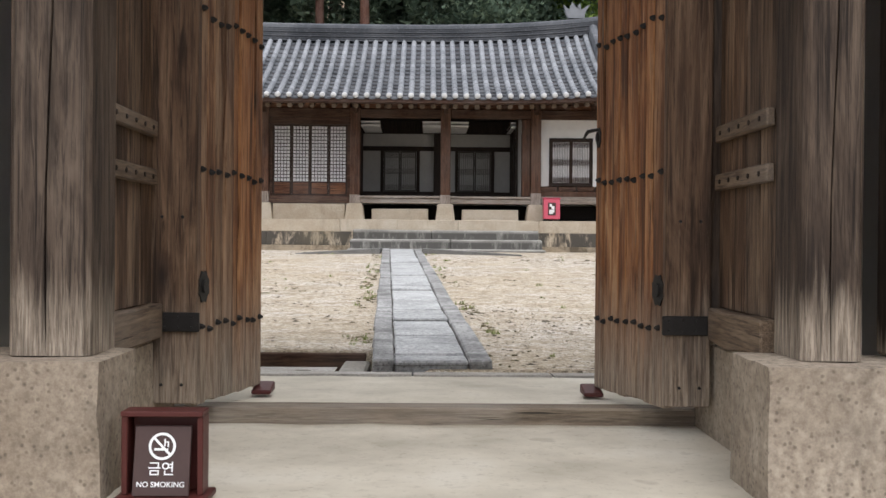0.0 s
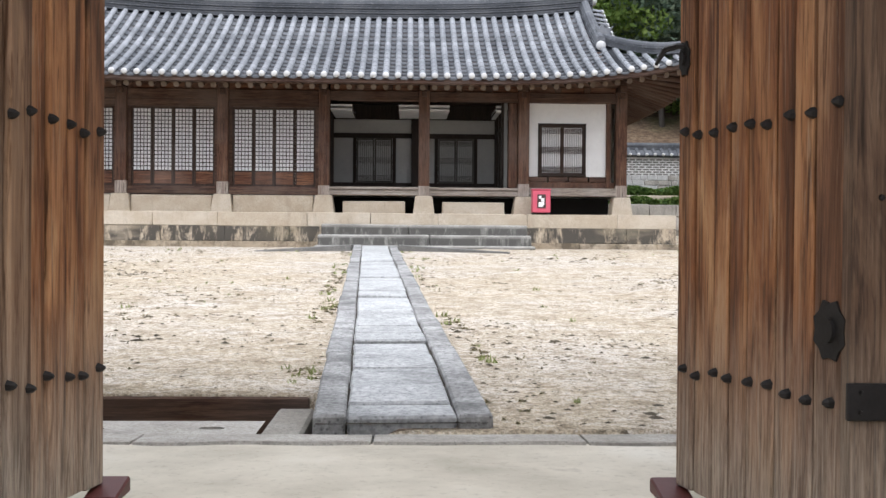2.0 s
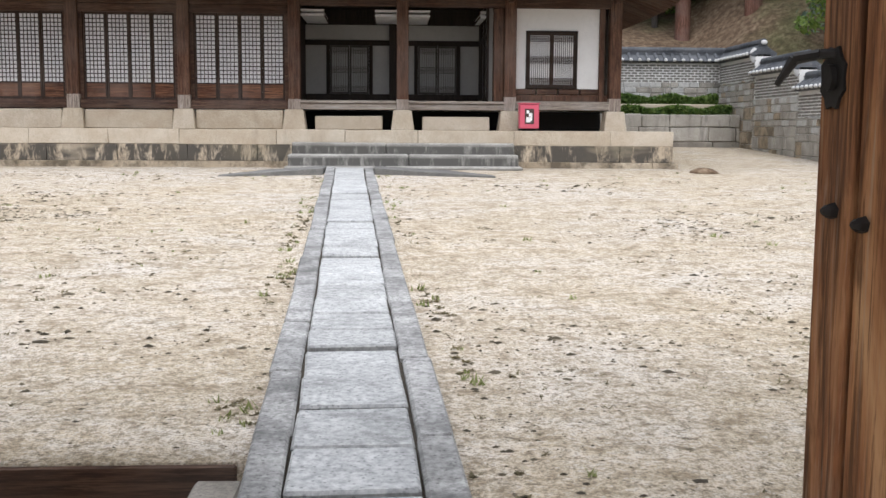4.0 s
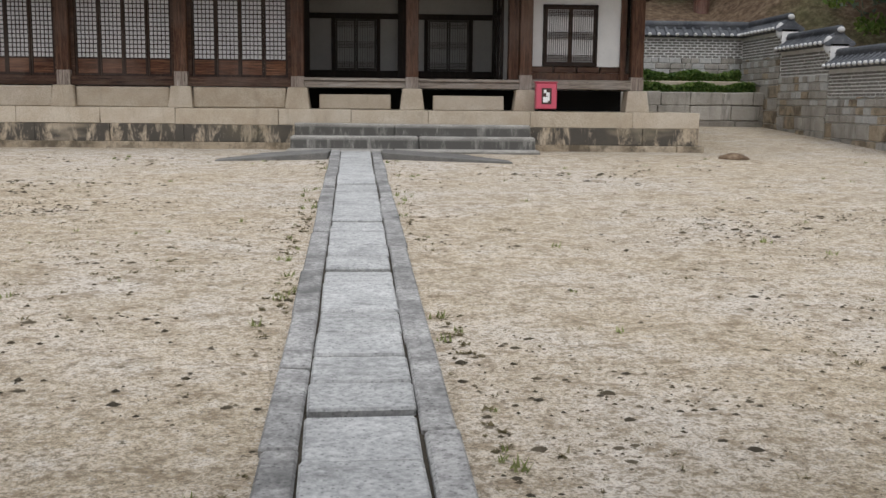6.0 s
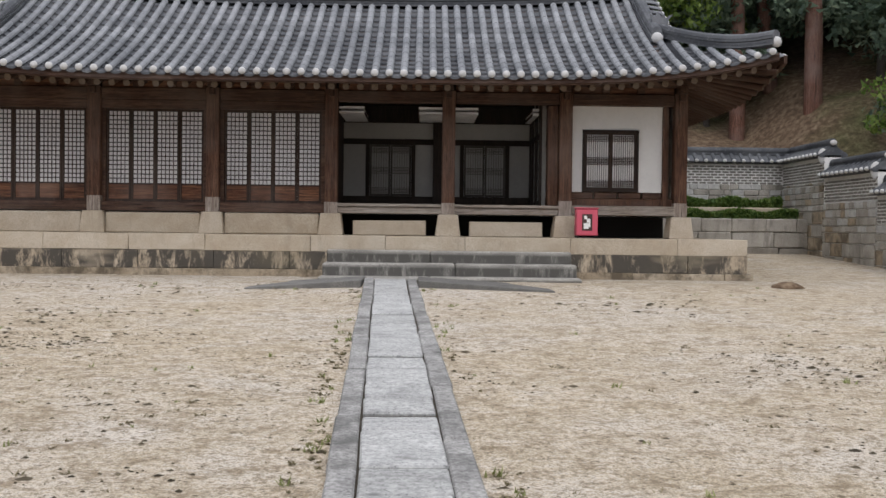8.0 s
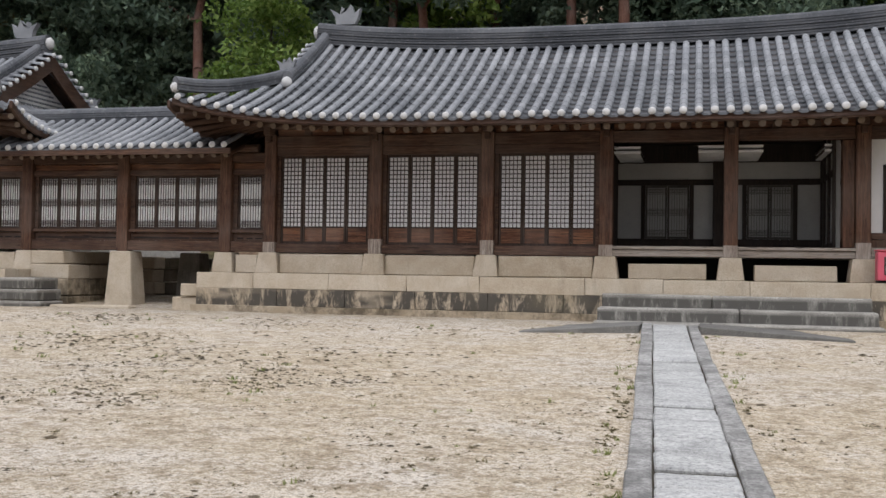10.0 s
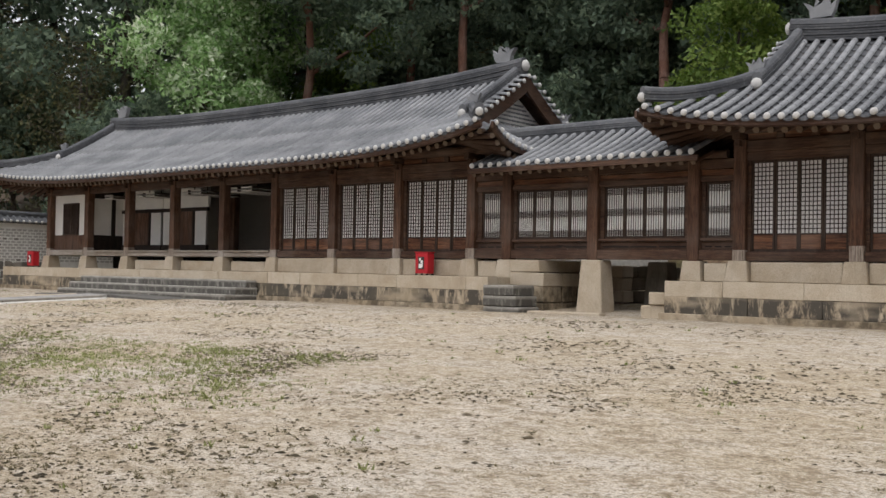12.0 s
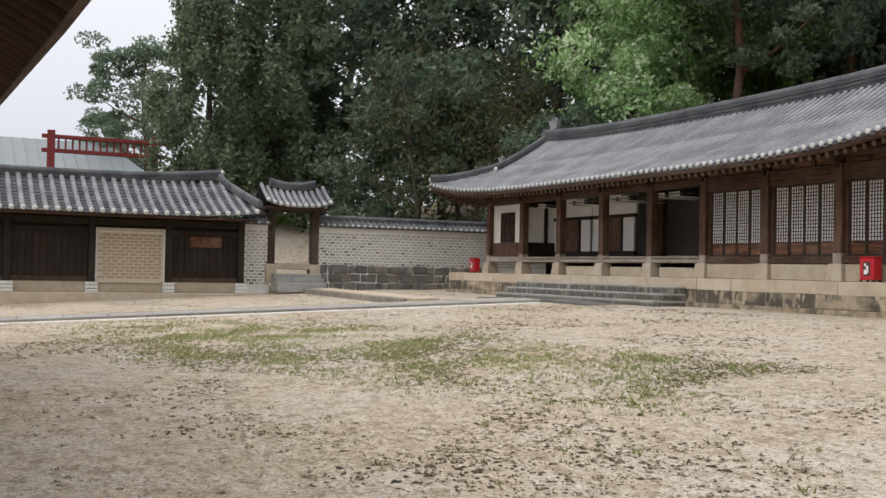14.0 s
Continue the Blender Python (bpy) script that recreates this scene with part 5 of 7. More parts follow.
# ---- extinguisher boxes ----
def fire_box(x, y, z, mat, label, rz=0):
    root = thing("extinguisher_box", (x, y, z), label, "fire cabinet", "extinguisher boxes")
    bm = bmesh.new()
    box(bm, x - 0.19, x + 0.19, y - 0.12, y + 0.12, z + 0.04, z + 0.51)
    part("cabinet", bm, mat, root, "", 0.015)
    bm = bmesh.new()
    box(bm, x - 0.205, x + 0.205, y - 0.135, y + 0.135, z + 0.514, z + 0.535)
    part("lid", bm, mat, root, "", 0.008)
    for sx in (-1, 1):
        for sy in (-1, 1):
            block("foot", M_IRON, root, x + sx * 0.16 - 0.02, x + sx * 0.16 + 0.02, y + sy * 0.1 - 0.02, y + sy * 0.1 + 0.02, z, z + 0.038, 0.003)
    bm = bmesh.new()
    box(bm, x - 0.09, x + 0.09, y - 0.128, y - 0.121, z + 0.13, z + 0.42)
    part("window", bm, M_SIGN, root, "dark glazed window")
    for k, (dx, dz, w_, h_) in enumerate(((-0.02, 0.19, 0.09, 0.1), (0.02, 0.3, 0.06, 0.07), (-0.03, 0.36, 0.05, 0.06), (0.04, 0.22, 0.03, 0.14))):
        block("label_mark", M_WHITE, root, x + dx - w_ / 2, x + dx + w_ / 2, y - 0.133 - 0.001 * k, y - 0.129, z + dz - 0.03, z + dz - 0.03 + h_, 0.002)
    if rz:
        root.rotation_euler.z = radians(rz)
    return root


fire_box(2.83, 23.72, 2.022, M_PINKBOX, "faded red extinguisher box standing on the stone platform")
fire_box(-15.55, 23.9, 2.022, M_REDBOX, "red steel extinguisher box standing on the stone platform")
fire_box(-33.1, 23.9, 2.022, M_REDBOX, "red steel extinguisher box standing on the stone platform")

# ---- the gate ----
floor_g = thing("gate_floor", (0, 5, 0.62), "worn lime-earth gate floor with a low sill and a granite edge", "floor", kind="structure")
bm = bmesh.new()
nxg, nyg = 26, 16
grid = [[bm.verts.new((-1.9 + 3.8 * i / nxg, 3.4 + 1.72 * j / nyg, 0.648 + 0.006 * noise.noise((i * 0.5, j * 0.5, 1)))) for i in range(nxg + 1)] for j in range(nyg + 1)]
for j in range(nyg):
    for i in range(nxg):
        bm.faces.new((grid[j][i], grid[j][i + 1], grid[j + 1][i + 1], grid[j + 1][i]))
part("outer_floor", bm, M_GATEFLOOR, floor_g, "", 0, True)
bm = bmesh.new()
grid = [[bm.verts.new((-1.9 + 3.8 * i / nxg, 5.28 + 1.38 * j / nyg, 0.718 - 0.045 * j / nyg + 0.006 * noise.noise((i * 0.5, j * 0.5, 5)))) for i in range(nxg + 1)] for j in range(nyg + 1)]
for j in range(nyg):
    for i in range(nxg):
        bm.faces.new((grid[j][i], grid[j][i + 1], grid[j + 1][i + 1], grid[j + 1][i]))
part("inner_floor", bm, M_GATEFLOOR, floor_g, "", 0, True)
bm = bmesh.new()
pts = [(-1.3 + 2.6 * i / 24, 5.2 + 0.006 * noise.noise((i * 0.7, 0, 0)), 0.0) for i in range(25)]
sweep(bm, pts, [(-0.095, 0.6), (-0.095, 0.722), (-0.085, 0.73), (0.09, 0.722), (0.09, 0.6)])
part("sill", bm, M_SILL, floor_g, "low worn timber sill across the gateway")
x = -1.9
re = random.Random(3)
while x < 1.9:
    ln = re.uniform(0.7, 1.2)
    x1 = min(x + ln, 1.9)
    bm = bmesh.new()
    nseg = 8
    top = []
    for k in range(nseg + 1):
        xx = x + 0.006 + (x1 - x - 0.012) * k / nseg
        top.append((xx, 6.62 + 0.06 * noise.noise((xx * 2.6, 2, 0)), 6.88 + 0.025 * noise.noise((xx * 2.3, 9, 0))))
    rings = [[bm.verts.new(q) for q in ((a_, b_, 0.66), (a_, b_ + 0.02, 0.686), (a_, c_ - 0.03, 0.676), (a_, c_, 0.655), (a_, c_, 0.55), (a_, b_, 0.55))] for a_, b_, c_ in top]
    for r0, r1 in zip(rings, rings[1:]):
        for q in range(6):
            bm.faces.new((r0[q], r0[(q + 1) % 6], r1[(q + 1) % 6], r1[q]))
    bm.faces.new(rings[0])
    bm.faces.new(rings[-1][::-1])
    part("edge_stone", bm, M_WALLSTONE, floor_g, "rough-hewn granite edge stone")
    x = x1
block("floor_base", M_GRANITE, floor_g, -1.95, 1.95, 3.42, 6.7, 0.3, 0.62, 0)
steps_g = thing("gate_steps", (0, 3.1, 0), "plain granite steps rising to the gate", "steps", kind="structure")
for y0, z1 in ((2.9, 0.21), (3.15, 0.42), (3.4, 0.64)):
    rough_block("step", M_GRANITE_GREY, steps_g, -1.95, 1.95, y0, y0 + 0.35, -0.02, z1, 0.004, 0.012, 4)

gate = thing("gatehouse", (0, 4.4, 0.65), "weathered timber gateway with posts on rough granite plinths", "gatehouse")
for sg, px0, px1, sx0, sx1 in ((-1, -1.447, -1.17, -1.75, -1.09), (1, 1.27, 1.485, 1.11, 1.78)):
    # plinth stone
    bm = bmesh.new()
    vs = box(bm, sx0, sx1, 3.6, 4.02, 0.60, 1.118)
    bmesh.ops.subdivide_edges(bm, edges=bm.edges[:], cuts=5, use_grid_fill=True)
    for v in bm.verts:
        d = noise.noise(v.co * 5.0) * 0.012 + noise.noise(v.co * 14.0) * 0.006
        v.co += Vector((d, d * 0.7, d * 0.6))
    part("plinth_stone", bm, M_ROUGHSTONE, gate, "pitted buff granite block", 0, False)
    # front post with a long drying crack
    bm = bmesh.new()
    w = px1 - px0
    prof = [(px0, 3.76), (px0 + 0.02, 3.74), (px0 + w * 0.48, 3.74), (px0 + w * 0.495, 3.775), (px0 + w * 0.51, 3.74), (px1 - 0.02, 3.74), (px1, 3.76), (px1, 4.02), (px0, 4.02)]
    rings = []
    for k in range(13):
        z = 1.12 + (4.6 - 1.12) * k / 12
        rings.append([bm.verts.new((x + (0.012 * math.sin(z * 3.1) if 2 <= i <= 4 else 0), y + (0.035 if i == 3 and k in (0, 12) else 0) * -1, z)) for i, (x, y) in enumerate(prof)])
    for r0, r1 in zip(rings, rings[1:]):
        for q in range(9):
            bm.faces.new((r0[q], r0[(q + 1) % 9], r1[(q + 1) % 9], r1[q]))
    bm.faces.new(rings[0])
    bm.faces.new(rings[-1][::-1])
    part("post", bm, M_POST, gate, "grey split pine post")
    # side panel between the post and the jamb
    xi = -1.235 if sg < 0 else 1.275
    xa, xb = sorted((xi, xi + sg * 0.05))
    yy = 4.03
    for k in range(4):
        y1_ = 4.03 + 0.73 * (k + 1) / 4
        block("panel_board", M_JAMB, gate, xa, xb, yy + 0.002, y1_ - 0.003, 1.24, 3.2, 0.004)
        yy = y1_
    for z in (1.79, 2.0):
        xs_, xe_ = sorted((xi - sg * 0.035, xi - sg * 0.001))
        bm = bmesh.new()
        box(bm, xs_, xe_, 4.04, 4.72, z - 0.035, z + 0.035)
        slat = part("slat", bm, M_SLAT, gate, "", 0.006)
        for k in range(5):
            bm = bmesh.new()
            yk = 4.12 + 0.13 * k
            tube(bm, (xi - sg * 0.036, yk, z), (xi - sg * 0.041, yk, z), 0.011, 0.009, 8)
            part("peg", bm, M_DARKWOOD, slat)
    xs_, xe_ = sorted((xi - sg * 0.055, xi + sg * 0.06))
    bm = bmesh.new()
    ring = []
    for k in range(9):
        y = 4.03 + 0.71 * k / 8
        b = 0.02 * math.sin(k * 0.9)
        ring.append([bm.verts.new(q) for q in ((xs_, y, 1.09 + b * 0.5), (xe_, y, 1.09), (xe_, y, 1.24), (xs_, y, 1.235 + b * 0.3))])
    for r0, r1 in zip(ring, ring[1:]):
        for q in range(4):
            bm.faces.new((r0[q], r0[(q + 1) % 4], r1[(q + 1) % 4], r1[q]))
    bm.faces.new(ring[0])
    bm.faces.new(ring[-1][::-1])
    part("bottom_rail", bm, M_SLAT, gate, "warped bottom rail", 0.008)
    xs_, xe_ = sorted((xi - sg * 0.01, xi + sg * 0.2))
    rough_block("sill_stone", M_ROUGHSTONE, gate, xs_, xe_, 4.03, 5.12, 0.6, 1.07, 0.006, 0.01, 2)
    # pivot jamb facing the way, and its iron strap
    xs_, xe_ = (-1.268, -1.035) if sg < 0 else (1.035, 1.24)
    block("jamb", M_JAMB, gate, xs_, xe_, 4.755, 4.83, 0.795, 3.0, 0.006)
    for dx in (0.05, 0.14):
        for z in (0.88, 1.62):
            bm = bmesh.new()
            tube(bm, (sg * (1.05 + dx), 4.76, z), (sg * (1.05 + dx), 4.748, z), 0.009, 0.006, 8)
            part("nail", bm, M_IRON, gate)
    xs_, xe_ = sorted((sg * 1.02, sg * 1.262))
    bm = bmesh.new()
    box(bm, xs_, xe_, 4.738, 4.752, 1.115, 1.20)
    strap = part("iron_strap", bm, M_IRON, gate, "black forged hinge strap", 0.003)
    for k in range(4):
        for dz in (0.02, 0.065):
            bm = bmesh.new()
            xk = xs_ + 0.03 + 0.06 * k
            tube(bm, (xk, 4.738, 1.115 + dz), (xk, 4.731, 1.115 + dz), 0.006, 0.004, 6)
            part("rivet", bm, M_IRON, strap)
    # the bay beside the gate
    xs_, xe_ = sorted((px0 - 0.03 if sg < 0 else px1 + 0.03, sg * 2.0))
    block("side_stud", M_GREYWOOD, gate, sg * 1.77 - 0.13, sg * 1.77 + 0.13, 3.79, 4.0, 1.12, 3.5, 0.01)
    block("bay_rail", M_RED, gate, min(sg * 1.9, sg * 4.2), max(sg * 1.9, sg * 4.2), 3.82, 3.98, 2.25, 2.42, 0.01)
    block("bay_plaster", M_PLASTER, gate, min(sg * 1.9, sg * 4.2), max(sg * 1.9, sg * 4.2), 3.86, 3.94, 1.9, 2.245, 0)
    block("bay_wall", M_FIELD, gate, min(sg * 1.8, sg * 4.2), max(sg * 1.8, sg * 4.2), 3.7, 4.1, 0.0, 1.118, 0.01)
    block("bay_boards", M_GREYWOOD, gate, min(sg * 1.9, sg * 4.2), max(sg * 1.9, sg * 4.2), 3.87, 3.93, 1.12, 1.895, 0)
    block("bay_upper", M_PLASTER, gate, min(sg * 1.9, sg * 4.2), max(sg * 1.9, sg * 4.2), 3.86, 3.94, 2.425, 3.45, 0)
    # curved white plaster edge by the post
    bm = bmesh.new()
    rng = [(0.0, 0.34), (0.075, 0.30), (0.115, 0.2), (0.125, 0.09), (0.12, 0.0), (0.0, 0.0)]
    xo = sg * 1.60 if sg > 0 else -1.64
    a_ = [bm.verts.new((xo + sg * u * -1 + sg * 0.13, 3.775, 2.02 + v)) for u, v in rng]
    b_ = [bm.verts.new((xo + sg * u * -1 + sg * 0.13, 3.80, 2.02 + v)) for u, v in rng]
    bm.faces.new(a_)
    bm.faces.new(b_[::-1])
    for q in range(len(rng)):
        bm.faces.new((a_[q], a_[(q + 1) % len(rng)], b_[(q + 1) % len(rng)], b_[q]))
    part("plaster_fillet", bm, M_PLASTER, gate, "white curved plaster edge")
for sg in (-1, 1):
    xs_, xe_ = sorted((sg * 1.24, sg * 1.9))
    block("inner_wall", M_GREYWOOD, gate, xs_, xe_, 4.78, 4.88, 1.07, 3.4, 0)
    block("rear_post", M_RED, gate, sg * 1.9 - 0.13, sg * 1.9 + 0.13, 5.55, 5.8, 0.7, 4.7, 0.01)
    block("side_wall", M_PLASTER, gate, sg * 1.9 - 0.05, sg * 1.9 + 0.05, 4.0, 5.6, 0.7, 4.6, 0)
    block("gate_plinth", M_GRANITE, gate, sg * 1.9 - 0.2, sg * 1.9 + 0.2, 5.5, 5.85, 0.6, 0.95, 0.01)
block("lintel", M_BEAM, gate, -1.6, 1.6, 4.70, 4.9, 3.0, 3.25, 0.01)
block("front_beam", M_BEAM, gate, -2.0, 2.0, 3.75, 4.0, 4.35, 4.6, 0.01)


# ---- the two door leaves ----
def door_leaf(sg, hinge, free, label):
    root = thing("gate_door", (hinge[0], hinge[1], 0.76), label, "door", "gate door leaves", "structure")
    a, b = Vector((*hinge, 0)), Vector((*free, 0))
    d = (b - a).normalized()
    nrm = Vector((-d.y, d.x, 0))
    if nrm.x * sg > 0:
        nrm = -nrm
    total = (b - a).length
    rd = random.Random(21 + sg)
    widths = [rd.uniform(0.75, 1.25) for _ in range(8)]
    tot = sum(widths)
    s = 0.0
    for i, w in enumerate(widths):
        w *= total / tot
        p0, p1 = a + d * (s + 0.0042), a + d * (s + w - 0.0042)
        s += w
        off = nrm * rd.uniform(-0.007, 0.007)
        zb = 0.785 - 0.02 * i / 7 + rd.uniform(-0.006, 0.006)
        bm = bmesh.new()
        pts_ = [p0 + off - nrm * 0.055, p1 + off - nrm * 0.055, p1 + off, p0 + off]
        lo = [bm.verts.new(q + Vector((0, 0, zb))) for q in pts_]
        hi = [bm.verts.new(q + Vector((0, 0, 3.0))) for q in pts_]
        bm.faces.new(lo[::-1])
        bm.faces.new(hi)
        for q in range(4):
            bm.faces.new((lo[q], lo[(q + 1) % 4], hi[(q + 1) % 4], hi[q]))
        part("plank", bm, M_DOOR, root, "", 0.005)
    for z in (1.13, 1.83, 2.54):
        for k in range(9):
            c = a + d * (total * (k + 0.5) / 9 + rd.uniform(-0.012, 0.012)) + nrm * 0.004
            z_ = z + rd.uniform(-0.018, 0.018)
            bm = bmesh.new()
            tube(bm, c + Vector((0, 0, z_)), c + nrm * 0.014 + Vector((0, 0, z_)), 0.0155, 0.012, 6)
            tube(bm, c + nrm * 0.013 + Vector((0, 0, z_)), c + nrm * 0.024 + Vector((0, 0, z_)), 0.012, 0.005, 6)
            part("stud", bm, M_IRON, root, "domed iron stud")
    c = a + d * 0.06 + nrm * 0.006
    rosette(root, c + Vector((0, 0, 1.31)), d, nrm, 0.058, 0.068)
    if sg > 0:
        c = a + d * (total - 0.045) + nrm * 0.006
        rosette(root, c + Vector((0, 0, 2.07)), d, nrm, 0.03, 0.05)
        bm = bmesh.new()
        e = c + Vector((0, 0, 2.11))
        tube(bm, e, e + nrm * 0.02 + d * 0.015, 0.009, 0.009, 6)
        tube(bm, e + nrm * 0.02 + d * 0.015, e + nrm * 0.045 + d * 0.05 + Vector((0, 0, -0.006)), 0.009, 0.01, 6)
        tube(bm, e + nrm * 0.045 + d * 0.05 + Vector((0, 0, -0.006)), e + nrm * 0.062 + d * 0.075 + Vector((0, 0, -0.05)), 0.01, 0.005, 6)
        part("hook", bm, M_IRON, root, "bent iron hook")
    bm = bmesh.new()
    e = Vector((free[0], free[1], 0.72)) + nrm * 0.02
    v = box(bm, e.x - 0.05, e.x + 0.05, e.y - 0.1, e.y + 0.06, 0.724, 0.775)
    for q in (4, 5):
        v[q].co.z -= 0.03
    wedge = part("wedge", bm, M_SIGNWOOD, None, "", 0.006)
    tagged(wedge, "red-brown wooden wedge holding the gate door open", "door wedge", "door wedges")
    wedge.name = "door_wedge"
    return root


def rosette(parent, c, d, nrm, w, h):
    bm = bmesh.new()
    n_ = 16
    up = Vector((0, 0, 1))
    for base, rr, th in ((0.0, 1.0, 0.006), (0.006, 0.45, 0.01)):
        lo, hi = [], []
        for k in range(n_):
            q = k * math.tau / n_
            s = rr * (1 + (0.12 if k % 2 else -0.06) * (1 if rr == 1.0 else 0))
            p = c + nrm * base + d * (w * s * math.cos(q)) + up * (h * s * math.sin(q))
            lo.append(bm.verts.new(p))
            hi.append(bm.verts.new(p + nrm * th))
        bm.faces.new(hi)
        bm.faces.new(lo[::-1])
        for k in range(n_):
            bm.faces.new((lo[k], lo[(k + 1) % n_], hi[(k + 1) % n_], hi[k]))
    part("rosette", bm, M_IRON, parent, "forged iron rosette plate")


door_leaf(-1, (-1.045, 4.79), (-0.895, 5.62), "open plank gate door with iron studs, weathered pine")
door_leaf(1, (1.045, 4.79), (0.865, 5.6), "open plank gate door with iron studs and a hook")

# ---- no-smoking sign ----
sign = thing("no_smoking_sign", (-0.86, 3.66, 0.65), "small dark brown no-smoking sign in a red-brown wooden stand", "sign")
SX, SY, SZ = -0.893, 3.655, 0.652
block("base", M_SIGNWOOD, sign, SX - 0.15, SX + 0.155, SY - 0.09, SY + 0.1, SZ, SZ + 0.022, 0.004)
block("side_post", M_SIGNWOOD, sign, SX - 0.135, SX - 0.115, SY - 0.02, SY + 0.07, SZ + 0.022, SZ + 0.282, 0.003)
block("side_post", M_SIGNWOOD, sign, SX + 0.115, SX + 0.135, SY - 0.02, SY + 0.07, SZ + 0.022, SZ + 0.282, 0.003)
block("top_bar", M_SIGNWOOD, sign, SX - 0.135, SX + 0.135, SY - 0.03, SY + 0.07, SZ + 0.282, SZ + 0.30, 0.003)
block("back_board", M_SIGNWOOD, sign, SX - 0.115, SX + 0.115, SY + 0.055, SY + 0.068, SZ + 0.022, SZ + 0.282, 0.002)
bm = bmesh.new()
v = box(bm, SX - 0.093, SX + 0.093, SY - 0.045, SY - 0.033, SZ + 0.024, SZ + 0.248)
for q in (4, 5, 6, 7):
    v[q].co.y += 0.045
board = part("sign_board", bm, M_SIGN, sign, "dark brown board with white print", 0.002)
tilt = Matrix.Translation((SX, SY - 0.0465, SZ + 0.024)) @ Matrix.Rotation(math.atan2(0.238, 0.045), 4, "X")


def printed(name, bm, parent):
    bmesh.ops.transform(bm, matrix=tilt, verts=bm.verts[:])
    part(name, bm, M_WHITE, parent)


def ring_bm(cx, cy, r0, r1, z=0.001, n_=32):
    bm = bmesh.new()
    inn = [bm.verts.new((cx + r0 * math.cos(q * math.tau / n_), cy + r0 * math.sin(q * math.tau / n_), z)) for q in range(n_)]
    out = [bm.verts.new((cx + r1 * math.cos(q * math.tau / n_), cy + r1 * math.sin(q * math.tau / n_), z)) for q in range(n_)]
    for q in range(n_):
        bm.faces.new((inn[q], out[q], out[(q + 1) % n_], inn[(q + 1) % n_]))
    return bm


printed("circle", ring_bm(0.0, 0.162, 0.036, 0.045), board)
bm = bmesh.new()
s2 = 0.5 ** 0.5
vs = [bm.verts.new((a_ * s2 + b_ * s2, 0.162 - a_ * s2 + b_ * s2, 0.0012)) for a_, b_ in ((-0.038, -0.004), (0.038, -0.004), (0.038, 0.004), (-0.038, 0.004))]
bm.faces.new(vs)
printed("slash", bm, board)
bm = bmesh.new()
for x0, x1, y0, y1 in ((-0.026, 0.012, 0.148, 0.156), (0.015, 0.02, 0.148, 0.156), (0.006, 0.011, 0.162, 0.186), (0.006, 0.022, 0.174, 0.178), (0.017, 0.022, 0.16, 0.174)):
    bm.faces.new([bm.verts.new(p) for p in ((x0, y0, 0.0008), (x1, y0, 0.0008), (x1, y1, 0.0008), (x0, y1, 0.0008))])
printed("cigarette", bm, board)


def lettering(text, cx, cy, size):
    cu = bpy.data.curves.new("lettering", "FONT")
    cu.body, cu.size, cu.align_x, cu.extrude = text, size, "CENTER", 0.0
    cu.offset = size * 0.012
    tmp = bpy.data.objects.new("lettering", cu)
    scene.collection.objects.link(tmp)
    me = bpy.data.meshes.new_from_object(tmp)
    bpy.data.objects.remove(tmp)
    bpy.data.curves.remove(cu)
    me.transform(tilt @ Matrix.Translation((cx, cy, 0.0012)))
    me.materials.append(M_WHITE)
    put("lettering", me, board)


lettering("금연", 0.0, 0.072, 0.048)
lettering("NO SMOKING", 0.0, 0.03, 0.025)

# ---- the range beside the gate, with its long eave over the yard ----
south = thing("south_range", (-8, 5.2, 0.6), "timber range beside the gate with a boarded eave", "building")


def s_eave(x):
    return 3.47 + 0.074 * max(0.0, -x - 6.0)


for x0, x1 in ((-17.5, -1.75), (1.75, 8.9)):
    block("wall", M_PLASTER, south, x0, x1, 5.65, 5.8, 1.3, 3.6, 0)
    block("base_wall", M_FIELD, south, x0, x1, 5.6, 5.85, 0.4, 1.3, 0.01)
    block("outer_wall", M_FIELD, south, x0 if x0 < 0 else 4.2, x1 if x0 > 0 else -4.2, 3.7, 4.0, 0.0, 3.5, 0)
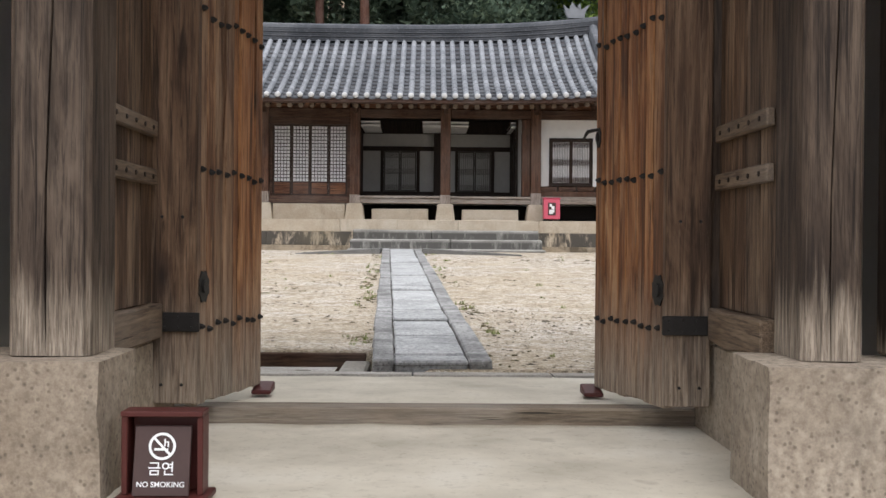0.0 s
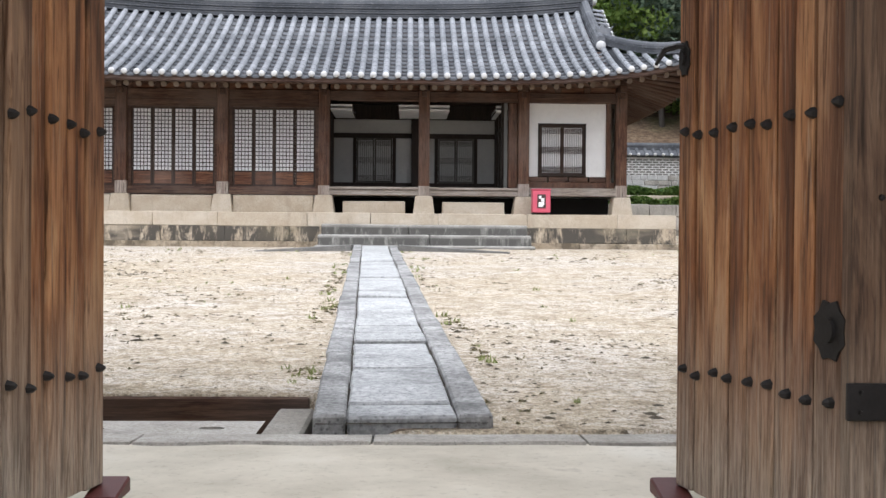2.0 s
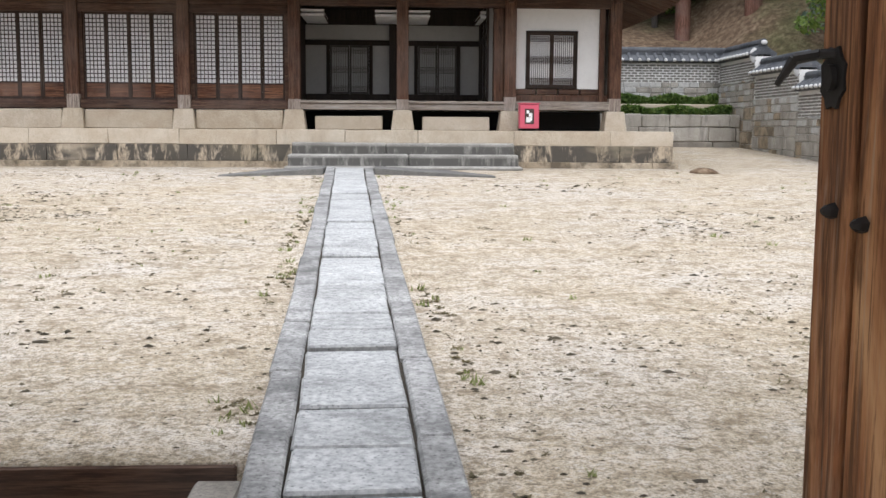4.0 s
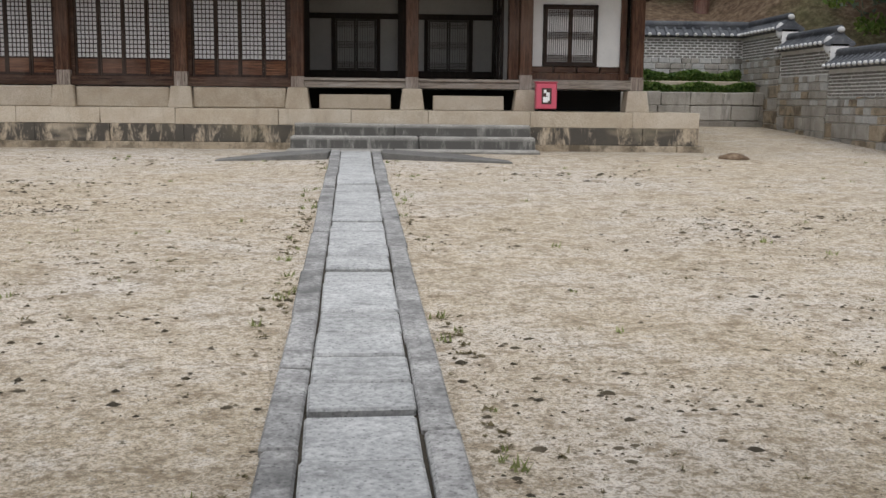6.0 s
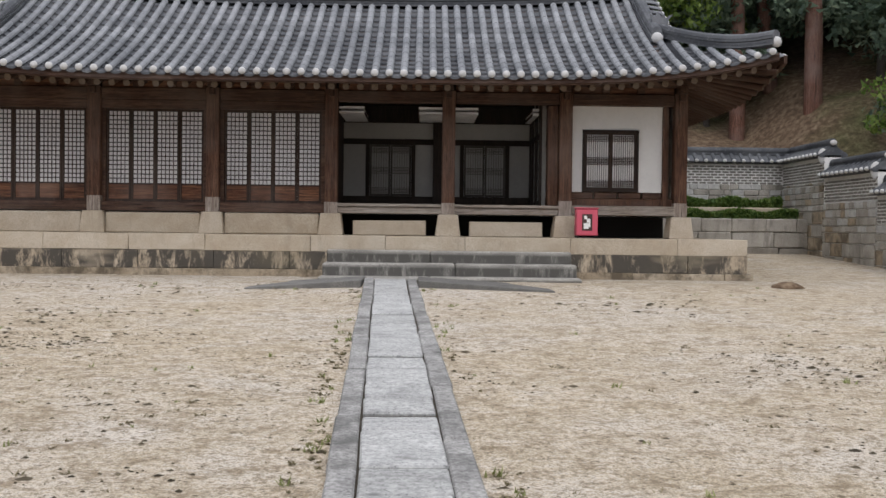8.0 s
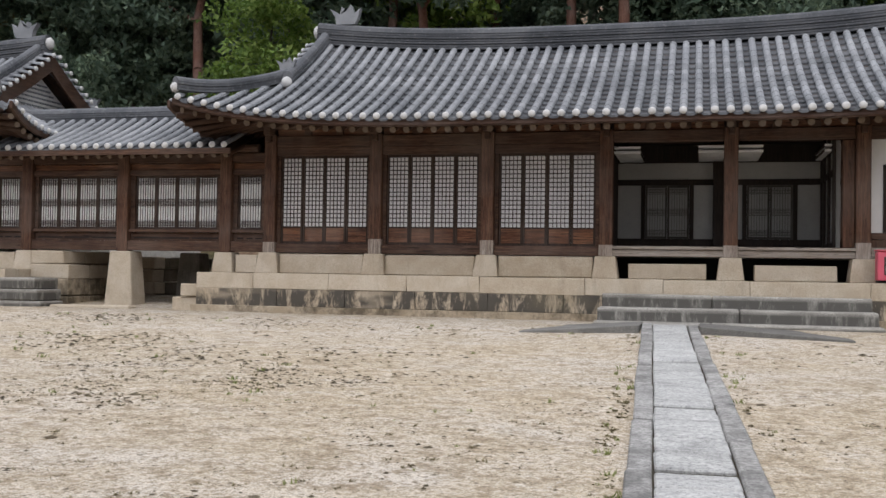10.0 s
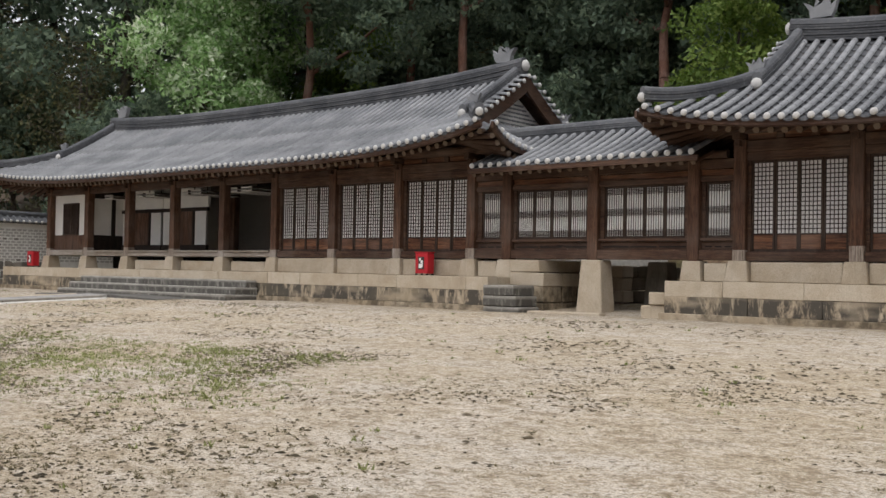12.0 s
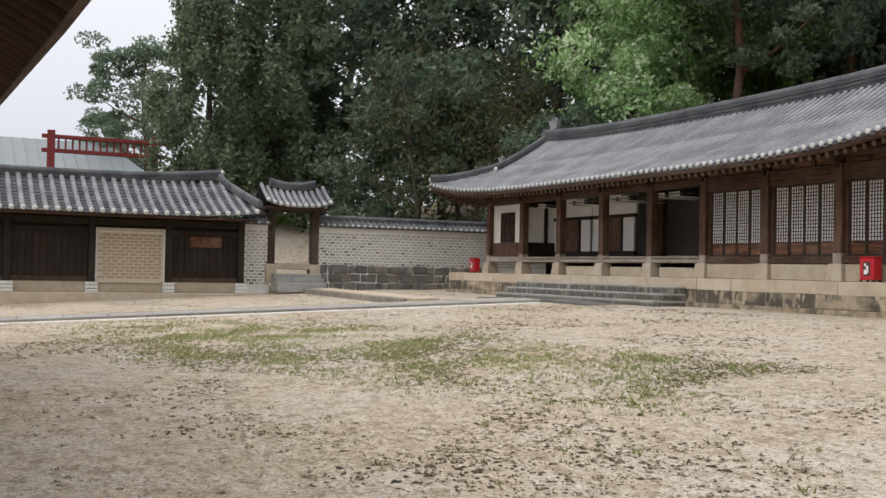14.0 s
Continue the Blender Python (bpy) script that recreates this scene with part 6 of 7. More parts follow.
def low_roof(owner, x0, x1, y_n, y_s, y_r, z_of, rise):
    """A plain two-sided tiled roof with rafters under its north eave."""
    deck = bmesh.new()
    n_ = max(2, int((x1 - x0) / 1.2))
    cols = []
    for i in range(n_ + 1):
        x = x0 + (x1 - x0) * i / n_
        cols.append([Vector((x, y_n, z_of(x))), Vector((x, y_r, z_of(x) + rise)), Vector((x, y_s, z_of(x) + 0.05))])
    for dz in (0.0, 0.1):
        vg = [[deck.verts.new(p + Vector((0, 0, dz))) for p in c] for c in cols]
        for c0, c1 in zip(vg, vg[1:]):
            for k in range(2):
                deck.faces.new((c0[k], c1[k], c1[k + 1], c0[k + 1]))
    roof = part("roof", deck, M_EAVE, owner, "boarded eave")
    m_ = int((x1 - x0) / 0.33)
    for i in range(m_):
        x = x0 + (i + 0.5) * (x1 - x0) / m_
        lay_rafter(roof, (x, y_n - 0.08, z_of(x) - 0.07), (x, y_n - 1.5, z_of(x) - 0.07 + rise * 1.42 / (y_n - y_r)), 0.055)
        for y_e, y_t in ((y_n + 0.06, y_r), (y_s - 0.05, y_r)):
            bm = bmesh.new()
            lay_row(bm, [(x, y_e, z_of(x) + 0.12), (x, y_t, z_of(x) + rise + 0.13)], 0.085, 0.35)
            part("tile_rib", bm, M_TILE, roof)
    bm = bmesh.new()
    ridge_bar(bm, [Vector((x, y_r, z_of(x) + rise + 0.1)) for x in np.linspace(x0, x1, 9)], 0.34, 0.3, 5)
    part("ridge", bm, M_PANTILE, roof)
    bm = bmesh.new()
    sweep(bm, [(x, y_n - 0.02, z_of(x)) for x in np.linspace(x0, x1, 15)], [(-0.03, -0.04), (0.03, -0.04), (0.03, 0.1), (-0.03, 0.1)])
    part("eave_board", bm, M_BEAM, roof)


low_roof(south, -18.5, -2.3, 6.96, 2.6, 4.8, s_eave, 1.15)
low_roof(south, 2.3, 9.5, 7.1, 2.6, 4.8, s_eave, 1.15)
low_roof(gate, -2.5, 2.5, 6.5, 3.0, 4.75, lambda x: 4.75, 0.9)


# ---- brick walls, gatehouse and small gate on the west side ----
def brick_field(parent, along, x, y0, y1, z0, z1, mat_at, bw, bh, face, depth=0.02, seed=0, group=1):
    """Bricks standing proud of the mortar of a wall. along: 'y' or 'x'; face: which way they look."""
    rnd = random.Random(seed)
    bms = {}
    r_ = 0
    z = z0
    while z + bh * 0.9 < z1:
        y = y0 + (bw * 0.5 if r_ % 2 else 0)
        while y < y1 - 0.05:
            ln = min(bw * rnd.uniform(0.88, 1.0), y1 - y)
            m = mat_at(z, rnd)
            bm = bms.setdefault(m.name, (bmesh.new(), m))[0]
            dp = depth * rnd.uniform(0.6, 1.2)
            a, b = sorted((x, x + face * dp))
            hb = bh * rnd.uniform(0.6, 0.7)
            if along == "y":
                box(bm, a, b, y, y + ln - bh * 0.35, z, z + hb)
            else:
                box(bm, y, y + ln - bh * 0.35, a, b, z, z + hb)
            y += bw
        z += bh
        r_ += 1
    for bm, m in bms.values():
        ob = part("bricks", bm, m, parent)
        ob["kind"] = "stuff"


def coping(parent, along, x, y0, y1, z, half=0.42, spacing=0.24, face=1):
    """A little tiled roof on a wall."""
    n_ = max(2, int((y1 - y0) / spacing))

    def P(u, w, h):
        return Vector((x + w, u, h)) if along == "y" else Vector((u, x + w, h))

    bm = bmesh.new()
    vg = []
    for u in (y0, y1):
        vg.append([bm.verts.new(P(u, w, z + h)) for w, h in ((-half, 0), (0, 0.24), (half, 0), (half * 0.8, -0.05), (-half * 0.8, -0.05))])
    for q in range(5):
        bm.faces.new((vg[0][q], vg[0][(q + 1) % 5], vg[1][(q + 1) % 5], vg[1][q]))
    bm.faces.new(vg[0])
    bm.faces.new(vg[1][::-1])
    part("coping_bed", bm, M_PANTILE, parent)
    for i in range(n_):
        u = y0 + (i + 0.5) * (y1 - y0) / n_
        for sg in (-1, 1):
            bm = bmesh.new()
            lay_row(bm, [P(u, sg * (half + 0.02), z), P(u, 0, z + 0.25)], 0.055, 0.25)
            part("coping_tile", bm, M_PANTILE, parent)
        put("coping_end", CAP, parent, Matrix.Translation(P(u, face * (half + 0.02), z + 0.02)) @ Matrix.Diagonal((0.052, 0.052, 0.048, 1)))
    bm = bmesh.new()
    ridge_bar(bm, [P(y0, 0, z + 0.2), P((y0 + y1) / 2, 0, z + 0.2), P(y1, 0, z + 0.2)], 0.2, 0.12, 3)
    part("coping_ridge", bm, M_PANTILE, parent)


def west_mat(z, rnd):
    return M_BRICK if rnd.random() < 0.08 else M_BRICK_PALE


WXF = -36.3
for nm, y0, y1 in (("wall_west", 18.95, 31.5), ("wall_west", 16.2, 17.15)):
    ww = thing(nm, (WXF, (y0 + y1) / 2, 1.2), "white-mortared grey brick yard wall with a tiled coping", "wall", kind="structure")
    block("core", M_MORTAR, ww, WXF - 0.35, WXF, y0, y1, 1.0, 3.6, 0)
    brick_field(ww, "y", WXF, y0, y1, 2.22 if y0 > 18 else 1.45, 3.5, west_mat, 0.215, 0.11, 1, 0.012, 3)
    if y0 > 18:
        rw = random.Random(6)
        z = 1.3
        for zz in (1.25, 1.58, 1.9):
            y = y0
            while y < min(y1, 26.5):
                ln = rw.uniform(0.22, 0.6)
                rough_block("stone", M_FIELD if rw.random() < 0.3 else M_APRON, ww, WXF - 0.05, WXF + rw.uniform(0.03, 0.09), y, min(y + ln, y1) - 0.025, zz, zz + rw.uniform(0.27, 0.31), 0.03, 0.03, int(y * 10))
                y += ln
    coping(ww, "y", WXF - 0.17, y0, y1, 3.66, 0.36)

sg_ = thing("small_gate", (WXF, 18.0, 1.6), "narrow tiled side gate standing open in the yard wall", "gate", kind="structure")
for y in (17.2, 18.88):
    block("post", M_GREYWOOD, sg_, WXF - 0.3, WXF + 0.05, y - 0.13, y + 0.13, 2.2, 4.3, 0.01)
    block("post_foot", M_GRANITE, sg_, WXF - 0.35, WXF + 0.1, y - 0.2, y + 0.2, 1.5, 2.2, 0.02)
block("lintel", M_GREYWOOD, sg_, WXF - 0.25, WXF, 17.05, 19.05, 4.1, 4.3, 0.01)
block("threshold", M_GRANITE, sg_, WXF - 0.3, WXF + 0.05, 17.4, 18.7, 2.0, 2.25, 0.02)
for k in range(3):
    rough_block("step", M_GRANITE_GREY, sg_, WXF + 0.1 + 0.3 * k, WXF + 0.42 + 0.3 * k, 17.2, 19.0, 1.2, 1.86 - 0.17 * k, 0.01, 0.015, k)
g_rows = []
for sd in (-1, 1):
    for i in range(11):
        y = 16.72 + 2.58 * (i + 0.5) / 11
        lf = 0.22 * abs((y - 18.01) / 1.3) ** 3
        g_rows.append((sd, [Vector((WXF - 0.15 + sd * 0.95 * (1 - s), y, 4.28 + lf + 0.62 * g_of(s))) for s in (0, 0.5, 1)]))
bm = bmesh.new()
for (s0, a_), (s1, b_) in zip(g_rows, g_rows[1:]):
    if s0 == s1:
        lay_pan(bm, a_, b_)
g_roof = part("roof", bm, M_PANTILE, sg_, "small tiled roof")
for sd, row in g_rows:
    bm = bmesh.new()
    lay_row(bm, [p + Vector((0, 0, 0.02)) for p in row], 0.08)
    part("tile_rib", bm, M_TILE, g_roof)
    put("eave_end", CAP, g_roof, Matrix.Translation(row[0] + Vector((0, 0, 0.04))) @ Matrix.Diagonal((0.06, 0.08, 0.08, 1)))
bm = bmesh.new()
ridge_bar(bm, [Vector((WXF - 0.15, y, 4.9 + 0.16 * abs((y - 18.01) / 0.9) ** 2)) for y in np.linspace(17.15, 18.87, 7)], 0.26, 0.2, 4)
part("ridge", bm, M_PANTILE, g_roof)
bm = bmesh.new()
box(bm, WXF - 1.0, WXF + 0.7, 16.85, 19.2, 4.2, 4.27)
part("eave_soffit", bm, M_BEAMY, sg_)

bm = bmesh.new()
bank = []
for j in range(13):
    y = 14 + 1.4 * j
    row = []
    for x, z in ((-45, 0.9), (-47.5, 2.2), (-50, 3.6), (-53, 4.35), (-58, 4.2)):
        row.append(bm.verts.new((x, y, 0.6 + (z - 0.6) * (0.35 + 0.65 * math.sin(math.pi * j / 12)) + 0.16 * math.sin(y * 2.1 + x))))
    bank.append(row)
for r0, r1 in zip(bank, bank[1:]):
    for k in range(4):
        bm.faces.new((r0[k], r1[k], r1[k + 1], r0[k + 1]))
bm.normal_update()
earth_bank = thing("earth_bank", (-50, 22, 0.6), "bare pale earth bank beyond the open side gate", "bank", kind="structure")
part("slope", bm, M_EARTH, earth_bank, "", 0, True)

lodge = thing("west_lodge", (-36.2, 12, 1.0), "low tiled timber lodge with plank doors and a buff brick panel", "building")
LX = -36.0
rough_block("base_stone", M_GRANITE, lodge, LX - 3.5, LX + 0.55, 4.2, 16.4, 0.7, 1.13, 0.01, 0.02, 1)
rough_block("plinth_course", M_GRANITE, lodge, LX - 3.4, LX - 0.05, 4.4, 16.2, 1.13, 1.5, 0.01, 0.02, 2)
for y in (5.8, 8.35, 10.95, 13.48, 16.0):
    block("column", M_DARKWOOD, lodge, LX - 0.1, LX + 0.12, y - 0.11, y + 0.11, 1.5, 3.75, 0.01)
    for dz in (0, 0.12, 0.24):
        block("brick_pad", M_MORTAR, lodge, LX - 0.02, LX + 0.16, y - 0.2, y + 0.2, 1.135 + dz, 1.235 + dz, 0.01)
block("head_beam", M_DARKWOOD, lodge, LX - 0.06, LX + 0.08, 4.4, 16.1, 3.4, 3.62, 0.01)
block("core_wall", M_DARKWOOD, lodge, LX - 0.25, LX - 0.12, 4.4, 16.1, 1.5, 3.7, 0)
block("back_wall", M_PLASTER, lodge, LX - 3.4, LX - 3.25, 4.4, 16.2, 1.1, 3.8, 0)
block("end_wall", M_GRANITE, lodge, LX - 3.3, LX - 0.1, 16.0, 16.15, 1.1, 3.8, 0)
for ya, yb in ((5.9, 8.24), (8.46, 10.84), (13.59, 15.89)):
    block("rail", M_GREYWOOD, lodge, LX - 0.1, LX - 0.02, ya, yb, 1.5, 1.66, 0.008)
    ym = (ya + yb) / 2
    y = ya
    while y < yb - 0.05:
        inside = abs(y + 0.11 - ym) < 0.62
        mat = M_DARKWOOD
        block("plank", mat, lodge, LX - 0.11 + (0.03 if inside else 0), LX - 0.04 + (0.03 if inside else 0), y + 0.004, min(y + 0.22, yb) - 0.004, 1.665, 3.1, 0.006)
        y += 0.22
    for z in (2.25, 2.6):
        block("batten", M_DARKWOOD, lodge, LX - 0.035, LX + 0.005, ya, ym - 0.64, z, z + 0.07, 0.004)
        block("batten", M_DARKWOOD, lodge, LX - 0.035, LX + 0.005, ym + 0.64, yb, z, z + 0.07, 0.004)
    block("door_head", M_DARKWOOD, lodge, LX - 0.1, LX, ya, yb, 3.105, 3.3, 0.006)
block("orange_board", M_PANEL, lodge, LX + 0.0, LX + 0.02, 14.2, 15.3, 2.72, 3.08, 0.004)
block("brick_core", M_MORTAR_BUFF, lodge, LX - 0.1, LX + 0.0, 11.07, 13.36, 1.45, 3.3, 0.004)
brick_field(lodge, "y", LX, 11.15, 13.28, 1.6, 3.2, lambda z, r_: M_BRICK_BUFF, 0.3, 0.11, 1, 0.015, 9)
for ya_, yb_, za_, zb_ in ((11.07, 11.13, 1.5, 3.3), (13.30, 13.36, 1.5, 3.3), (11.13, 13.30, 3.14, 3.19)):
    block("white_border", M_MORTAR, lodge, LX + 0.001, LX + 0.02, ya_, yb_, za_, zb_, 0.002)
l_rows = []
for sd in (1, -1):
    n_ = 38
    for i in range(n_):
        y = 3.4 + 13.05 * (i + 0.5) / n_
        lf = 0.3 * max(0, (y - 12.5) / 4.5) ** 3
        cut = 1.0 if y < 15.5 else 1.0 - 0.55 * (y - 15.5)
        l_rows.append((sd, [Vector((LX - 1.6 + sd * (2.65 * (1 - s * cut)), y, 3.78 + lf + 1.3 * g_of(s * cut))) for s in (0, 0.25, 0.5, 0.75, 1)]))
bm = bmesh.new()
for (s0, a_), (s1, b_) in zip(l_rows, l_rows[1:]):
    if s0 == s1:
        lay_pan(bm, a_, b_)
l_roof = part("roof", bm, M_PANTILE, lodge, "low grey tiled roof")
for sd, row in l_rows:
    bm = bmesh.new()
    lay_row(bm, [p + Vector((0, 0, 0.02)) for p in row], 0.088)
    part("tile_rib", bm, M_TILE, l_roof)
    put("eave_end", CAP, l_roof, Matrix.Translation(row[0] + Vector((0, 0, 0.04))) @ Matrix.Diagonal((0.07, 0.088, 0.088, 1)))
bm = bmesh.new()
ridge_bar(bm, [Vector((LX - 1.6, y, 5.02 + 0.32 * abs((y - 9.5) / 6.4) ** 3)) for y in np.linspace(3.4, 15.6, 13)], 0.28, 0.22, 5)
part("ridge", bm, M_PANTILE, l_roof)
bm = bmesh.new()
ridge_bar(bm, [Vector((LX - 1.6 + 2.6 * f, 15.55 + 0.85 * f, 5.3 - 1.15 * f ** 0.8)) for f in np.linspace(0, 1, 6)], 0.22, 0.16, 3)
part("hip_ridge", bm, M_PANTILE, l_roof)
mortar_lump(l_roof, Vector((LX - 1.6, 15.65, 5.5)), 0.12)
bm = bmesh.new()
box(bm, LX - 3.9, LX + 0.95, 3.5, 16.3, 3.66, 3.72)
part("eave_soffit", bm, M_BEAMY, lodge)

# ---- west path, kerbed, with the branch to the side gate ----
wpath = thing("west_path", (-25.5, 14, 1.0), "kerbed stone path crossing the yard to the long hall", "path", kind="structure")


def strip(name, mat, a, b, w, up, parent, n_=1, zlow=-0.1):
    a, b = Vector((*a, 0)), Vector((*b, 0))
    d = (b - a).normalized()
    s = Vector((-d.y, d.x, 0)) * (w / 2)
    for i in range(n_):
        p, q = a.lerp(b, i / n_) + d * 0.008, a.lerp(b, (i + 1) / n_) - d * 0.008
        bm = bmesh.new()
        vs = [bm.verts.new((v.x, v.y, ground_z(v.x, v.y) + h)) for h in (zlow, up) for v in (p - s, q - s, q + s, p + s)]
        for f in ((3, 2, 1, 0), (4, 5, 6, 7), (0, 1, 5, 4), (1, 2, 6, 5), (2, 3, 7, 6), (3, 0, 4, 7)):
            bm.faces.new([vs[k_] for k_ in f])
        part(name, bm, mat, parent, "", 0.01)


strip("kerb", M_FIELD, (-25.05, 7.0), (-23.55, 20.6), 0.16, 0.08, wpath, 11)
strip("kerb_edge", M_MORTAR, (-24.86, 7.0), (-23.36, 20.6), 0.14, 0.03, wpath, 11)
strip("kerb", M_GRANITE, (-26.35, 7.0), (-24.75, 20.6), 0.16, 0.10, wpath, 11)
strip("slab", M_GRANITE_GREY, (-25.7, 7.0), (-24.15, 20.9), 1.0, 0.085, wpath, 14)
strip("kerb", M_FIELD, (-35.2, 18.2), (-25.4, 17.6), 0.2, 0.16, wpath, 9)
strip("kerb", M_GRANITE, (-35.2, 19.2), (-25.2, 18.7), 0.2, 0.12, wpath, 9)
strip("slab", M_GRANITE, (-35.2, 18.75), (-25.2, 18.2), 0.7, 0.165, wpath, 10)

# ---- east wall, stepping down the slope, and the planted terrace ----
east = thing("wall_east", (9.5, 24, 1.2), "stepped yard wall of granite blocks and pale brick with a tiled coping", "wall", kind="structure")
EX = 9.42
for y0, y1, zt in ((29.65, 32.4, 4.0), (26.8, 29.64, 3.5), (23.6, 26.79, 3.0), (20.0, 23.59, 2.65), (7.2, 19.99, 2.3)):
    block("core", M_MORTAR, east, EX, EX + 0.4, y0, y1, 0.4, zt, 0)
    rw = random.Random(int(y0))
    z = max(0.6, ground_z(9, y0) - 0.15)
    zs = zt - 0.62
    while z < zs - 0.05:
        h_ = rw.uniform(0.24, 0.34) if z < zs - 0.75 else rw.uniform(0.14, 0.19)
        if y0 > 19:
            y = y0
            while y < y1 - 0.05:
                ln = rw.uniform(0.45, 0.8) if h_ > 0.2 else rw.uniform(0.2, 0.45)
                rough_block("stone", rw.choice((M_WALLSTONE, M_WALLSTONE, M_FOOT, M_BRICK_PALE)) if h_ < 0.2 else rw.choice((M_WALLSTONE, M_FOOT)), east, EX - 0.04, EX + 0.05, y, min(y + ln, y1) - 0.015, z, min(z + h_, zs) - 0.015, 0.008, 0.015, int(z * 100))
                y += ln
        z += h_
    if y0 > 19:
        brick_field(east, "y", EX, y0, y1, zs, zt - 0.06, lambda z_, r_: M_BRICK, 0.2, 0.072, -1, 0.012, int(y0))
    coping(east, "y", EX + 0.2, y0, y1, zt, 0.36, 0.24, -1)
    mortar_lump(east, Vector((EX - 0.02, y0 + 0.06, zt - 0.02)), 0.15, (0.8, 0.35, 1.3))
    mortar_lump(east, Vector((EX + 0.2, y0 - 0.02, zt + 0.3)), 0.085, (1, 0.5, 0.8))
north = thing("wall_north", (7.5, 32.4, 1.8), "yard wall of pale brick over granite blocks under a tiled coping", "wall", kind="structure")
block("core", M_MORTAR, north, 4.0, 9.8, 32.4, 32.8, 1.6, 4.0, 0)
brick_field(north, "x", 32.4, 4.0, 9.42, 3.42, 3.95, lambda z_, r_: M_BRICK, 0.2, 0.072, -1, 0.012, 31)
rw = random.Random(77)
for zz in (2.2, 2.4, 2.6, 2.8, 2.96, 3.12, 3.27):
    x = 4.0
    hh = 0.19 if zz < 2.7 else 0.145
    while x < 9.4:
        ln = rw.uniform(0.18, 0.42)
        rough_block("stone", rw.choice((M_WALLSTONE, M_WALLSTONE, M_BRICK_PALE)), north, x, min(x + ln, 9.42) - 0.015, 32.36, 32.45, zz, zz + hh, 0.006, 0.012, int(zz * 100))
        x += ln
coping(north, "x", 32.6, 4.0, 9.9, 4.0, 0.36, 0.24, -1)
for nm, x0, x1 in (("wall_north", -8.5, 4.0), ("wall_north", -36.3, -14)):
    wn = thing(nm, ((x0 + x1) / 2, 32.5, 2), "plain brick yard wall behind the halls", "wall", kind="structure")
    block("core", M_BRICK_PALE, wn, x0, x1, 32.4, 32.8, 1.4, 4.2, 0)
terr = thing("terrace", (7.8, 30.6, 1.7), "low stone terrace of hewn granite holding two clipped hedges", "terrace", kind="structure")
for z0, z1, mat in ((1.45, 1.78, M_FIELD), (1.78, 2.16, M_WALLSTONE), (2.16, 2.5, M_WALLSTONE)):
    x = 5.6
    while x < 9.4:
        ln = rw.uniform(0.6, 1.3)
        rough_block("stone", mat, terr, x, min(x + ln, 9.4) - 0.012, 30.5, 30.95, z0, z1 - 0.01, 0.012, 0.02, int(x * 9))
        x += ln
block("bed", M_LITTER, terr, 5.6, 9.4, 30.9, 31.75, 1.5, 2.47, 0)
block("upper_step", M_GRANITE, terr, 5.6, 9.4, 31.4, 31.6, 2.4, 2.78, 0.02)
block("upper_bed", M_LITTER, terr, 5.6, 9.4, 31.6, 32.35, 1.6, 2.75, 0)


def hedge(x0, x1, y0, y1, z0, z1, seed, label):
    rh = np.random.RandomState(seed)
    n_ = 5200
    c = np.stack([rh.uniform(x0, x1, n_), rh.uniform(y0, y1, n_), z0 + (z1 - z0) * rh.uniform(0, 1, n_) ** 0.7], 1)
    c[:, 2] += 0.05 * np.sin(c[:, 0] * 5) * (c[:, 2] - z0) / (z1 - z0)
    ob = leaves("hedge", c, 0.035, 0.07, rh, M_HEDGE, None)
    return tagged(ob, label, "hedge", "terrace hedges")


def leaves(name, centres, s0, s1, rnd, mat, parent, flat=0.0, long=1.4):
    """One mesh of small leaf quads with random turns round the given centres."""
    n_ = len(centres)
    v = leaf_verts(centres, s0, s1, rnd, flat, long)
    me = bpy.data.meshes.new(name)
    me.from_pydata(v.reshape(-1, 3).tolist(), [], np.arange(n_ * 3).reshape(-1, 3).tolist())
    me.materials.append(mat)
    return put(name, me, parent)


def leaf_verts(centres, s0, s1, rnd, flat, long):
    n_ = len(centres)
    u = rnd.normal(size=(n_, 3))
    if flat:
        u[:, 2] *= 1 - flat
    u /= np.linalg.norm(u, axis=1)[:, None]
    w = np.cross(u, rnd.normal(size=(n_, 3)))
    w /= np.linalg.norm(w, axis=1)[:, None]
    s = rnd.uniform(s0, s1, n_)[:, None]
    a, b = u * s * long, w * s * 0.6
    return np.stack([centres - a * 0.8, centres + a * 0.6 + b, centres + a * 0.6 - b], 1)


hedge(5.7, 9.3, 30.95, 31.35, 2.46, 2.69, 1, "low clipped green hedge on the lower terrace bed")
hedge(5.7, 9.15, 31.62, 32.0, 2.77, 3.01, 2, "low clipped green hedge on the upper terrace bed")

# ---- trees ----
EYE_END = (-0.3, 6.1)


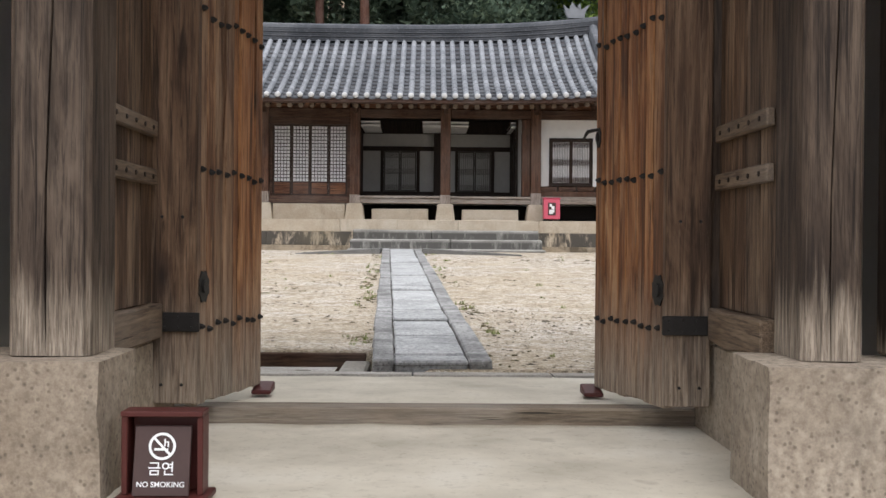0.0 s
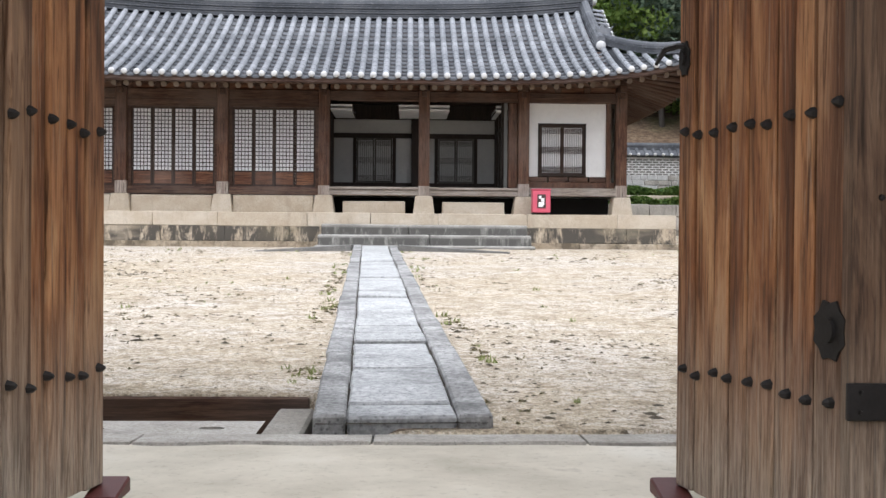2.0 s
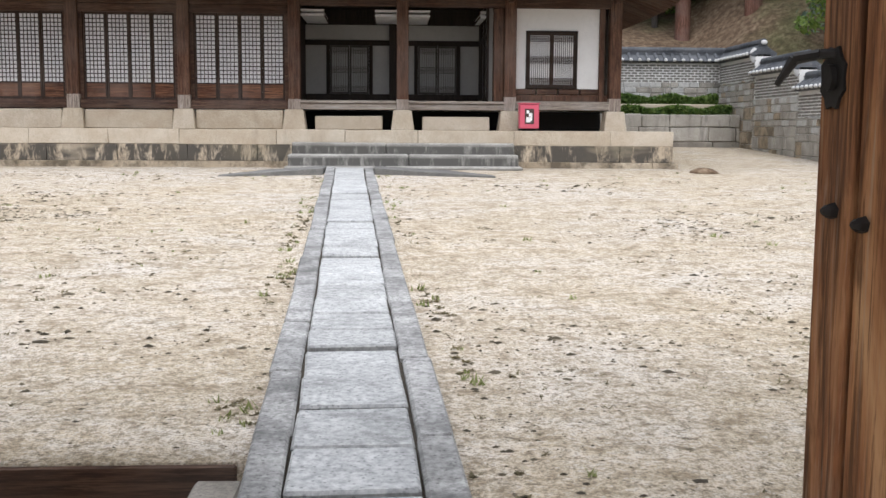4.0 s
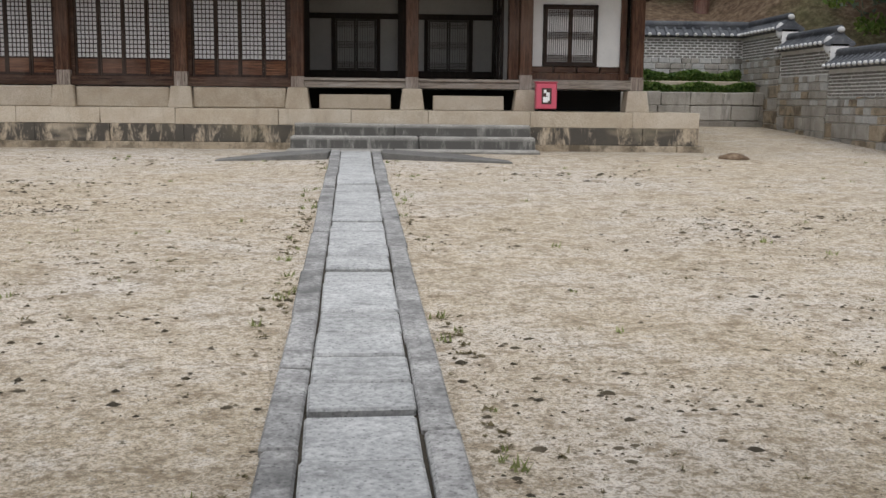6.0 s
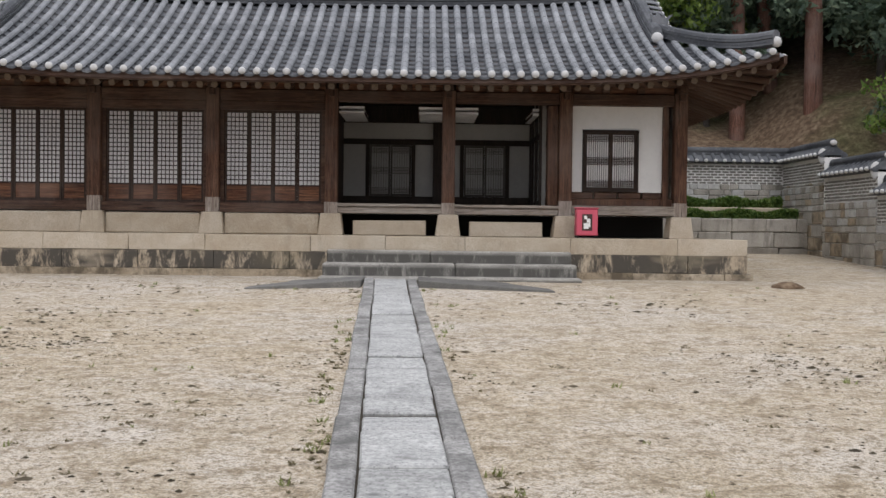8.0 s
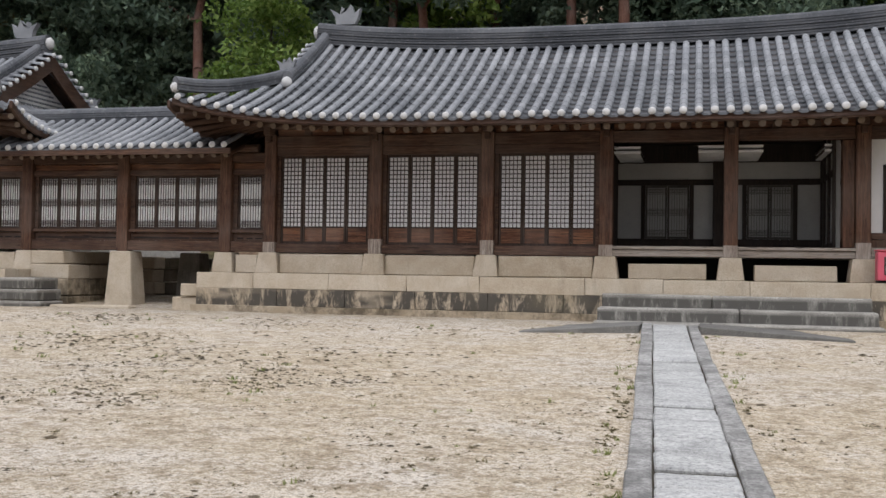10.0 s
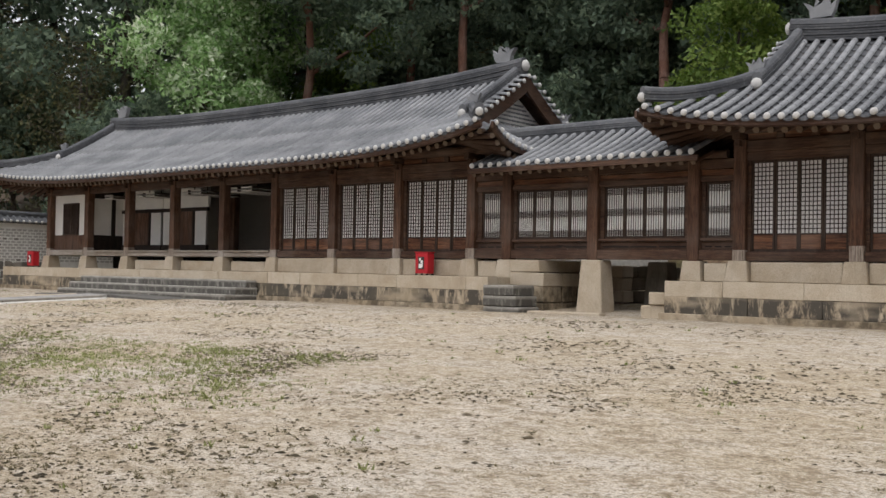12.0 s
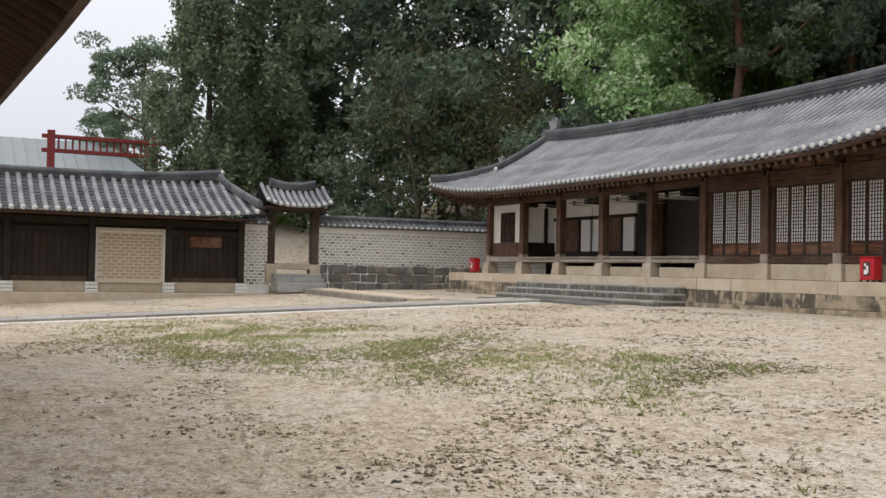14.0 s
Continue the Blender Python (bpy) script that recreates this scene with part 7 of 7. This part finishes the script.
def trunk_bm(h, r, rnd, lean=0.06, limbs=6, from_=0.45, fork=False):
    bm = bmesh.new()
    pts = [Vector((0, 0, -0.6))]
    drift = Vector((rnd.uniform(-lean, lean), rnd.uniform(-lean, lean), 0))
    n_ = 7
    for k in range(1, n_ + 1):
        f = k / n_
        drift += Vector((rnd.uniform(-lean, lean), rnd.uniform(-lean, lean), 0)) * 0.6
        pts.append(Vector((drift.x * h * f, drift.y * h * f, h * f)))
    for k in range(n_):
        tube(bm, pts[k], pts[k + 1], r * (1 - 0.8 * k / n_), r * (1 - 0.8 * (k + 1) / n_), 8, False)
    ends = [pts[-1]]
    for i in range(limbs):
        f = from_ + (0.97 - from_) * i / max(1, limbs - 1)
        k = min(int(f * n_), n_ - 1)
        p = pts[k].lerp(pts[k + 1], f * n_ - k)
        ang = i * 2.4 + rnd.uniform(-0.5, 0.5)
        ln = h * rnd.uniform(0.16, 0.3) * (1.15 - f * 0.6)
        q = p + Vector((math.cos(ang) * ln, math.sin(ang) * ln, ln * rnd.uniform(0.15, 0.7)))
        m = p.lerp(q, 0.55) + Vector((0, 0, -0.06 * ln))
        rr = r * (1 - 0.8 * f) * 0.55
        tube(bm, p, m, rr, rr * 0.7, 6, False)
        tube(bm, m, q, rr * 0.7, rr * 0.25, 6, False)
        ends += [q, m]
    return bm, ends


def clumps(ends, rnd, n_, rad, squash):
    """Leaf places in uneven clumps round the limb ends."""
    c = []
    per = n_ // len(ends)
    for e in ends:
        k = rnd.randint(3, 6)
        for _ in range(k):
            o = rnd.normal(size=3) * rad * np.array([0.55, 0.55, 0.55 * squash])
            rr = rad * rnd.uniform(0.3, 0.62)
            p = rnd.normal(size=(per // k, 3))
            p /= np.linalg.norm(p, axis=1)[:, None]
            p *= (rnd.uniform(0.1, 1, (per // k, 1)) ** 0.45) * rr
            p[:, 2] *= squash
            c.append(np.array(e) + o + p)
    return np.concatenate(c)


def tree(name, label, category, h, r, n_, rad, squash, leaf, mat, bark, seed, limbs=7, from_=0.45, lean=0.05, group="wooded hill"):
    root = thing(name, (0, 0, 0), label, category, group)
    rnd, nr = random.Random(seed), np.random.RandomState(seed)
    bm, ends = trunk_bm(h, r, rnd, lean, limbs, from_)
    part("trunk", bm, bark, root, "", 0, True)
    leaves("crown", clumps([tuple(e) for e in ends], nr, n_, rad, squash), leaf * 0.7, leaf * 1.2, nr, mat, root)
    return root


def juniper(name, label, h, rad, n_, seed):
    root = thing(name, (0, 0, 0), label, "conifer", "wooded hill")
    rnd, nr = random.Random(seed), np.random.RandomState(seed)
    bm, ends = trunk_bm(h * 0.9, 0.28, rnd, 0.015, 3, 0.3)
    part("trunk", bm, M_BARK, root, "", 0, True)
    c = []
    for _ in range(110):
        f = nr.uniform(0.0, 1.0)
        z = h * (0.22 + 0.78 * f)
        w = rad * 0.92 * (math.sin(math.pi * (0.22 + 0.78 * f) ** 0.8) ** 0.6 + 0.08)
        ang = nr.uniform(0, math.tau)
        o = np.array([math.cos(ang) * w * nr.uniform(0.3, 0.95), math.sin(ang) * w * nr.uniform(0.3, 0.95), z])
        p = nr.normal(size=(n_ // 110, 3)) * np.array([0.26, 0.26, 0.62]) * nr.uniform(0.7, 1.2)
        c.append(o + p)
    leaves("crown", np.concatenate(c), 0.09, 0.16, nr, M_LEAF_DARK, root)
    return root


T_PINE = [tree("pine_tree", "tall red-barked pine with a dark ragged needle crown", "pine", 15.5, 0.27, 9500, 2.1, 0.5, 0.15, M_LEAF_PINE, M_BARK_RED, 41, 9, 0.5, 0.05),
          tree("pine_tree", "tall leaning red-barked pine with dark needle clumps", "pine", 14.0, 0.25, 9500, 2.0, 0.55, 0.15, M_LEAF_PINE, M_BARK_RED, 42, 9, 0.42, 0.11),
          tree("pine_tree", "dense dark pine with needles low on the trunk", "pine", 12.0, 0.22, 10500, 2.1, 0.6, 0.15, M_LEAF_PINE, M_BARK, 43, 11, 0.2, 0.04)]
T_LEAF = [tree("broadleaf_tree", "broadleaf tree in fresh dark green leaf", "tree", 9.5, 0.2, 9500, 1.9, 0.75, 0.13, M_LEAF_BRIGHT, M_BARK, 51, 9, 0.25, 0.07),
          tree("broadleaf_tree", "small bright green maple at the wood's edge", "tree", 6.0, 0.13, 8000, 1.5, 0.6, 0.10, M_LEAF_BRIGHT, M_BARK, 52, 9, 0.25, 0.08),
          tree("bare_tree", "thin grey tree with sparse olive spring leaves", "tree", 8.5, 0.12, 1700, 1.9, 0.7, 0.1, M_LEAF_OLIVE, M_BARK, 53, 12, 0.2, 0.07),
          tree("undergrowth_tree", "dark green undergrowth tree in the wood", "tree", 7.5, 0.14, 9500, 1.9, 0.7, 0.14, M_LEAF_PINE, M_BARK, 54, 10, 0.15, 0.06)]
T_PALE = tree("flowering_tree", "tall rounded tree in pale green leaf, its highlights put into the leaf colour", "tree", 13.5, 0.3, 36000, 2.3, 0.85, 0.13, M_LEAF_PALE, M_BARK, 61, 13, 0.3, 0.03)
T_JUN = juniper("juniper_tree", "tall dark juniper with upright tufts", 16.5, 3.0, 30000, 71)


def stand(m_thing, az, d, scale=1.0, rz=0.0, first=False, sink=0.0):
    """Set a tree d metres from the end of the walk, az degrees west of north."""
    x = EYE_END[0] - d * math.sin(radians(az))
    y = EYE_END[1] + d * math.cos(radians(az))
    m = Matrix.Translation((x, y, ground_z(x, y) - 0.1 - sink)) @ Matrix.Rotation(rz, 4, "Z") @ Matrix.Scale(scale, 4)
    if first:
        m_thing.matrix_basis = m
        return m_thing
    return copy_thing(m_thing, m)


stand(T_PALE, 51.6, 45, 0.98, 0.4, True)
stand(T_JUN, 76.5, 52, 1.0, 0, True)
stand(T_JUN, 73.3, 54, 1.08, 1.7)
stand(T_JUN, 71.2, 57, 0.95, 3.1)
stand(T_PINE[1], 47.6, 44, 1.05, 0.6, True)
stand(T_PINE[0], 38.6, 42, 1.0, 0.0, True)
stand(T_PINE[2], 63.5, 56, 1.25, 0.0, True)
stand(T_LEAF[0], -13.5, 35, 0.9, 0.0, True)
stand(T_LEAF[1], 24.6, 34, 1.0, 0.0, True)
stand(T_LEAF[2], 60.5, 44, 1.0, 0.0, True)
stand(T_LEAF[3], 33, 41, 1.0, 0.0, True)
for az, d, k, sc in ((27.7, 37, 1, 0.95), (17.0, 36, 0, 0.9), (14.4, 35, 1, 0.85), (6.7, 34.5, 0, 0.9), (3.6, 34, 0, 0.95), (-17.7, 34, 0, 1.0), (-19.5, 36, 1, 1.0), (-21.6, 33, 0, 1.1),
                    (41.5, 47, 0, 1.0), (57, 50, 2, 1.2), (66.5, 58, 2, 1.3), (69.5, 62, 2, 1.35), (60.5, 62, 2, 1.4), (79.8, 82, 0, 1.12), (82, 120, 0, 1.1), (85, 150, 0, 1.0), (54, 58, 2, 1.3), (49, 55, 2, 1.25)):
    stand(T_PINE[k], az, d, sc, az * 1.7)
for az, d, k, sc in ((29, 41, 3, 1.0), (31.5, 45, 3, 1.1), (26, 44, 3, 1.0), (22, 43, 3, 1.0), (19.5, 41, 3, 0.9), (11, 42, 3, 1.0), (8.5, 40, 3, 0.9), (1, 41, 3, 1.0), (35.5, 46, 3, 1.1), (43, 49, 3, 1.1), (56.5, 43, 3, 0.9), (60, 47, 2, 1.0), (64.5, 47, 2, 1.1), (62.5, 50, 3, 1.0), (67, 50, 3, 0.9), (58.5, 44.5, 2, 0.9), (77, 62, 1, 1.2), (47, 48, 1, 1.2), (50, 48, 0, 1.0), (81.5, 90, 3, 1.2), (84, 100, 3, 1.1), (87, 110, 3, 1.0), (90, 120, 3, 1.2), (75, 58, 0, 0.7), (72.5, 66, 0, 0.9)):
    stand(T_LEAF[k], az, d, sc, az * 2.3)
rt = random.Random(99)
for i in range(120):
    x, y = rt.uniform(-52, 32), 41 + 30 * rt.random() ** 1.2
    az = math.degrees(math.atan2(EYE_END[0] - x, y - EYE_END[1]))
    d = math.hypot(x - EYE_END[0], y - EYE_END[1])
    if abs(az - 52.5) < 7 and d < 50:
        continue
    q = rt.random()
    src = T_PINE[2] if q < 0.3 else T_LEAF[3] if q < 0.62 else T_LEAF[0] if q < 0.72 else T_PINE[rt.randint(0, 1)] if q < 0.93 else T_LEAF[2]
    stand(src, az, d, rt.uniform(0.8, 1.25), rt.uniform(0, 6.28))
for x, y, sc, k in ((12.4, 30.3, 0.85, 1), (13.8, 26.5, 0.85, 1), (9.5, 40, 0.9, 3), (12.5, 42, 1.0, 3), (16.5, 41, 1.0, 3), (7.0, 43, 0.9, 3), (11, 47, 1.2, 3), (15.5, 31.5, 1.0, 3), (17.5, 24.5, 1.1, 0), (20, 36, 1.2, 3), (14, 37, 1.0, 3), (22, 30, 1.2, 0), (19, 19, 1.0, 3), (24, 40, 1.3, 3), (28, 33, 1.3, 0)):
    m = Matrix.Translation((x, y, ground_z(x, y) - 0.1)) @ Matrix.Rotation(x, 4, "Z") @ Matrix.Scale(sc, 4)
    copy_thing(T_LEAF[k], m)

# ---- beyond the west lodge: red timber frame and a long grey roof ----
redf = thing("red_timber_frame", (-62, 15, 2), "red painted timber frame standing beyond the lodge", "frame")
for y in (12.0, 17.75):
    block("post", M_REDPOST, redf, -62.2, -61.8, y - 0.2, y + 0.2, 1.0, 9.6, 0.02)
for z in (8.45, 9.25):
    block("beam", M_REDPOST, redf, -62.15, -61.85, 11.5, 18.4, z - 0.11, z + 0.11, 0.02)
for i in range(14):
    y = 12.4 + i * 0.38
    block("spindle", M_REDPOST, redf, -62.05, -61.95, y - 0.05, y + 0.05, 8.565, 9.135, 0.01)
farb = thing("far_building", (-80, 8, 1), "long building with a grey-green seamed metal roof beyond the lodge", "building")
block("wall", M_PLASTER, farb, -90, -74.5, -12, 20, 1.0, 7.2, 0)
bm = bmesh.new()
vs = [bm.verts.new(p) for p in ((-73, -14, 7.2), (-73, 21, 7.2), (-82, 18, 11.3), (-82, -14, 11.3), (-91, 21, 7.2), (-91, -14, 7.2))]
bm.faces.new((vs[0], vs[1], vs[2], vs[3]))
bm.faces.new((vs[3], vs[2], vs[4], vs[5]))
bm.faces.new((vs[1], vs[4], vs[2]))
f_roof = part("roof", bm, M_FARROOF, farb, "grey-green metal roof")
for i in range(40):
    y = -13.5 + i * 0.82
    f_ = min(1.0, max(0.1, (21 - y) / 3))
    bm = bmesh.new()
    tube(bm, (-73, y, 7.24), (-73 - 9 * f_, y, 7.24 + 4.1 * f_), 0.05, 0.05, 4)
    part("seam", bm, M_FARROOF, f_roof)


# ---- weeds, tufts and crumbs of the yard ----
def scatter(name, n_, box_, density, blade, size, mat, seed, label, category, blades=5, upright=0.8):
    rnd = np.random.RandomState(seed)
    out = []
    tries = 0
    while len(out) < n_ and tries < n_ * 30:
        tries += 1
        x, y = rnd.uniform(box_[0], box_[1]), rnd.uniform(box_[2], box_[3])
        t = (y - 6.88) / 14.67
        if abs(x - (0.025 - 0.575 * t)) < 0.44 or (-3.7 < x < -0.4 and y < 7.85) or y < 6.95:
            continue
        if rnd.rand() < density(x, y):
            out.append((x, y))
    v, f = [], []
    for x, y in out:
        z = ground_z(x, y)
        s = size * rnd.uniform(0.5, 1.5)
        for b in range(blades):
            a = rnd.uniform(0, math.tau)
            w = s * blade
            ux, uy = math.cos(a), math.sin(a)
            ox, oy = rnd.normal(0, s * 0.45, 2)
            k = len(v)
            v += [(x + ox - uy * w, y + oy + ux * w, z + 0.0), (x + ox + uy * w, y + oy - ux * w, z + 0.0), (x + ox + ux * s * (1.1 - upright * 0.6), y + oy + uy * s * (1.1 - upright * 0.6), z + s * upright * rnd.uniform(0.6, 1.2) + 0.006)]
            f.append((k, k + 1, k + 2))
    me = bpy.data.meshes.new(name)
    me.from_pydata(v, [], f)
    me.materials.append(mat)
    return tagged(new(name, me), label, category, kind="stuff")


def clods(name, n_, box_, density, s0, s1, mat, seed, label):
    """Loose crumbs of earth: low five-sided lumps."""
    rnd = np.random.RandomState(seed)
    v, f = [], []
    made = tries = 0
    while made < n_ and tries < n_ * 20:
        tries += 1
        x, y = rnd.uniform(box_[0], box_[1]), rnd.uniform(box_[2], box_[3])
        t = (y - 6.88) / 14.67
        if abs(x - (0.025 - 0.575 * t)) < 0.44 or (-3.7 < x < -0.4 and y < 7.85) or rnd.rand() > density(x, y):
            continue
        made += 1
        z = ground_z(x, y) + 0.004
        s = s0 + (s1 - s0) * rnd.rand() ** 2.5
        k = len(v)
        a0 = rnd.uniform(0, 6.28)
        for q in range(5):
            r_ = s * rnd.uniform(0.7, 1.4)
            v.append((x + 1.3 * r_ * math.cos(a0 + q * 1.257), y + r_ * math.sin(a0 + q * 1.257), z - 0.006))
        v.append((x + rnd.uniform(-0.3, 0.3) * s, y, z + s * rnd.uniform(0.12, 0.3)))
        f += [(k + q, k + (q + 1) % 5, k + 5) for q in range(5)]
    me = bpy.data.meshes.new(name)
    me.from_pydata(v, [], f)
    me.materials.append(mat)
    return tagged(new(name, me), label, "earth crumbs", kind="stuff")


def patchy(x, y):
    near = 0.3 + 0.7 * min(1.0, max(0.0, (-1.5 - x) / 5.0))
    return near * min(1.0, max(0.04, 0.34 + 0.8 * noise.noise((x * 0.32, y * 0.45, 4)) + 0.5 * noise.noise((x * 1.4, y * 1.4, 8))))


def grass_patch(x, y):
    a = max(0.0, 1.0 - math.hypot((x + 15.0) / 10.0, (y - 11.8 - 0.18 * (x + 15)) / 3.4))
    b = max(0.0, 1.0 - math.hypot((x + 10.7) / 1.6, (y - 14.6) / 0.5))
    return min(1.0, (a * 1.3 + b) * max(0.03, 0.35 + 0.95 * noise.noise((x * 0.9, y * 1.2, 2))))


def path_edge(x, y):
    t = (y - 6.88) / 14.67
    d = abs(x - (0.025 - 0.575 * t))
    return (1.0 if d < 0.62 else 0.0) * max(0.0, 0.25 + 1.2 * noise.noise((x * 2, y * 0.8, 6)))


clods("yard_crumbs", 10000, (-34, 9.2, 7.0, 21.4), patchy, 0.011, 0.042, M_CLOD, 1, "dark crumbs of earth dotted over the sandy yard")
clods("yard_grit", 16000, (-15, 5, 7.0, 16), patchy, 0.005, 0.022, M_CLOD, 2, "fine dark crumbs of earth on the sandy yard")
scatter("brown_tufts", 3600, (-22, -1.5, 7.4, 15), patchy, 0.18, 0.03, M_DRYWEED, 9, "flat brown-green weed tufts scattered over the sandy yard", "weeds", 9, 0.3)
scatter("dry_tufts", 3600, (-30, 8, 7.0, 21.4), patchy, 0.2, 0.03, M_DRYWEED, 1, "low dry weed tufts dotted over the sandy yard", "weeds", 7, 0.35)
scatter("green_weeds", 420, (-30, 9, 7.2, 21.4), patchy, 0.16, 0.042, M_GRASS, 3, "small green weeds scattered over the yard", "weeds", 8, 0.7)
scatter("grass_patch", 9000, (-24, -7, 8, 16.5), grass_patch, 0.14, 0.034, M_GRASS, 4, "thin green grass patches on the sandy yard", "grass", 6, 0.7)
scatter("path_weeds", 45, (-1.4, 0.8, 7.0, 21.2), path_edge, 0.16, 0.045, M_GRASS, 5, "green weeds along the path kerbs", "weeds", 8, 0.8)
scatter("path_edge_crumbs", 170, (-1.4, 0.9, 7.0, 21.2), path_edge, 0.55, 0.022, M_DRYWEED, 6, "brown debris along the path kerbs", "debris", 6, 0.35)
# a low mound of earth by the platform's end
bm = bmesh.new()
bmesh.ops.create_icosphere(bm, subdivisions=3, radius=1.0)
for v in bm.verts:
    v.co *= 1 + 0.2 * noise.noise(v.co * 2.5)
    v.co = Vector((v.co.x * 0.24, v.co.y * 0.2, max(v.co.z, -0.1) * 0.10))
    v.co += Vector((5.55, 21.2, 1.30))
mound = part("earth_mound", bm, M_LITTER, None, "", 0, True)
tagged(mound, "small brown mound of loose earth on the yard", "earth mound")
